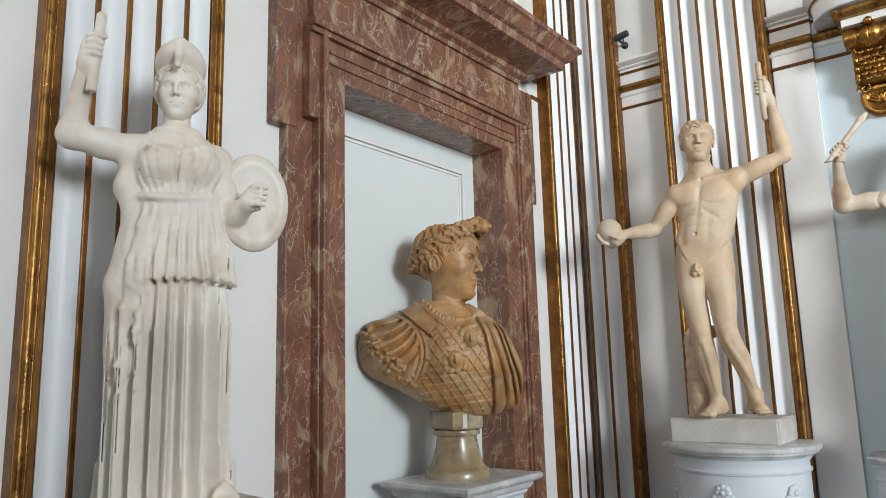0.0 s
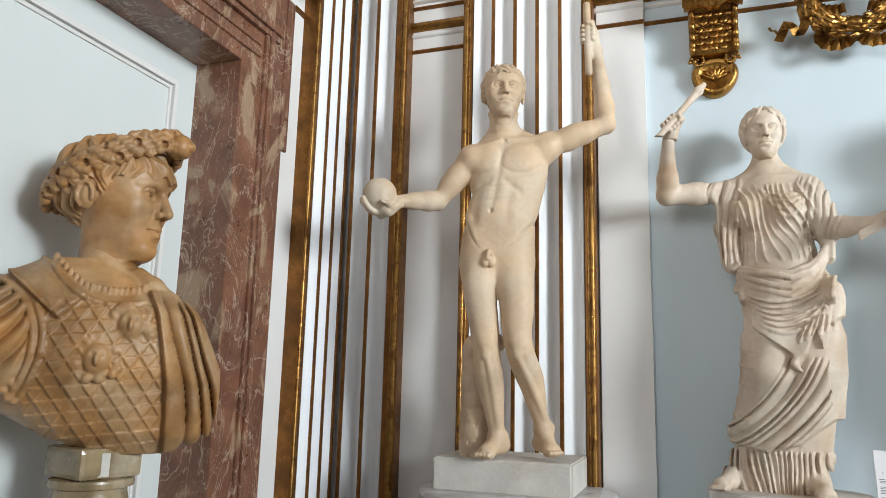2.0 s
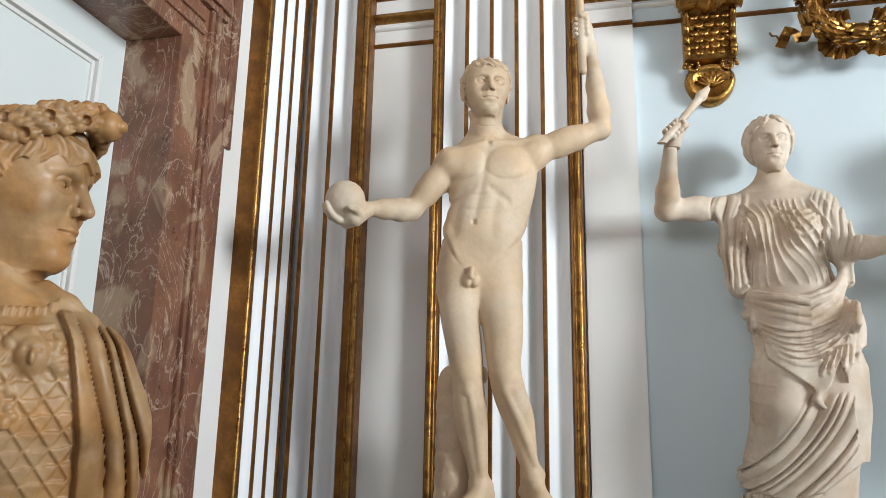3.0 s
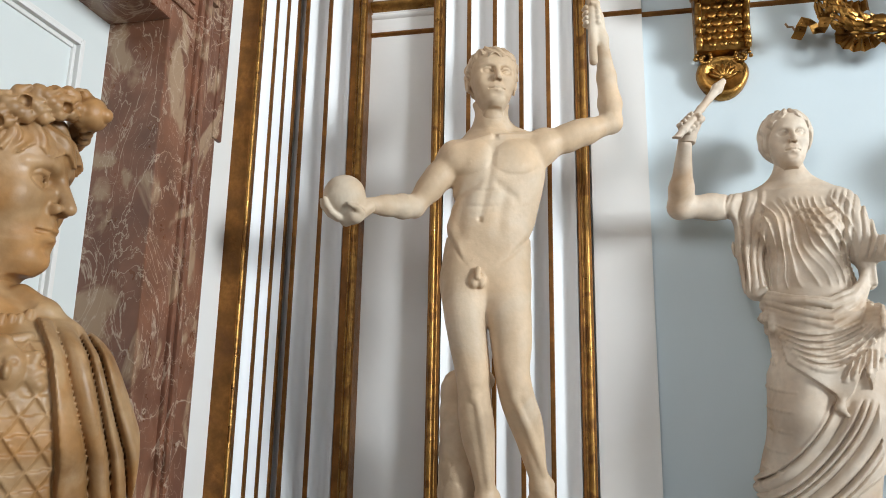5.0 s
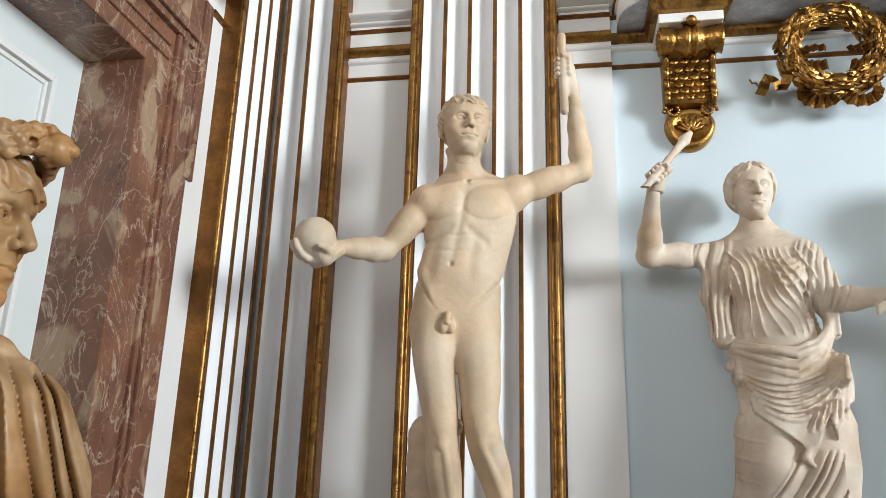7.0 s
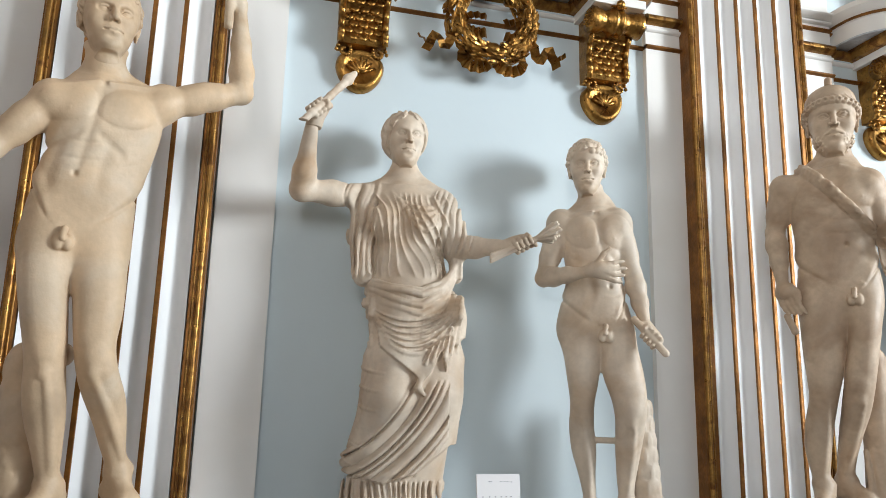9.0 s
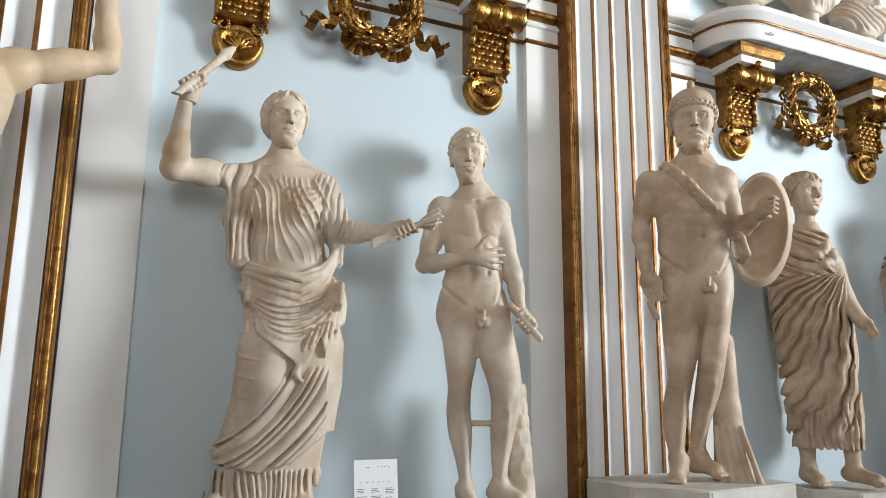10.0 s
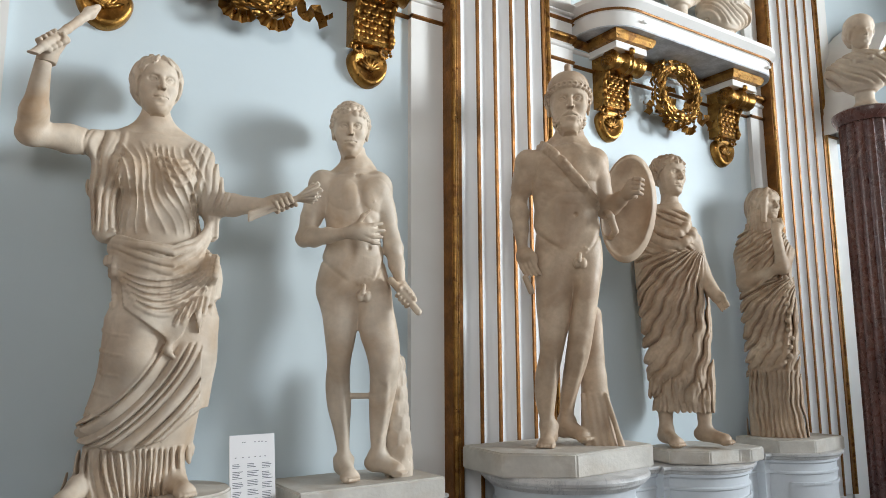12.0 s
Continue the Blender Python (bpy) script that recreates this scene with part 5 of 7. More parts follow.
    f.rod((-0.004, 0.015, 1.70), (-0.003, 0.02, 1.86), 0.055, 0.060, 0.02)
    g = Clay((-0.62, -0.52, 1.84), (-0.22, -0.10, 2.28), 0.0045)
    g.rod((-0.505, -0.420, 1.801), (-0.315, -0.260, 2.093), 0.0165, 0.019, 0.004)
    for i in range(5):
        p, q = Vector((-0.505, -0.420, 1.801)), Vector((-0.315, -0.260, 2.093))
        m0 = p.lerp(q, 0.10 + 0.2 * i)
        g.rod(m0, m0 + (q - p) * 0.012, 0.0205, 0.0205, 0.003)
    g.chain([(-0.315, -0.260, 2.093), (-0.295, -0.243, 2.125), (-0.267, -0.220, 2.168)], [0.018, 0.027, 0.015], 0.01)
    g.rod((-0.455, -0.290, 1.814), (-0.441, -0.300, 1.865), 0.034, 0.034, 0.02)
    fist(g, (-0.441, -0.300, 1.860), (-0.423, -0.345, 1.929), (0.62, 0.28, 0.68), 0.019, 0.105, -70)
    h = Clay((0.36, -0.44, 1.18), (0.82, -0.10, 1.52), 0.0038)
    rnd = random.Random(11)
    p, q = (0.424, -0.280, 1.241), (0.641, -0.300, 1.338)
    for i in range(26):
        a, r = 2.4 * i, 0.022 * math.sqrt((i + 1) / 26)
        o = (r * math.cos(a), r * math.sin(a))
        h.rod((p[0], p[1] + o[0], p[2] + o[1]), (q[0], q[1] + 0.5 * o[0], q[2] + 0.5 * o[1]), 0.0062, 0.0058, 0.0015)
        e = (q[0] + 0.085 + rnd.uniform(-0.015, 0.02), q[1] + 2.2 * o[0], q[2] + 0.035 + 2.4 * o[1])
        h.rod((q[0], q[1] + 0.5 * o[0], q[2] + 0.5 * o[1]), e, 0.0065, 0.0085, 0.0015)
    h.rod((0.494, -0.240, 1.305), (0.534, -0.255, 1.311), 0.033, 0.034, 0.02)
    fist(h, (0.534, -0.255, 1.316), (0.577, -0.292, 1.308), (0.8, -0.05, 0.42), 0.024, 0.10, -70)
    return carved("statue", [c, f, g, h], M_STATUE, (-0.2, 5.85, 1.13), -11.9, "draped marble woman raising a torch and holding grain", "statue", GROUP)


def youth():
    c = Clay((-0.42, -0.34, -0.02), (0.45, 0.34, 1.86), 0.0058)
    S = dict(torso=[(0.80, -0.05, 0.08, 0.03, 0.01), (0.87, -0.09, 0.12, 0.05, 0.01), (0.93, -0.15, 0.16, 0.08, 0.01), (1.0, -0.198, 0.196, 0.112, 0.008), (1.09, -0.193, 0.178, 0.112, 0.005), (1.217, -0.150, 0.150, 0.098, 0.0), (1.31, -0.150, 0.146, 0.098, 0.0), (1.404, -0.162, 0.148, 0.108, 0.0), (1.50, -0.172, 0.152, 0.114, 0.0), (1.57, -0.165, 0.150, 0.108, 0.01), (1.62, -0.10, 0.11, 0.075, 0.02), (1.66, -0.05, 0.07, 0.05, 0.02)],
             legl=[(0.09, -0.070, -0.010, 0.042, 0.0), (0.145, -0.072, -0.012, 0.044, 0.0), (0.26, -0.098, -0.012, 0.052, 0.0), (0.377, -0.133, -0.004, 0.066, -0.002), (0.494, -0.144, -0.016, 0.070, -0.012), (0.612, -0.132, -0.012, 0.064, -0.026), (0.731, -0.148, 0.014, 0.078, -0.026), (0.851, -0.164, 0.027, 0.090, -0.016), (0.98, -0.193, 0.036, 0.098, 0.0), (1.07, -0.155, 0.01, 0.07, 0.0), (1.13, -0.12, -0.02, 0.04, 0.0)],
             legr=[(0.11, 0.105, 0.175, 0.042, 0.04), (0.23, 0.095, 0.185, 0.052, 0.03), (0.374, 0.088, 0.215, 0.068, 0.0), (0.492, 0.092, 0.238, 0.072, -0.04), (0.58, 0.090, 0.250, 0.068, -0.070), (0.66, 0.068, 0.252, 0.076, -0.066), (0.76, 0.030, 0.242, 0.088, -0.046), (0.912, 0.030, 0.211, 0.098, -0.018), (0.99, 0.042, 0.194, 0.096, 0.0), (1.07, 0.06, 0.150, 0.07, 0.0), (1.13, 0.07, 0.11, 0.04, 0.0)],
             pit=(0.015, 1.632), navel=(0.080, 1.215), pubis=(0.055, 1.020), W=0.165, pecs=1.490, nr=0.060, chin=(-0.02, 1.74), crestl=(-0.165, 1.150), crestr=(0.155, 1.140), arm=0.92,
             shl=(-0.180, 0.0, 1.572), shr=(0.130, 0.0, 1.565), ell=(-0.268, -0.050, 1.267), wrl=(-0.047, -0.210, 1.270), elr=(0.206, 0.020, 1.290), wrr=(0.251, -0.060, 1.030),
             knl=(-0.072, 0.600), anl=(-0.040, 0.000, 0.100), tol=(0.011, -0.170, 0.028), knr=(0.170, 0.585), anr=(0.142, 0.040, 0.115), tor=(0.290, -0.050, 0.038), feet=1.0)
    nude(c, S)
    trunk(c, (0.225, 0.11, 0.62), (0.255, 0.09, 0.0), 0.045, 0.068, 8)
    c.rod((-0.05, -0.01, 0.43), (0.14, -0.02, 0.43), 0.016, 0.016, 0.004)
    c.rough(0.0010)
    f = Clay((-0.20, -0.20, 1.70), (0.16, 0.22, 2.09), 0.0036)
    head(f, (-0.03, 0.01, 2.045), 0.305, 2, 4, "curly", seed=8, wide=0.88)
    f.rod((-0.02, 0.02, 1.70), (-0.02, 0.03, 1.84), 0.042, 0.050, 0.02)
    g = Clay((-0.10, -0.42, 1.18), (0.26, -0.05, 1.46), 0.006)
    p = Vector((-0.038, -0.210, 1.274))
    g.rod(p, p + Vector((0.07, -0.02, 0.02)), 0.032, 0.030, 0.02)
    for i in range(4):
        a = p + Vector((0.08, -0.02 - 0.004 * i, 0.035 - 0.022 * i))
        g.chain([a, a + Vector((0.06, -0.01, 0.004 - 0.01 * i)), a + Vector((0.115 - 0.012 * abs(i - 1), 0.0, 0.012 - 0.014 * i))], [0.0125, 0.011, 0.009], 0.006)
    g.rod(p + Vector((0.05, -0.02, 0.0)), p + Vector((0.10, -0.02, 0.0)), 0.036, 0.034, 0.03)
    g.chain([p + Vector((0.05, -0.02, 0.03)), p + Vector((0.085, -0.03, 0.085)), p + Vector((0.12, -0.03, 0.115))], [0.016, 0.012, 0.008], 0.01)
    h = Clay((0.15, -0.30, 0.78), (0.44, 0.10, 1.14), 0.006)
    h.rod((0.198, -0.100, 1.040), (0.343, -0.140, 0.867), 0.019, 0.019, 0.004)
    fist(h, (0.254, -0.060, 1.019), (0.276, -0.120, 0.946), (-0.65, 0.17, 0.74), 0.019, 0.105, -70)
    return carved("statue", [c, f, g, h], M_STATUE, (0.85, 5.8, 1.09), -27.4, "pale marble nude youth with a hand across his waist", "statue", GROUP)


def shield_bearer():
    c = Clay((-0.42, -0.40, -0.02), (0.62, 0.36, 2.00), 0.0062)
    S = dict(torso=[(0.90, -0.04, 0.12, 0.03, 0.01), (0.97, -0.08, 0.16, 0.055, 0.01), (1.03, -0.13, 0.20, 0.085, 0.01), (1.10, -0.168, 0.245, 0.120, 0.008), (1.18, -0.166, 0.250, 0.122, 0.006), (1.30, -0.155, 0.232, 0.112, 0.0), (1.42, -0.160, 0.226, 0.112, 0.0), (1.553, -0.172, 0.238, 0.122, 0.0), (1.66, -0.172, 0.250, 0.130, 0.0), (1.75, -0.165, 0.240, 0.122, 0.01), (1.82, -0.06, 0.18, 0.09, 0.02), (1.87, 0.0, 0.14, 0.06, 0.03)],
             legl=[(0.09, -0.140, -0.070, 0.046, -0.05), (0.165, -0.158, -0.074, 0.050, -0.045), (0.298, -0.187, -0.056, 0.066, -0.04), (0.433, -0.176, -0.034, 0.076, -0.04), (0.568, -0.142, -0.004, 0.072, -0.045), (0.66, -0.146, 0.020, 0.074, -0.055), (0.78, -0.158, 0.044, 0.090, -0.045), (0.912, -0.164, 0.060, 0.102, -0.02), (1.07, -0.164, 0.066, 0.104, 0.0), (1.17, -0.13, 0.03, 0.07, 0.0), (1.24, -0.09, 0.0, 0.04, 0.0)],
             legr=[(0.11, -0.045, 0.030, 0.045, 0.08), (0.25, -0.040, 0.052, 0.056, 0.06), (0.38, -0.020, 0.095, 0.070, 0.03), (0.50, 0.000, 0.140, 0.076, -0.01), (0.60, 0.016, 0.162, 0.070, -0.045), (0.68, 0.030, 0.178, 0.074, -0.055), (0.80, 0.050, 0.200, 0.090, -0.042), (0.95, 0.072, 0.224, 0.102, -0.02), (1.07, 0.078, 0.238, 0.104, 0.0), (1.17, 0.10, 0.20, 0.07, 0.0), (1.24, 0.12, 0.18, 0.04, 0.0)],
             pit=(0.07, 1.845), navel=(0.092, 1.385), pubis=(0.110, 1.150), W=0.205, pecs=1.665, nr=0.076, chin=(0.072, 1.94), crestl=(-0.160, 1.300), crestr=(0.238, 1.285), arm=1.05,
             shl=(-0.200, 0.0, 1.745), shr=(0.225, 0.0, 1.730), ell=(-0.262, 0.020, 1.500), wrl=(-0.237, -0.060, 1.201), elr=(0.278, 0.050, 1.430), wrr=(0.415, -0.100, 1.508),
             knl=(-0.065, 0.635), anl=(-0.104, -0.050, 0.125), tol=(-0.129, -0.200, 0.025), knr=(0.095, 0.630), anr=(0.000, 0.080, 0.143), tor=(0.149, -0.030, 0.053), feet=1.08)
    nude(c, S)
    trunk_pts = [(0.16, 0.13, 0.78), (0.17, 0.13, 0.40), (0.19, 0.12, 0.0)]
    c.chain(trunk_pts, [0.075, 0.075, 0.11], 0.03)
    for i in range(5):
        c.rod((0.10 + 0.035 * i, 0.06, 0.30), (0.12 + 0.05 * i, 0.02, 0.0), 0.012, 0.020, 0.015)
    for i in range(3):
        c.draw([(-0.125 + 0.012 * i, 1.855 + 0.008 * i), (0.05 + 0.014 * i, 1.645 + 0.008 * i), (0.225, 1.43 + 0.02 * i)], 0.016, 0.004, lift=0.013, taper=False, n=24)
    c.rough(0.0012)
    f = Clay((-0.14, -0.25, 1.86), (0.28, 0.28, 2.44), 0.0042)
    head(f, (0.072, 0.0, 2.298), 0.375, 4, 2, "helmet", beard=True, seed=9, wide=0.93)
    f.rod((0.07, 0.01, 1.93), (0.072, 0.02, 2.06), 0.062, 0.066, 0.02)
    s = Clay((0.15, -0.30, 1.02), (0.70, 0.36, 1.92), 0.007)
    s.ball((0.425, 0.15, 1.46), (0.185, 0.095, 0.355), 0.01, turn=(0, 8, 20))
    s.ball((0.410, 0.06, 1.462), (0.168, 0.135, 0.335), 0.008, away=True, turn=(0, 8, 20))
    s.ball((0.585, 0.13, 1.74), 0.050, 0.01, away=True)
    s.rod((0.278, 0.050, 1.430), (0.415, -0.100, 1.508), 0.05, 0.034, 0.01)
    s.chain([(0.27, 0.02, 1.44), (0.30, -0.06, 1.37), (0.33, 0.0, 1.29), (0.31, 0.10, 1.27)], [0.022, 0.024, 0.02, 0.02], 0.01)
    fist(s, (0.415, -0.100, 1.508), (0.463, -0.110, 1.530), (0.15, 0.2, 1), 0.020, 0.125, -60)
    g = Clay((-0.36, -0.26, 0.80), (-0.10, 0.10, 1.30), 0.006)
    hand(g, (-0.237, -0.060, 1.201), (-0.196, -0.090, 1.040), (0.9, -0.4, 0.0), (0.5, -0.2, -0.7), 0.125, 1)
    g.rod((-0.220, -0.100, 1.005), (-0.186, -0.100, 0.921), 0.018, 0.02, 0.008)
    return carved("statue", [c, f, s, g], M_TAN, (2.15, 5.55, 1.19), -44.0, "marble nude bearded warrior with helmet, strap and round shield", "statue", GROUP)


def draped(c, rows, folds, seed):
    """A robed body: sections, then long curved folds."""
    c.stack(rows, 0.05)
    rnd = random.Random(seed)
    for a, b, d, r, n, da, db, dd in folds:
        for i in range(n):
            j = rnd.uniform(-0.01, 0.01)
            c.draw([(a[0] + da[0] * i, a[1] + da[1] * i + j), (b[0] + db[0] * i + j, b[1] + db[1] * i), (d[0] + dd[0] * i, d[1] + dd[1] * i)], r * rnd.uniform(0.75, 1.2), 0.010, n=16)


def orator():
    c = Clay((-0.42, -0.40, -0.02), (0.48, 0.34, 1.92), 0.0062)
    rows = [(0.26, 0.0, 0, 0.215, 0.17), (0.45, -0.01, 0, 0.23, 0.18), (0.75, -0.02, 0, 0.24, 0.18), (1.0, -0.035, 0, 0.25, 0.185), (1.25, -0.06, 0, 0.245, 0.18), (1.45, -0.075, 0, 0.235, 0.165), (1.60, -0.07, 0, 0.21, 0.14), (1.72, -0.06, 0, 0.16, 0.11), (1.80, -0.045, 0, 0.09, 0.08)]
    folds = [((-0.27, 1.30), (-0.10, 1.10), (0.02, 1.58), 0.012, 7, (0.0, -0.05), (0.03, -0.03), (0.025, -0.035)),
             ((-0.24, 0.98), (-0.02, 0.80), (0.12, 1.36), 0.013, 8, (0.004, -0.07), (0.02, -0.06), (0.012, -0.035)),
             ((-0.20, 0.36), (0.05, 0.55), (0.16, 1.20), 0.012, 8, (0.035, -0.012), (0.02, 0.0), (0.008, -0.03)),
             ((0.06, 1.25), (0.10, 0.8), (0.06, 0.30), 0.013, 6, (0.02, -0.02), (0.018, 0.0), (0.025, 0.0)),
             ((-0.14, 1.74), (-0.02, 1.60), (0.08, 1.45), 0.015, 5, (0.025, 0.005), (0.025, 0.0), (0.02, 0.0))]
    draped(c, rows, folds, 21)
    c.pleat((-0.30, 0.24, 0.30, 1.44), lambda x, z: np.arctan2(1.50 - z, 0.22 - x) * 9 + 0.7 * np.sin(z * 5), 0.066, 0.04, 0.55, 1.0, 0.35)
    c.pleat((-0.28, 0.14, 1.38, 1.76), lambda x, z: (z + 0.55 * x) * 19, 0.050, 0.04, 0.55, 2.0, 0.35)
    c.draw([(-0.24, 1.62), (-0.06, 1.40), (0.10, 1.44), (0.13, 1.58)], 0.03, 0.015, lift=0.01, taper=False)
    c.draw([(-0.22, 1.68), (-0.05, 1.50), (0.08, 1.50), (0.10, 1.68)], 0.025, 0.015, lift=0.01, taper=False)
    c.pleat((-0.26, 0.26, 0.22, 0.52), lambda x, z: x * 26, 0.026, 0.03, 0.6, 3.0)
    c.chain([(-0.03, 0.02, 1.74), (-0.02, 0.0, 1.96)], [0.07, 0.06], 0.04)
    limb(c, [(0.12, -0.02, 1.50), (0.163, -0.060, 1.274), (0.249, -0.140, 1.109)], [0.075, 0.065, 0.045])
    hand(c, (0.244, -0.140, 1.114), (0.306, -0.160, 1.020), (0.5, -0.6, 0.4), (0.2, -0.7, -0.6), 0.10, 1)
    for an, to in (((-0.13, -0.02, 0.12), (-0.029, -0.200, 0.038)), ((0.14, 0.04, 0.12), (0.330, -0.080, 0.054))):
        c.rod((an[0], an[1], 0.34), an, 0.06, 0.045, 0.03)
        foot(c, an, to, 1.15)
    c.rough(0.0012)
    f = Clay((-0.26, -0.28, 1.78), (0.22, 0.26, 2.26), 0.0055)
    head(f, (-0.02, 0.0, 2.19), 0.315, 48, 3, "short", seed=13)
    f.rod((-0.03, 0.02, 1.80), (-0.02, 0.0, 1.98), 0.06, 0.06, 0.03)
    return carved("statue", [c, f], M_TAN, (3.55, 5.8, 1.06), -51.7, "stained marble man in a long draped toga", "statue", GROUP)


def veiled_woman():
    c = Clay((-0.36, -0.36, -0.02), (0.32, 0.32, 2.14), 0.0062)
    rows = [(0.0, -0.02, 0, 0.225, 0.18), (0.25, -0.02, 0, 0.205, 0.165), (0.55, -0.015, 0, 0.195, 0.16), (0.85, -0.02, 0, 0.205, 0.165), (1.15, -0.025, 0, 0.21, 0.165), (1.35, -0.03, 0, 0.20, 0.16), (1.55, -0.04, 0, 0.215, 0.15), (1.66, -0.04, 0, 0.18, 0.13), (1.75, -0.03, 0, 0.12, 0.11), (1.95, -0.025, 0.02, 0.11, 0.13), (2.05, -0.02, 0.02, 0.08, 0.10)]
    folds = [((-0.23, 1.20), (0.0, 0.95), (0.16, 1.28), 0.012, 10, (0.002, -0.062), (0.01, -0.055), (0.003, -0.045)),
             ((-0.24, 1.60), (-0.10, 1.30), (0.08, 1.42), 0.012, 7, (0.01, -0.05), (0.015, -0.01), (0.012, 0.02)),
             ((-0.13, 1.95), (-0.17, 1.75), (-0.10, 1.55), 0.012, 5, (0.016, 0.02), (0.02, 0.0), (0.03, 0.0)),
             ((0.15, 1.30), (0.16, 0.95), (0.17, 0.58), 0.012, 3, (0.012, 0.0), (0.01, 0.0), (0.008, 0.0))]
    draped(c, rows, folds, 31)
    c.pleat((-0.27, 0.20, 0.52, 1.30), lambda x, z: np.arctan2(1.36 - z, 0.26 - x) * 10 + 0.6 * np.sin(z * 6), 0.060, 0.04, 0.55, 1.0, 0.35)
    c.pleat((-0.28, 0.20, 1.26, 1.72), lambda x, z: np.arctan2(1.85 - z, 0.30 - x) * 12, 0.046, 0.04, 0.55, 2.0)
    c.pleat((-0.17, 0.02, 1.55, 2.08), lambda x, z: (x - 0.10 * z) * 40, 0.016, 0.03, 0.55, 3.0)
    c.draw([(-0.21, 0.50), (0.0, 0.52), (0.17, 0.68)], 0.018, 0.012, lift=0.006, taper=False)
    c.pleat((-0.28, 0.24, -0.02, 0.54), lambda x, z: x * 27 + 0.4 * np.sin(z * 7), 0.044, 0.03, 0.6, 4.0)
    limb(c, [(0.15, -0.04, 1.50), (0.10, -0.20, 1.36), (0.075, -0.22, 1.66)], [0.06, 0.05, 0.035])
    hand(c, (0.08, -0.22, 1.66), (0.09, -0.20, 1.76), (1, 0.2, 0), (-0.2, 0.6, 0.3), 0.09, 1)
    limb(c, [(-0.20, -0.02, 1.50), (-0.19, -0.14, 1.26), (0.03, -0.22, 1.34)], [0.07, 0.06, 0.036])
    hand(c, (0.03, -0.22, 1.34), (-0.05, -0.215, 1.27), (0.5, 0, 0.8), (-0.5, 0.5, -0.5), 0.095, 1)
    for i in range(10):
        c.ball((0.12 + 0.012 * math.sin(i * 2), -0.185, 1.28 - 0.07 * i), 0.022, 0.008)
    c.rough(0.0014)
    f = Clay((-0.24, -0.28, 1.72), (0.24, 0.28, 2.16), 0.0055)
    head(f, (0.01, -0.03, 2.065), 0.275, 50, 2, "waved", seed=15)
    f.ball((-0.03, 0.05, 1.92), (0.135, 0.16, 0.175), 0.02)
    f.chain([(0.03, -0.09, 2.05), (0.0, -0.14, 1.95), (-0.01, -0.13, 1.78)], [0.02, 0.022, 0.024], 0.02)
    return carved("statue", [c, f], M_TAN, (4.75, 5.8, 1.06), -58.1, "weathered marble woman wrapped in a veil and mantle", "statue", GROUP)


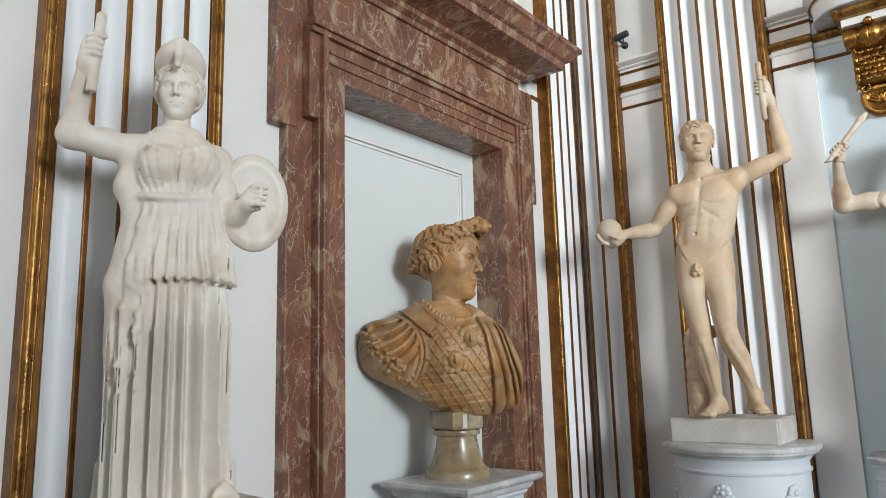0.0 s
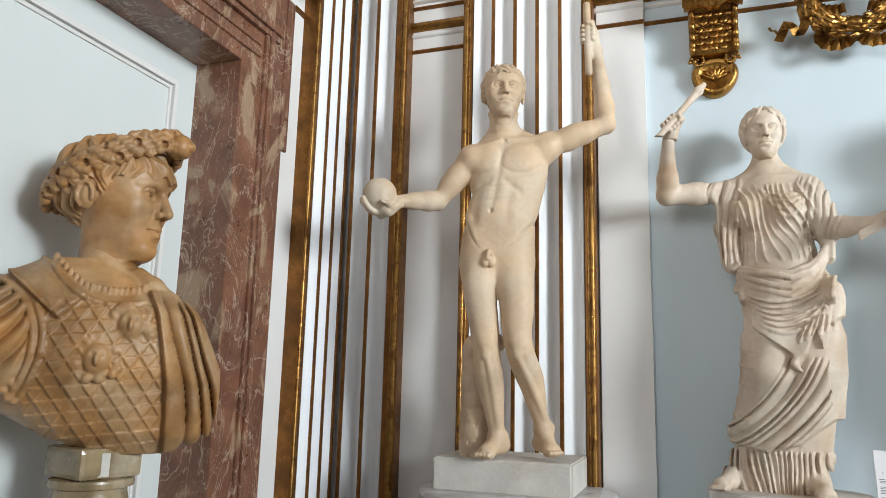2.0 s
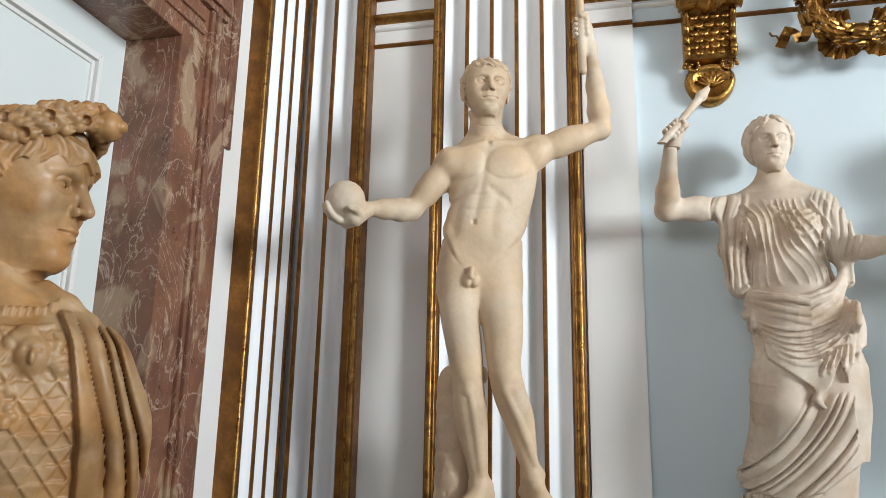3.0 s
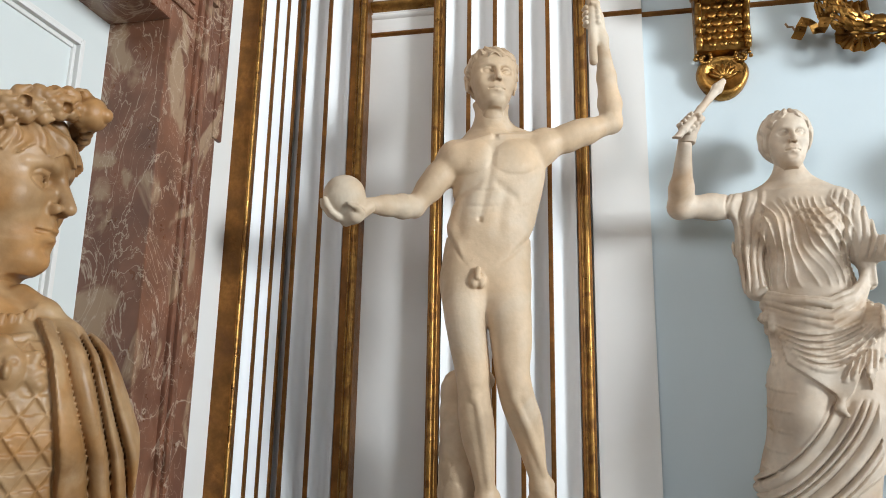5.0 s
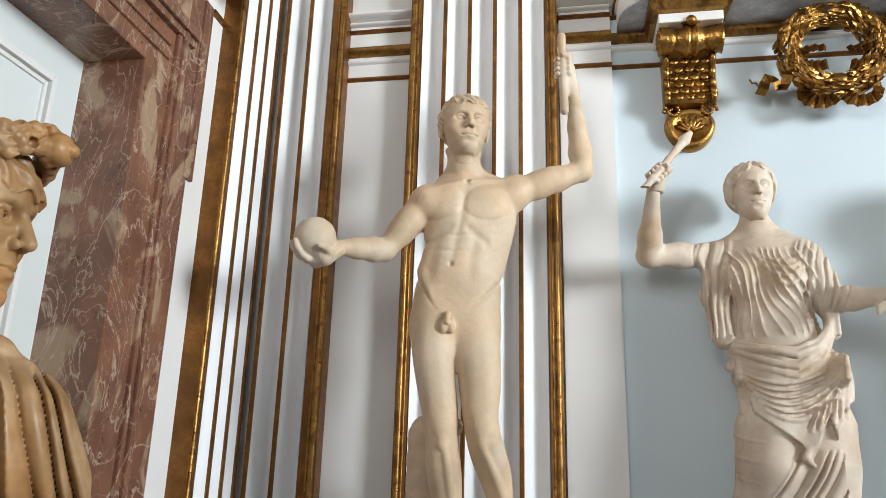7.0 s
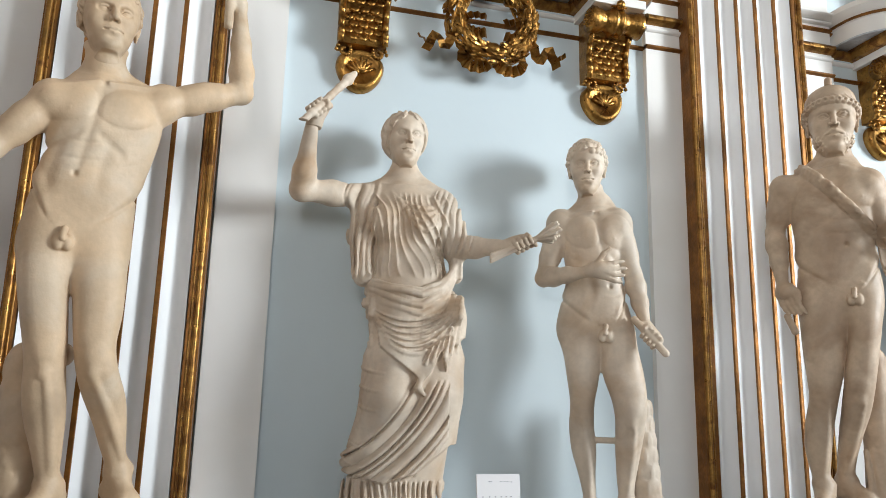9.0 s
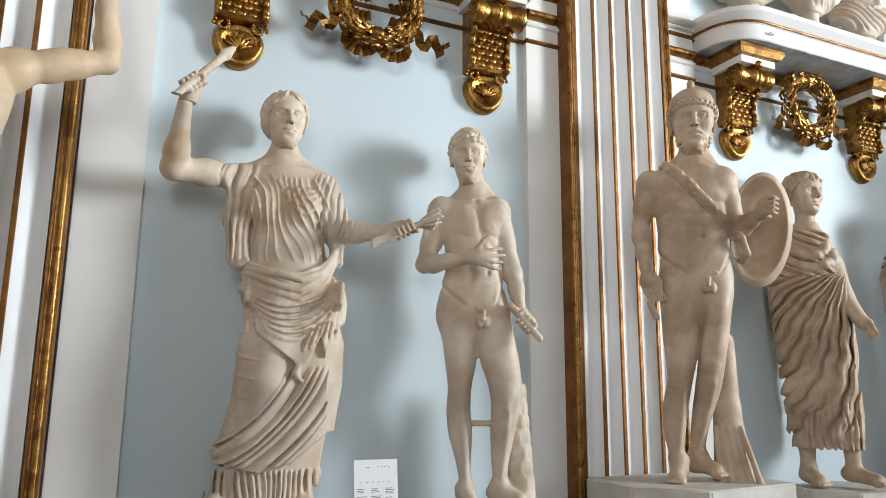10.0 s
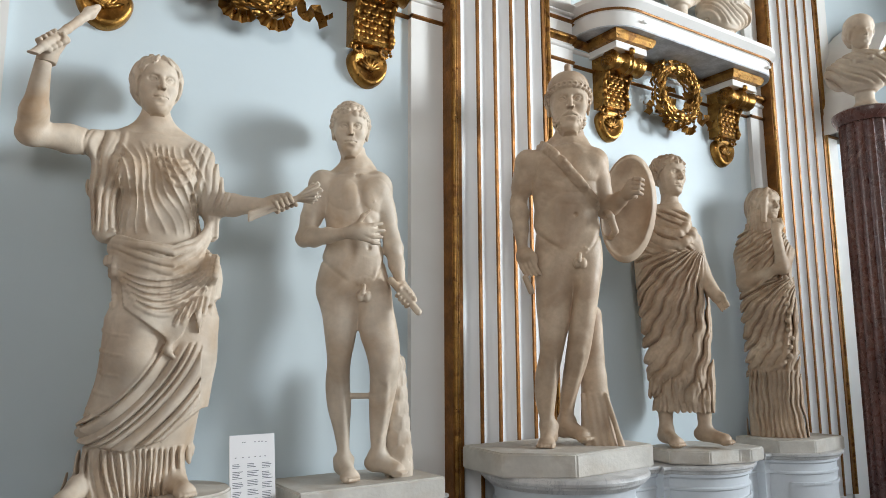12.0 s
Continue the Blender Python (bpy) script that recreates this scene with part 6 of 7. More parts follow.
def helmeted_woman():
    c = Clay((-0.62, -0.42, -0.02), (0.46, 0.30, 1.86), 0.008)
    c.stack([(0.0, -0.04, 0, 0.225, 0.18), (0.25, -0.045, 0, 0.205, 0.17), (0.65, -0.045, 0, 0.20, 0.16), (0.90, -0.035, 0, 0.185, 0.15), (1.17, -0.03, 0, 0.155, 0.125), (1.33, -0.035, 0, 0.165, 0.125), (1.42, -0.045, 0, 0.155, 0.10), (1.50, -0.05, 0, 0.08, 0.07)], 0.05)
    c.waves(0.0, 0.93, -0.04, 0.02, 22, 0.060, fade=0.25)
    c.stack([(0.86, -0.01, -0.005, 0.205, 0.175), (1.02, -0.02, 0, 0.185, 0.155), (1.18, -0.03, 0, 0.155, 0.125)], 0.02)
    c.waves(0.84, 1.17, -0.02, 0.0, 26, 0.030, fade=0.22)
    for s, x in ((-1, -0.115), (1, 0.045)):
        c.ball((x, -0.10, 1.33), (0.065, 0.055, 0.065), 0.05)
    rnd = random.Random(17)
    c.pleat((-0.21, 0.15, 1.16, 1.42), lambda x, z: (x + 0.035) / (0.5 + 2.2 * np.abs(z - 1.17)) * 24, 0.018, 0.03, 0.6, 1.0)
    c.pleat((-0.24, 0.20, 0.84, 1.17), lambda x, z: (x + 0.02) / (1.3 - 0.9 * (z - 0.84)) * 34, 0.018, 0.02, 0.6, 2.0)
    c.pleat((-0.27, -0.10, 0.40, 1.12), lambda x, z: (x + 0.3 * (z - 0.8) ** 2) * 40, 0.018, 0.03, 0.6, 3.0)
    c.draw([(-0.19, 1.20), (-0.03, 1.165), (0.13, 1.22)], 0.014, 0.010, lift=0.006, taper=False)
    # scaly collar with curled edge
    for i in range(13):
        a = -1.25 + 2.5 * i / 12
        x, z = -0.045 + 0.165 * math.sin(a), 1.455 - 0.085 * math.cos(a)
        fr = c.front(x, z)
        if fr is not None:
            c.ball((x, fr, z), 0.019, 0.010)
    for i in range(60):
        x, z = rnd.uniform(-0.17, 0.08), rnd.uniform(1.38, 1.46)
        fr = c.front(x, z)
        if fr is not None:
            c.ball((x, fr, z), 0.010, 0.006)
    for i in range(8):
        c.draw([(-0.23 + 0.012 * i, 1.10), (-0.255 + 0.012 * i, 0.92), (-0.26 + 0.016 * i, 0.62 - 0.04 * (i % 3))], 0.016, 0.012, lift=0.004)
    c.chain([(-0.19, -0.02, 1.12), (-0.225, -0.03, 0.85), (-0.215, -0.02, 0.45)], [0.05, 0.065, 0.05], 0.03)
    c.chain([(-0.205, 0.0, 1.38), (-0.22, 0.0, 1.25), (-0.19, -0.01, 1.13)], [0.05, 0.055, 0.05], 0.03)
    c.chain([(0.10, 0.0, 1.38), (0.13, 0.0, 1.25), (0.12, 0.0, 1.16)], [0.05, 0.055, 0.045], 0.03)
    c.rod((-0.20, 0.0, 1.405), (0.10, 0.0, 1.375), 0.058, 0.058, 0.05)
    c.rod((-0.05, 0.01, 1.40), (-0.055, 0.0, 1.62), 0.058, 0.052, 0.04)
    sh, el, wr = (-0.21, 0.0, 1.40), (-0.428, -0.080, 1.425), (-0.384, -0.160, 1.665)
    limb(c, [sh, tuple((a + b) / 2 for a, b in zip(sh, el)), el], [0.060, 0.055, 0.050])
    limb(c, [el, wr], [0.050, 0.032])
    limb(c, [(0.11, 0.0, 1.37), (0.161, 0.020, 1.144), (0.235, -0.130, 1.184)], [0.055, 0.05, 0.034])
    foot(c, (0.12, -0.04, 0.07), (0.187, -0.200, 0.056), 1.0)
    c.rough(0.0010)
    f = Clay((-0.20, -0.20, 1.46), (0.10, 0.20, 1.94), 0.0036)
    head(f, (-0.05, 0.0, 1.785), 0.245, -6, 2, "waved", seed=19, wide=0.95)
    f.rod((-0.05, 0.01, 1.46), (-0.055, 0.01, 1.62), 0.048, 0.048, 0.02)
    f.ball((-0.046, 0.035, 1.800), (0.103, 0.132, 0.082), 0.008, turn=(-22, 0, -6))
    f.chain([(-0.055, -0.135, 1.735), (-0.05, -0.06, 1.86), (-0.04, 0.06, 1.885), (-0.035, 0.14, 1.80)], [0.014, 0.022, 0.024, 0.016], 0.02)
    g = Clay((-0.54, -0.34, 1.56), (-0.26, 0.02, 2.02), 0.006)
    g.rod((-0.336, -0.190, 1.873), (-0.360, -0.190, 1.549), 0.019, 0.019, 0.004)
    g.rod((-0.384, -0.155, 1.648), (-0.376, -0.165, 1.691), 0.032, 0.034, 0.02)
    fist(g, (-0.376, -0.165, 1.686), (-0.347, -0.185, 1.748), (0.07, 0, 1), 0.019, 0.105, -60)
    s = Clay((0.02, -0.32, 0.92), (0.48, 0.16, 1.48), 0.006)
    s.ball((0.262, 0.0, 1.215), (0.150, 0.045, 0.212), 0.01, turn=(0, 0, 10))
    s.ball((0.262, -0.055, 1.215), (0.140, 0.048, 0.200), 0.01, away=True, turn=(0, 0, 10))
    s.rod((0.188, -0.040, 1.141), (0.235, -0.130, 1.184), 0.044, 0.034, 0.02)
    fist(s, (0.235, -0.130, 1.184), (0.271, -0.150, 1.203), (0.15, 0.1, 1), 0.018, 0.105, -60)
    return carved("statue", [c, f, g, s], M_PALE, (-2.5, 1.75, 1.12), 57.9, "white marble helmeted woman in a pleated robe with a shield", "statue", GROUP)


def emperor_bust():
    c = Clay((-0.72, -0.40, 0.28), (0.52, 0.34, 1.22), 0.005)
    rows = [(0.335, 0.04, 0.20, 0.07), (0.36, -0.08, 0.31, 0.12), (0.40, -0.19, 0.372, 0.16), (0.47, -0.30, 0.388, 0.19), (0.55, -0.46, 0.392, 0.215), (0.61, -0.575, 0.384, 0.225), (0.68, -0.615, 0.366, 0.23), (0.78, -0.612, 0.335, 0.23), (0.86, -0.575, 0.295, 0.22), (0.92, -0.52, 0.245, 0.205), (0.975, -0.41, 0.165, 0.17), (1.025, -0.29, 0.09, 0.13), (1.065, -0.20, 0.03, 0.08)]
    c.stack([(z, (a + b) / 2, 0.0, (b - a) / 2, d) for z, a, b, d in rows], 0.04, 2.2)
    c.ball((-0.10, -0.15, 0.74), (0.19, 0.09, 0.16), 0.08)
    c.ball((0.13, -0.14, 0.74), (0.15, 0.08, 0.15), 0.08)
    c.ball((-0.46, -0.05, 0.77), (0.15, 0.20, 0.17), 0.06)
    # pointed scales of the breastplate
    arm_x = lambda z: np.interp(z, [0.36, 0.47, 0.57, 0.70, 0.78, 0.87, 0.95], [-0.17, -0.27, -0.235, -0.205, -0.195, -0.215, -0.28])
    cloak_x = lambda z: np.interp(z, [0.34, 0.60, 0.86, 0.95], [0.228, 0.212, 0.166, 0.13])

    def plates(x, z):
        v = (z - 0.10 * x) / 0.046
        row = np.floor(v)
        t = v - row
        u = x / 0.060 + 0.5 * np.mod(row, 2)
        low = 2 * np.abs(u - np.floor(u) - 0.5)
        on = np.clip((t - low) / 0.12, 0, 1)
        lip = np.exp(-((t - low) / 0.11) ** 2)
        inside = np.clip((x - arm_x(z)) / 0.012, 0, 1) * np.clip((cloak_x(z) - x) / 0.012, 0, 1)
        return inside * (0.006 * on + 0.0075 * lip)

    c.emboss((-0.30, 0.24, 0.34, 0.90), plates, 0.012)
    # pleated sleeve with a fringe
    def sleeve(x, z):
        a = np.arctan2(1.04 - z, -0.12 - x)
        r = np.hypot(1.04 - z, -0.12 - x)
        u = a * 5.4 + 0.25 * np.sin(r * 16)
        g = np.abs(np.sin(np.pi * u)) ** 0.7 - 0.5
        return np.clip((arm_x(z) - 0.04 - x) / 0.02, 0, 1) * (0.034 * g * np.clip((r - 0.13) / 0.1, 0, 1) * np.clip((0.55 - r) / 0.08, 0.15, 1))

    c.emboss((-0.68, -0.17, 0.46, 0.97), sleeve, 0.02)
    rnd = random.Random(7)
    for i in range(95):
        a, r = rnd.uniform(0.10, 1.35), rnd.uniform(0.43, 0.53)
        x, z = -0.12 - r * math.cos(a) , 1.04 - r * math.sin(a)
        fr = c.front(x, z)
        if fr is not None and x < -0.27:
            c.ball((x, fr + 0.004, z), rnd.uniform(0.012, 0.019), 0.004)
    # border of the armhole, shoulder strap with its rim
    for o in (0.0, 0.030):
        c.draw([(-0.45 - o, 0.975), (-0.22 - o, 1.00), (-0.14 - o, 0.76), (-0.205 - o, 0.62), (-0.27 - o, 0.53)], 0.012, 0.004, lift=0.006, taper=False, n=26)

    def strap(x, z):
        ax, az, bx_, bz = -0.30, 1.035, -0.115, 0.865
        t = ((x - ax) * (bx_ - ax) + (z - az) * (bz - az)) / ((bx_ - ax) ** 2 + (bz - az) ** 2)
        n = np.abs((x - ax) * (bz - az) - (z - az) * (bx_ - ax)) / math.hypot(bx_ - ax, bz - az)
        on = np.clip((0.068 - n) / 0.006, 0, 1) * np.clip((1.0 - t) / 0.03, 0, 1) * np.clip((t + 0.3) / 0.05, 0, 1)
        return on * (0.016 + 0.007 * np.exp(-((n - 0.056) / 0.007) ** 2) + 0.006 * np.exp(-((t - 0.93) / 0.03) ** 2))

    c.emboss((-0.42, -0.02, 0.78, 1.10), strap)
    for i in range(3):
        c.rod((-0.16 + 0.045 * i, -0.225, 0.835 + 0.012 * i), (-0.155 + 0.045 * i, -0.235, 0.79 + 0.012 * i), 0.014, 0.012, 0.004)
    # cloak with long folds, gathered under a brooch
    def cloak(x, z):
        e = cloak_x(z)
        u = (x - e) / (0.046 + 0.05 * np.clip(0.9 - z, 0, 1))
        u = u + 0.22 * np.sin(2.3 * u + 1.0)
        g = np.abs(np.sin(np.pi * (u + 0.12 * np.sin(z * 9)))) ** 0.35
        return np.clip((x - e) / 0.008, 0, 1) * (0.022 + 0.040 * (g - 0.75) * np.clip((0.98 - z) / 0.1, 0, 1))

    c.emboss((0.12, 0.44, 0.33, 0.96), cloak, 0.012)
    c.ball((0.205, -0.10, 0.905), (0.052, 0.040, 0.048), 0.010)
    c.chain([(0.09, -0.06, 1.02), (0.15, -0.09, 0.97), (0.20, -0.10, 0.92)], [0.030, 0.036, 0.036], 0.02)
    # collar and masks
    for i in range(18):
        t = i / 17
        x = -0.205 + 0.335 * t
        z = float(np.interp(x, [-0.205, -0.14, -0.086, 0.0, 0.091, 0.13], [1.055, 0.985, 0.940, 0.925, 0.935, 0.965]))
        fr = c.front(x, z)
        if fr is not None:
            c.rod((x, fr + 0.004, z - 0.018), (x + 0.004, fr + 0.006, z + 0.018), 0.012, 0.010, 0.002)
    c.draw([(-0.20, 1.03), (-0.12, 0.88), (0.0, 0.86), (0.12, 0.90)], 0.012, 0.004, lift=0.006, taper=False, n=24)
    rnd = random.Random(23)
    for mx, mz in ((0.079, 0.815), (-0.022, 0.685)):
        fr = c.front(mx, mz)
        c.ball((mx, fr, mz), (0.045, 0.035, 0.058), 0.01)
        c.ball((mx, fr - 0.034, mz - 0.005), (0.010, 0.018, 0.022), 0.004)
        for s in (-1, 1):
            c.ball((mx + s * 0.017, fr - 0.036, mz + 0.018), 0.012, 0.004, away=True)
        for i in range(26):
            a = rnd.uniform(0, 6.28)
            rr = rnd.uniform(0.05, 0.082)
            c.ball((mx + rr * math.cos(a), fr + 0.006, mz + rr * math.sin(a)), rnd.uniform(0.012, 0.02), 0.006)
    c.chain([(-0.03, 0.02, 0.92), (-0.03, 0.02, 1.16)], [0.112, 0.106], 0.015)
    c.rough(0.0016, 18)
    f = Clay((-0.36, -0.34, 0.98), (0.36, 0.34, 1.78), 0.0042)
    w = head(f, (-0.015, 0.0, 1.575), 0.49, 64, 2, "short", seed=29, wide=0.96, fringe=0.075)
    f.chain([(-0.03, 0.02, 0.98), (-0.03, 0.02, 1.22)], [0.108, 0.104], 0.03)
    ring = lambda v, r=1.0, dz=0.0: w(0.365 * math.sin(v) * r, 0.045 - 0.455 * math.cos(v) * r, 0.715 + 0.265 * math.cos(v) + dz)
    for i in range(40):
        f.rod(ring(2 * math.pi * i / 40), ring(2 * math.pi * (i + 1) / 40), 0.030, 0.030, 0.01)
    for i in range(165):
        a, t = 2 * math.pi * i / 165, (-0.85, 0.0, 0.85, -0.4, 0.45)[i % 5]
        side = -1 if math.sin(a) < 0 else 1
        r = 1.0 + 0.075 * math.sqrt(1 - t * t)
        p = Vector(ring(a, r, 0.080 * t))
        q = Vector(ring(a - side * 0.17, r + 0.11, 0.080 * t + rnd.uniform(-0.03, 0.04)))
        f.chain([p, p.lerp(q, 0.5), q], [0.012, 0.020, 0.006], 0.0015)
        if i % 9 == 0:
            f.ball(ring(a, 1.10, 0.105 * t), (0.018, 0.018, 0.020), 0.002)
        if i % 6 == 3:
            f.ball(ring(a, 1.16, 0.105 * t + 0.02), 0.016, 0.003, away=True)
    f.ball(w(0, -0.50, 0.97), (0.050, 0.042, 0.050), 0.008, turn=(0, 0, 64))
    f.ball(w(0.0, -0.62, 0.97), (0.036, 0.034, 0.036), 0.004, away=True, turn=(0, 0, 64))
    f.ball(w(0.0, -0.57, 0.97), 0.022, 0.006)
    return carved("bust", [c, f], M_ALAB, (-2.78, 3.9, 1.0), 43.0, "large honey-coloured alabaster bust of a laurel-crowned man in armour", "bust")


globe_bearer()
torch_bearer()
youth()
shield_bearer()
orator()
veiled_woman()
helmeted_woman()
emperor_bust()


# ---- plinths and pedestals ----
def plinth(name, outline, z0, z1, label, material=None):
    """A stone slab from an outline of (x, y)."""
    bm = bmesh.new()
    a = [bm.verts.new((x, y, z0)) for x, y in outline]
    b = [bm.verts.new((x, y, z1)) for x, y in outline]
    bm.faces.new(list(reversed(a)))
    bm.faces.new(b)
    for i in range(len(a)):
        j = (i + 1) % len(a)
        bm.faces.new((a[i], a[j], b[j], b[i]))
    bmesh.ops.bevel(bm, geom=bm.edges[:], offset=0.010, segments=3, affect="EDGES")
    ob = link(name, bm, material or M_PLINTH)
    smooth_by_angle(ob, 30)
    return tagged(ob, label, "plinth", "statue plinths")


plinth("statue_plinth", [(-1.965, 5.43), (-1.215, 5.43), (-1.215, 5.96), (-1.965, 5.96)], 1.062, 1.237, "worn rectangular white marble plinth under the globe bearer")
oval = [(-0.185 + 0.385 * math.cos(radians(a)) * (abs(math.cos(radians(a))) ** -0.25 if abs(math.cos(radians(a))) > 0.05 else 1), 5.78 + 0.27 * math.sin(radians(a))) for a in range(0, 360, 12)]
plinth("statue_plinth", oval, 0.985, 1.135, "rounded beige marble plinth under the torch bearer")
plinth("statue_plinth", [(0.47, 5.58), (1.30, 5.58), (1.30, 6.05), (0.47, 6.05)], 0.975, 1.092, "rectangular white marble plinth under the youth")
plinth("statue_plinth", [(1.62, 5.50), (1.93, 5.24), (2.62, 5.30), (2.66, 5.75), (2.45, 5.93), (1.65, 5.93)], 1.062, 1.195, "cut-cornered pale marble plinth under the warrior")
plinth("statue_plinth", [(3.27, 5.72), (3.45, 5.52), (3.74, 5.49), (3.80, 5.44), (4.00, 5.47), (4.02, 5.75), (3.85, 6.0), (3.32, 6.0)], 0.97, 1.065, "irregular marble plinth under the man in a toga")
plinth("statue_plinth", [(4.42, 5.62), (4.66, 5.46), (5.16, 5.50), (5.16, 6.0), (4.42, 6.0)], 0.955, 1.064, "dark worn stone plinth under the veiled woman")


def rosette_garland(bm, cx, cy, r, a, z):
    """A rosette with hanging ribbons carved on a drum, at angle a."""
    def at(da, dz, out=0.008):
        q = a + da
        return Matrix.Translation((cx + (r + out) * math.cos(q), cy + (r + out) * math.sin(q), z + dz)) @ Matrix.Rotation(q, 4, "Z")
    for k in range(8):
        b = 2 * math.pi * k / 8
        bmesh.ops.create_icosphere(bm, subdivisions=1, radius=0.028, matrix=at(0.075 * math.cos(b), 0.035 * math.sin(b)) @ Matrix.Diagonal((0.5, 1, 1, 1)))
    bmesh.ops.create_icosphere(bm, subdivisions=1, radius=0.022, matrix=at(0, 0, 0.014))
    for s in (-1, 1):
        for k in range(12):
            t = k / 11
            bmesh.ops.create_icosphere(bm, subdivisions=1, radius=0.024 + 0.012 * math.sin(math.pi * t), matrix=at(s * (0.13 + 0.36 * t), -0.03 - 0.13 * math.sin(math.pi * t * 0.9)) @ Matrix.Diagonal((0.6, 1, 1, 1)))
        for k in range(6):
            bmesh.ops.create_icosphere(bm, subdivisions=1, radius=0.02, matrix=at(s * (0.10 + 0.02 * (k % 2)), -0.03 - 0.035 * k) @ Matrix.Diagonal((0.5, 0.8, 1.2, 1)))


def round_pedestal(cx, cy, r, top, label):
    root = tagged(empty("round_pedestal", (cx, cy, 0)), label, "pedestal", "pedestals")
    cap = [(r - 0.08, top - 0.085), (r - 0.05, top - 0.08), (r - 0.035, top - 0.06), (r - 0.02, top - 0.055), (r - 0.015, top - 0.04), (r, top - 0.035), (r + 0.004, top - 0.02), (r - 0.004, top - 0.004), (r - 0.012, top)]
    smooth_by_angle(part("top_slab", lathe(cap, 72, cx, cy), M_GREYM, root, "moulded grey-veined marble top"), 40)
    drum = [(r - 0.02, 0.0), (r - 0.02, 0.12), (r - 0.05, 0.14), (r - 0.085, 0.20), (r - 0.085, top - 0.19), (r - 0.075, top - 0.185), (r - 0.07, top - 0.17), (r - 0.085, top - 0.16), (r - 0.085, top - 0.12), (r - 0.065, top - 0.09), (r - 0.065, top - 0.083)]
    smooth_by_angle(part("drum", lathe(drum, 72, cx, cy), M_PED, root, "pale painted drum"), 40)
    bm = bmesh.new()
    for a in (-150, -90, -30):
        rosette_garland(bm, cx, cy, r - 0.085, radians(a), top - 0.30)
    part("garland", bm, M_PED, root, "carved rosettes and garlands", smooth=True)
    return root


round_pedestal(-1.55, 5.66, 0.535, 1.064, "round pale painted pedestal with garlands and marble top")
round_pedestal(2.16, 5.60, 0.50, 1.064, "round pale painted pedestal with marble top")


def bow_pedestal(x0, x1, centres, top, label):
    """A pedestal along the wall whose front bows out under each statue."""
    root = tagged(empty("bow_pedestal", ((x0 + x1) / 2, NY, 0)), label, "pedestal", "pedestals")
    path = [(x0, NY + 0.01, -1, 0)]
    yb = 5.78
    path.append((x0, yb, -0.7, -0.7))
    for cx, r in centres:
        half = math.asin(min(0.98, 0.40 / r)) if r > 0.4 else math.pi / 2
        path.append((cx - 0.46, yb, 0, -1))
        path.append((cx - 0.46, yb - 0.07, -0.7, -0.7))
        path.append((cx - 0.40, yb - 0.07, 0, -1))
        for k in range(13):
            a = -half + 2 * half * k / 12
            path.append((cx + r * math.sin(a), yb - 0.07 - (r * math.cos(a) - r * math.cos(half)), math.sin(a), -math.cos(a)))
        path.append((cx + 0.40, yb - 0.07, 0, -1))
        path.append((cx + 0.46, yb - 0.07, 0.7, -0.7))
        path.append((cx + 0.46, yb, 0, -1))
    path.append((x1, yb, 0.7, -0.7))
    path.append((x1, NY + 0.01, 1, 0))

    def shell(prof):
        bm = bmesh.new()
        rings = [[bm.verts.new((x + nx * o, y + ny * o, z)) for o, z in prof] for x, y, nx, ny in path]
        for p, q in zip(rings, rings[1:]):
            for i in range(len(prof) - 1):
                bm.faces.new((p[i], q[i], q[i + 1], p[i + 1]))
        bm.faces.new([p[-1] for p in rings])
        return bm

    smooth_by_angle(part("body", shell([(0.03, 0.0), (0.03, 0.10), (0.0, 0.13), (0.0, top - 0.165), (0.012, top - 0.155), (0.012, top - 0.145), (0.0, top - 0.135), (0.0, top - 0.085), (0.02, top - 0.07), (0.02, top - 0.05)]), M_PED, root, "pale blue-white painted body"), 30)
    smooth_by_angle(part("top_slab", shell([(0.015, top - 0.055), (0.035, top - 0.045), (0.04, top - 0.03), (0.055, top - 0.02), (0.055, top - 0.005), (0.048, top)]), M_GREYM, root, "moulded grey-veined marble top"), 30)
    for cx, r in centres:
        bm = bmesh.new()
        half = math.asin(min(0.98, 0.40 / r))
        def pt(a, z, o):
            return (cx + (r + o) * math.sin(a), yb - 0.07 - ((r + o) * math.cos(a) - r * math.cos(half)), z)
        a0, a1, z0, z1 = -half * 0.72, half * 0.72, 0.22, top - 0.22
        for b0, b1, y0, y1 in ((a0, a1, z1 - 0.02, z1), (a0, a1, z0, z0 + 0.02), (a0, a0 + 0.05, z0, z1), (a1 - 0.05, a1, z0, z1)):
            n = 8
            for k in range(n):
                p, q = b0 + (b1 - b0) * k / n, b0 + (b1 - b0) * (k + 1) / n
                v = [bm.verts.new(pt(*w)) for w in ((p, y0, 0.012), (q, y0, 0.012), (q, y1, 0.012), (p, y1, 0.012), (p, y0, 0.0), (q, y0, 0.0), (q, y1, 0.0), (p, y1, 0.0))]
                bm.faces.new(v[:4])
                bm.faces.new((v[3], v[2], v[6], v[7]))
                bm.faces.new((v[4], v[5], v[1], v[0]))
        part("panel_frame", bm, M_PED, root, "raised panel moulding")
    return root


bow_pedestal(-0.72, 1.36, ((-0.19, 0.44), (0.88, 0.44)), 0.985, "long pale painted pedestal with bowed fronts and marble top")
bow_pedestal(2.92, 5.24, ((3.64, 0.44), (4.82, 0.44)), 0.965, "long pale painted pedestal with bowed fronts and marble top")

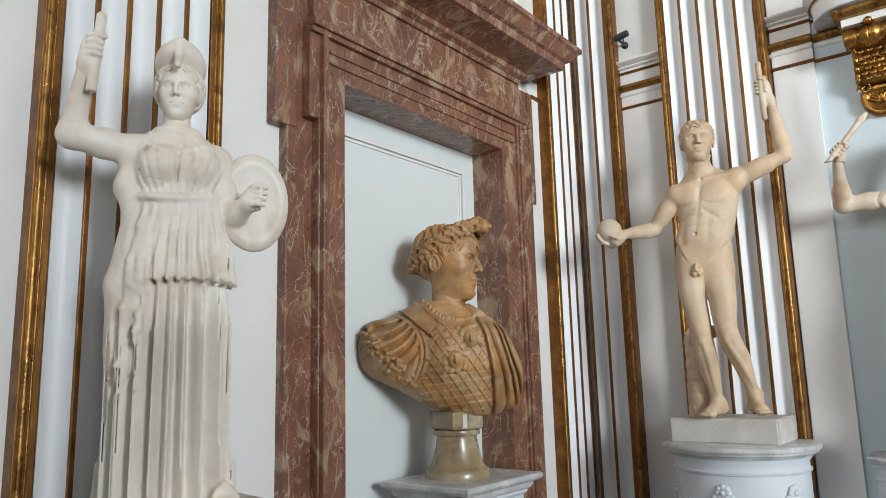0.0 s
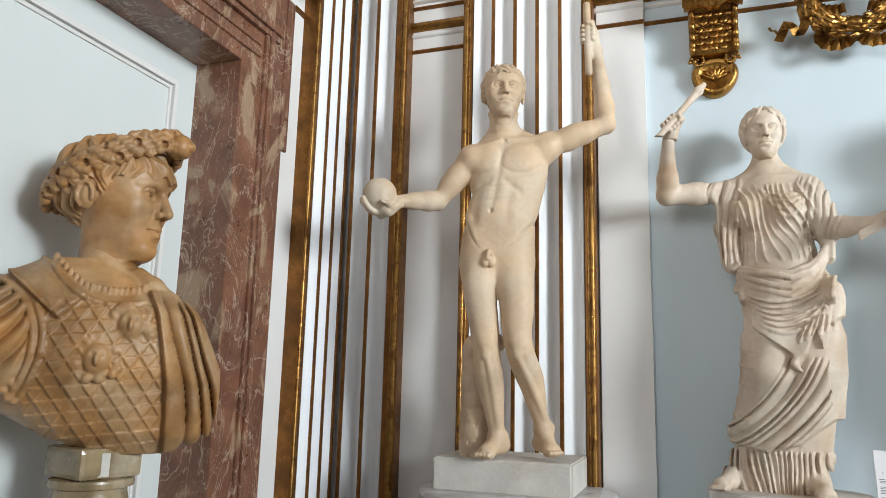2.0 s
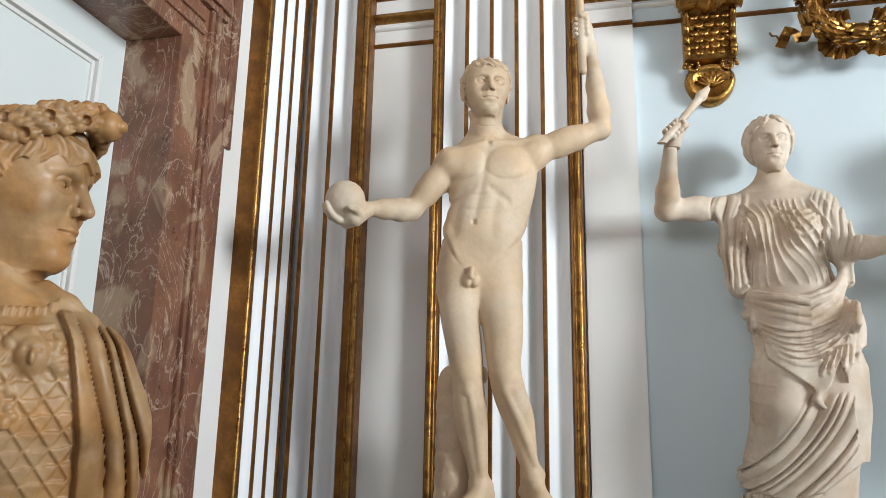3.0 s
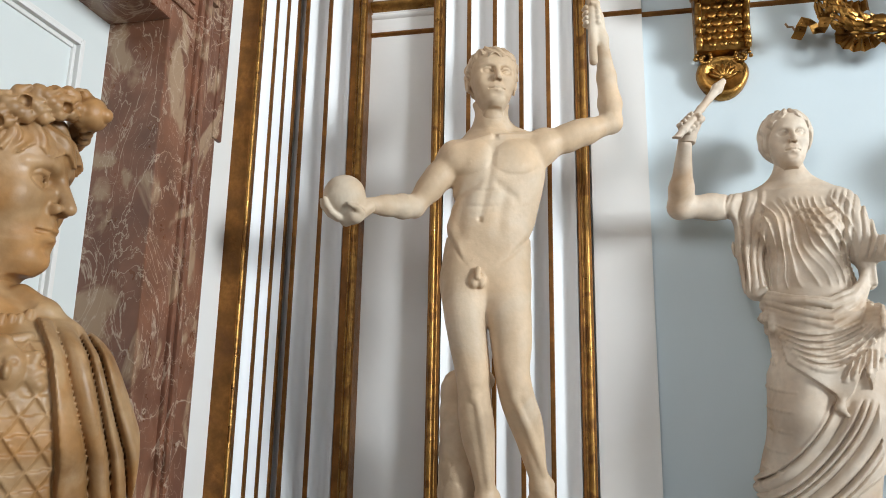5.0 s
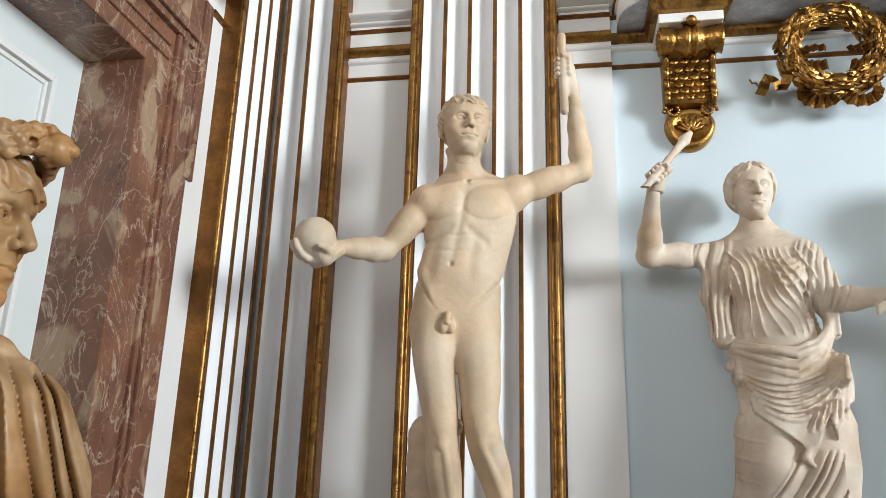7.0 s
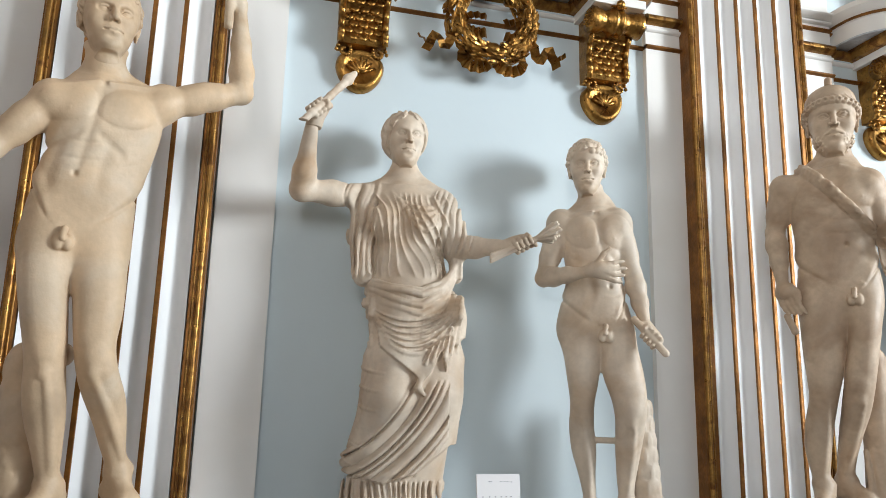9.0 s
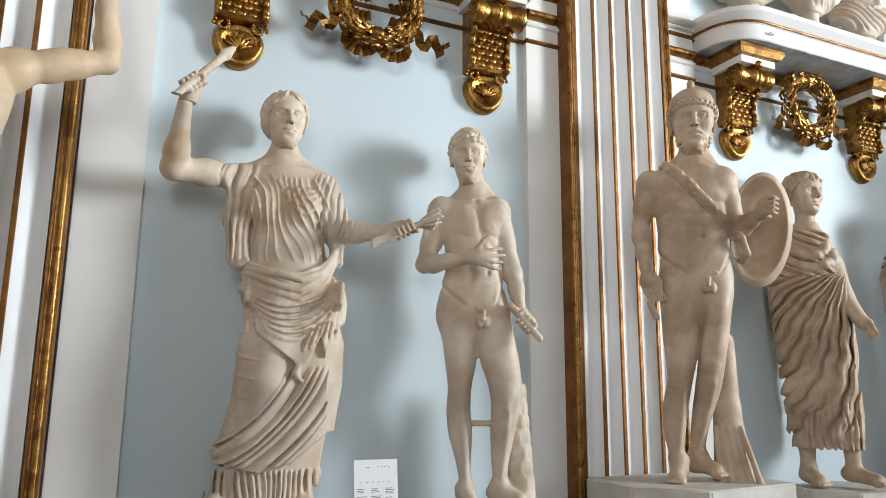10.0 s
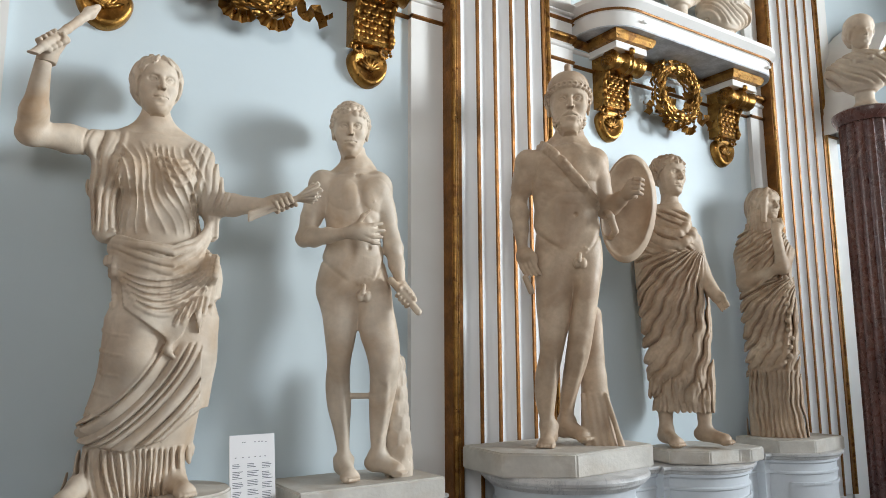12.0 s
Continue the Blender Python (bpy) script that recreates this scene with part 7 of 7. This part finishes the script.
# bust socle and square pedestal before the door
bx, by = -2.78, 3.9
soc = [(0.001, 0.955), (0.205, 0.955), (0.205, 1.0), (0.195, 1.012), (0.18, 1.018), (0.168, 1.04), (0.155, 1.07), (0.138, 1.14), (0.128, 1.20), (0.128, 1.212), (0.148, 1.218), (0.152, 1.232), (0.148, 1.246), (0.132, 1.25)]
root = tagged(empty("bust_socle", (bx, by, 0.955)), "polished yellow-grey alabaster socle under the large bust", "socle")
M_SOCLE = mat("polished_onyx", (0.34, 0.25, 0.135), 0.25, noise_amt=0.25, scale=6, stains=(0.46, 0.38, 0.27), stain_scale=5, fine=0.2, fine_scale=20)
smooth_by_angle(part("foot", lathe(soc, 56, bx, by), M_SOCLE, root, "turned and polished foot"), 40)
bm = box(-0.125, 0.125, -0.125, 0.125, 1.25, 1.365, 0.02)
bmesh.ops.transform(bm, matrix=Matrix.Translation((bx, by, 0)) @ Matrix.Rotation(radians(75), 4, "Z"), verts=bm.verts)
part("block", bm, M_SOCLE, root, "inscribed block with a pale label")
bm = box(-0.02, 0.02, -0.132, -0.124, 1.26, 1.345, 0.001)
bmesh.ops.transform(bm, matrix=Matrix.Translation((bx, by, 0)) @ Matrix.Rotation(radians(60), 4, "Z"), verts=bm.verts)
part("repair_strip", bm, M_PLINTH, root, "pale repair strip")
root = tagged(empty("square_pedestal", (bx, by, 0)), "square pale marble pedestal with a moulded top", "pedestal", "pedestals")
path = [(bx - 0.21, by - 0.30, -1, -1), (bx + 0.27, by - 0.30, 1, -1), (bx + 0.27, by + 0.34, 1, 1), (bx - 0.21, by + 0.34, -1, 1)]


def ring_shell(prof):
    bm = bmesh.new()
    rings = [[bm.verts.new((x + nx * o, y + ny * o, z)) for o, z in prof] for x, y, nx, ny in path]
    for i in range(4):
        p, q = rings[i], rings[(i + 1) % 4]
        for j in range(len(prof) - 1):
            bm.faces.new((p[j], q[j], q[j + 1], p[j + 1]))
    bm.faces.new([p[-1] for p in rings])
    return bm


part("shaft", ring_shell([(0.05, 0.0), (0.05, 0.12), (0.0, 0.15), (0.0, 0.82), (0.02, 0.84), (0.02, 0.86)]), M_PED, root, "pale painted shaft")
part("top_slab", ring_shell([(0.02, 0.855), (0.04, 0.87), (0.05, 0.90), (0.085, 0.915), (0.095, 0.93), (0.095, 0.95), (0.085, 0.957)]), M_GREYM, root, "moulded grey-white marble top")

plinth("statue_plinth", [(-2.86, 1.42), (-2.72, 1.36), (-2.26, 1.42), (-2.22, 2.06), (-2.74, 2.14), (-2.86, 2.05)], 1.0, 1.122, "marble plinth under the helmeted woman")
round_pedestal(-2.50, 1.76, 0.42, 1.002, "round pale painted pedestal with garlands and marble top")

# placard leaning on the long pedestal
root = tagged(empty("placard", (0.31, 5.74, 0.985)), "white card with columns of small print, leaning upright", "sign")
tilt = Matrix.Translation((0.31, 5.745, 0.985)) @ Matrix.Rotation(radians(-8), 4, "X")


def tilted(bm):
    bmesh.ops.transform(bm, matrix=tilt, verts=bm.verts)
    return bm


part("card", tilted(box(-0.112, 0.112, 0.0, 0.008, 0.0, 0.372, 0.001)), M_PAPER, root, "white card")
rnd = random.Random(2)
bm = bmesh.new()
for col in range(3):
    z = 0.235
    while z > 0.02:
        for k in range(rnd.choice((3, 4, 5))):
            w = rnd.uniform(0.028, 0.055)
            add_box(bm, -0.098 + col * 0.072, -0.098 + col * 0.072 + w, -0.0012, 0.001, z, z + 0.0028)
            z -= 0.0075
        z -= 0.012
for x, z in ((-0.05, 0.335), (-0.04, 0.335), (0.01, 0.335), (0.03, 0.336), (0.045, 0.335), (0.065, 0.333), (-0.085, 0.265), (-0.05, 0.265), (-0.02, 0.265), (0.01, 0.265), (0.035, 0.265), (0.06, 0.265)):
    add_box(bm, x, x + 0.006, -0.0012, 0.001, z, z + 0.004)
tagged(part("print", tilted(bm), M_INK, root, "small grey print"), kind="stuff")


# ---- busts on the shelf and on the column ----
def small_bust(at, rz, label, yaw=0, hair="short", beard=False, seed=1, size=1.0, helmet=False, material=None):
    c = Clay((-0.34, -0.26, -0.02), (0.34, 0.26, 0.80), 0.008)
    c.stack([(0.0, 0, 0, 0.12, 0.11), (0.03, 0, 0, 0.12, 0.11), (0.05, 0, 0, 0.08, 0.08), (0.12, 0, 0, 0.058, 0.06), (0.15, 0, 0, 0.075, 0.075), (0.17, 0, 0, 0.075, 0.075)], 0.02)
    c.stack([(0.16, 0, -0.02, 0.06, 0.06), (0.20, 0, -0.01, 0.15, 0.10), (0.25, 0, 0, 0.225, 0.13), (0.32, 0, 0, 0.275, 0.14), (0.39, 0, 0.01, 0.28, 0.135), (0.45, 0, 0.02, 0.215, 0.115), (0.50, 0, 0.02, 0.10, 0.08)], 0.015)
    c.rod((0, 0.02, 0.45), (0, 0.01, 0.58), 0.066, 0.06, 0.04)
    c.pleat((-0.27, 0.27, 0.19, 0.49), lambda x, z: (z + 0.75 * x) * 17, 0.036, 0.03, 0.55, seed * 1.0, 0.6)
    c.draw([(-0.19, 0.46), (-0.02, 0.33), (0.14, 0.45)], 0.020, 0.006, lift=0.006, taper=False)
    c.ball((0, 0.15, 0.27), (0.24, 0.10, 0.13), 0.03, away=True)
    f = Clay((-0.20, -0.24, 0.48), (0.20, 0.24, 0.86), 0.008)
    w = head(f, (0, 0, 0.775), 0.25, yaw, 0, hair, beard, seed)
    if helmet:
        f.ball((0, 0.03, 0.735), (0.115, 0.14, 0.10), 0.01)
    ob = carved("bust", [c, f], material or M_STATUE, at, rz, label, "bust", "busts on the shelves")
    ob.scale = (size, size, size)
    return ob


small_bust((3.28, 5.95, 4.40), -20, "white marble bust on the shelf above the warrior", -10, seed=41)
small_bust((3.88, 5.90, 4.44), 10, "marble bust on a brown stone foot on the shelf", 20, "curly", seed=42)
small_bust((4.55, 5.93, 4.40), -12, "pale marble bearded bust on the shelf", 25, "curly", True, seed=43)
small_bust((-0.35, 5.93, 4.40), -10, "white marble bust on the shelf above the torch bearer", 0, seed=44)
small_bust((0.95, 5.93, 4.40), -10, "white marble bust on the shelf above the youth", 0, "curly", seed=45)
M_BROWN = veined("brown_marble", (0.20, 0.09, 0.05), (0.12, 0.05, 0.03), (0.4, 0.3, 0.22), 0.25, 5, 0.02)
tagged(link("marble_disc", lathe([(0.001, 4.40), (0.13, 4.40), (0.13, 4.43), (0.10, 4.445), (0.001, 4.446)], 32, 3.88, 5.90), M_BROWN, smooth=False), "small brown marble foot under a bust", "socle")

# the fluted column that carries a helmeted bust
CX, CY, CR = 5.56, 5.28, 0.235
column = tagged(empty("column", (CX, CY, 0)), "dark red-brown fluted marble column carrying a bust", "column")
bm = bmesh.new()
n = 20
rings = []
for z in (0.45, 1.4, 2.4, 3.72):
    ring = []
    for k in range(n * 6):
        a = 2 * math.pi * k / (n * 6)
        d = math.sin(math.pi * (k % 6) / 6)
        rr = CR * (1 - 0.03 * z / 3.7) - 0.02 * max(0, d) ** 0.7
        ring.append(bm.verts.new((CX + rr * math.cos(a), CY + rr * math.sin(a), z)))
    rings.append(ring)
for p, q in zip(rings, rings[1:]):
    for i in range(len(p)):
        j = (i + 1) % len(p)
        bm.faces.new((p[i], p[j], q[j], q[i]))
M_COL = veined("column_marble", (0.15, 0.065, 0.055), (0.07, 0.03, 0.028), (0.33, 0.22, 0.19), 0.3, 4.0, 0.012)
part("shaft", bm, M_COL, column, "fluted dark red marble shaft")
part("base", lathe([(0.001, 0), (0.36, 0), (0.36, 0.16), (0.33, 0.18), (0.34, 0.24), (0.30, 0.30), (0.27, 0.33), (0.28, 0.38), (0.25, 0.45), (0.001, 0.451)], 48, CX, CY), M_GREYM, column, "pale marble base")
smooth_by_angle(part("cap_ring", lathe([(0.001, 3.70), (CR + 0.005, 3.70), (CR + 0.02, 3.73), (CR + 0.04, 3.76), (CR + 0.04, 3.80), (CR + 0.01, 3.82), (0.001, 3.821)], 48, CX, CY), M_COL, column, "dark marble top ring"), 35)
small_bust((CX, CY, 3.82), -64, "helmeted pale marble bust on the column", 28, "waved", seed=47, size=1.1, helmet=True)

# the windows that light the hall
def window(name, x0, x1, y0, y1, z0, z1):
    """A window frame with bars and panes; thin along x or y."""
    root = structure(empty(name, ((x0 + x1) / 2, (y0 + y1) / 2, z0)), "tall window with a painted frame", "window")
    along_x = x1 - x0 > y1 - y0
    lo, hi = (x0, x1) if along_x else (y0, y1)
    bm = bmesh.new()
    for u in (lo, (lo + hi) / 2 - 0.03, hi - 0.06):
        add_box(bm, *((u, u + 0.06, y0, y1) if along_x else (x0, x1, u, u + 0.06)), z0, z1)
    for z in (z0, z0 + (z1 - z0) / 3, z0 + (z1 - z0) * 2 / 3, z1 - 0.06):
        a, b = lo + 0.061, hi - 0.061
        add_box(bm, *((a, b, y0 + 0.004, y1 - 0.004) if along_x else (x0 + 0.004, x1 - 0.004, a, b)), z, z + 0.06)
    part("window_frame", bm, M_FRAME, root, "pale painted frame")
    return root


for i, (wx, ww, _) in enumerate(WINDOWS):
    window("window_%d" % (i + 1), wx - ww / 2, wx + ww / 2, SY - 0.30, SY - 0.24, 2.6, 6.2)
for i, (wy, ww, _) in enumerate(EAST_WINDOWS):
    window("window_%d" % (i + 5), EX + 0.24, EX + 0.30, wy - ww / 2, wy + ww / 2, 2.6, 6.4)
window("window_4", WX - 0.36, WX - 0.30, WEST_WINDOW[0], WEST_WINDOW[1], WEST_WINDOW[2], WEST_WINDOW[3])

# beyond the last pilaster: an arched niche with gilded coffers
structure(link("trim", box(6.24, 6.50, NY - 0.09, NY + 0.02, 3.6, TOP), M_WHITE), "off-white painted border strip beside an arch", "trim")
string_courses(6.24, 6.50, NY - 0.09)
structure(link("wall_niche", box(6.24, 9.2, NY - 0.10, NY + 0.02, 0, 3.6), M_WHITE), "white painted wall beyond the last pilaster", "wall")
arch = tagged(empty("arch", (7.7, NY, 3.6)), "white plaster arch with gilded coffers", "arch", kind="structure")
bm = bmesh.new()
for k in range(24):
    a0, a1 = math.pi * k / 24, math.pi * (k + 1) / 24
    q = []
    for a in (a0, a1):
        for r, y in ((1.45, 5.55), (1.10, 5.75), (1.10, 6.1), (1.55, 6.1)):
            q.append(bm.verts.new((7.7 - r * math.cos(a), y, 3.9 + r * math.sin(a))))
    for i in range(4):
        j = (i + 1) % 4
        bm.faces.new((q[i], q[j], q[4 + j], q[4 + i]))
part("arch_ring", bm, M_WHITE, arch, "white moulded arch")
for k in range(9):
    a = math.pi * (k + 0.5) / 9
    bm = bmesh.new()
    for i in range(14):
        rnd2 = random.Random(k * 20 + i)
        m = Matrix.Translation((7.7 - 1.27 * math.cos(a) + rnd2.uniform(-0.08, 0.08), 5.62 + rnd2.uniform(-0.02, 0.02), 3.9 + 1.27 * math.sin(a) + rnd2.uniform(-0.08, 0.08))) @ Matrix.Rotation(rnd2.uniform(0, 3), 4, "Y") @ Matrix.Diagonal((0.5, 0.5, 1.4, 1))
        bmesh.ops.create_icosphere(bm, subdivisions=1, radius=0.04, matrix=m)
    part("coffer_leaf", bm, M_GOLD, arch, "carved gilded leaf in a coffer", smooth=True)
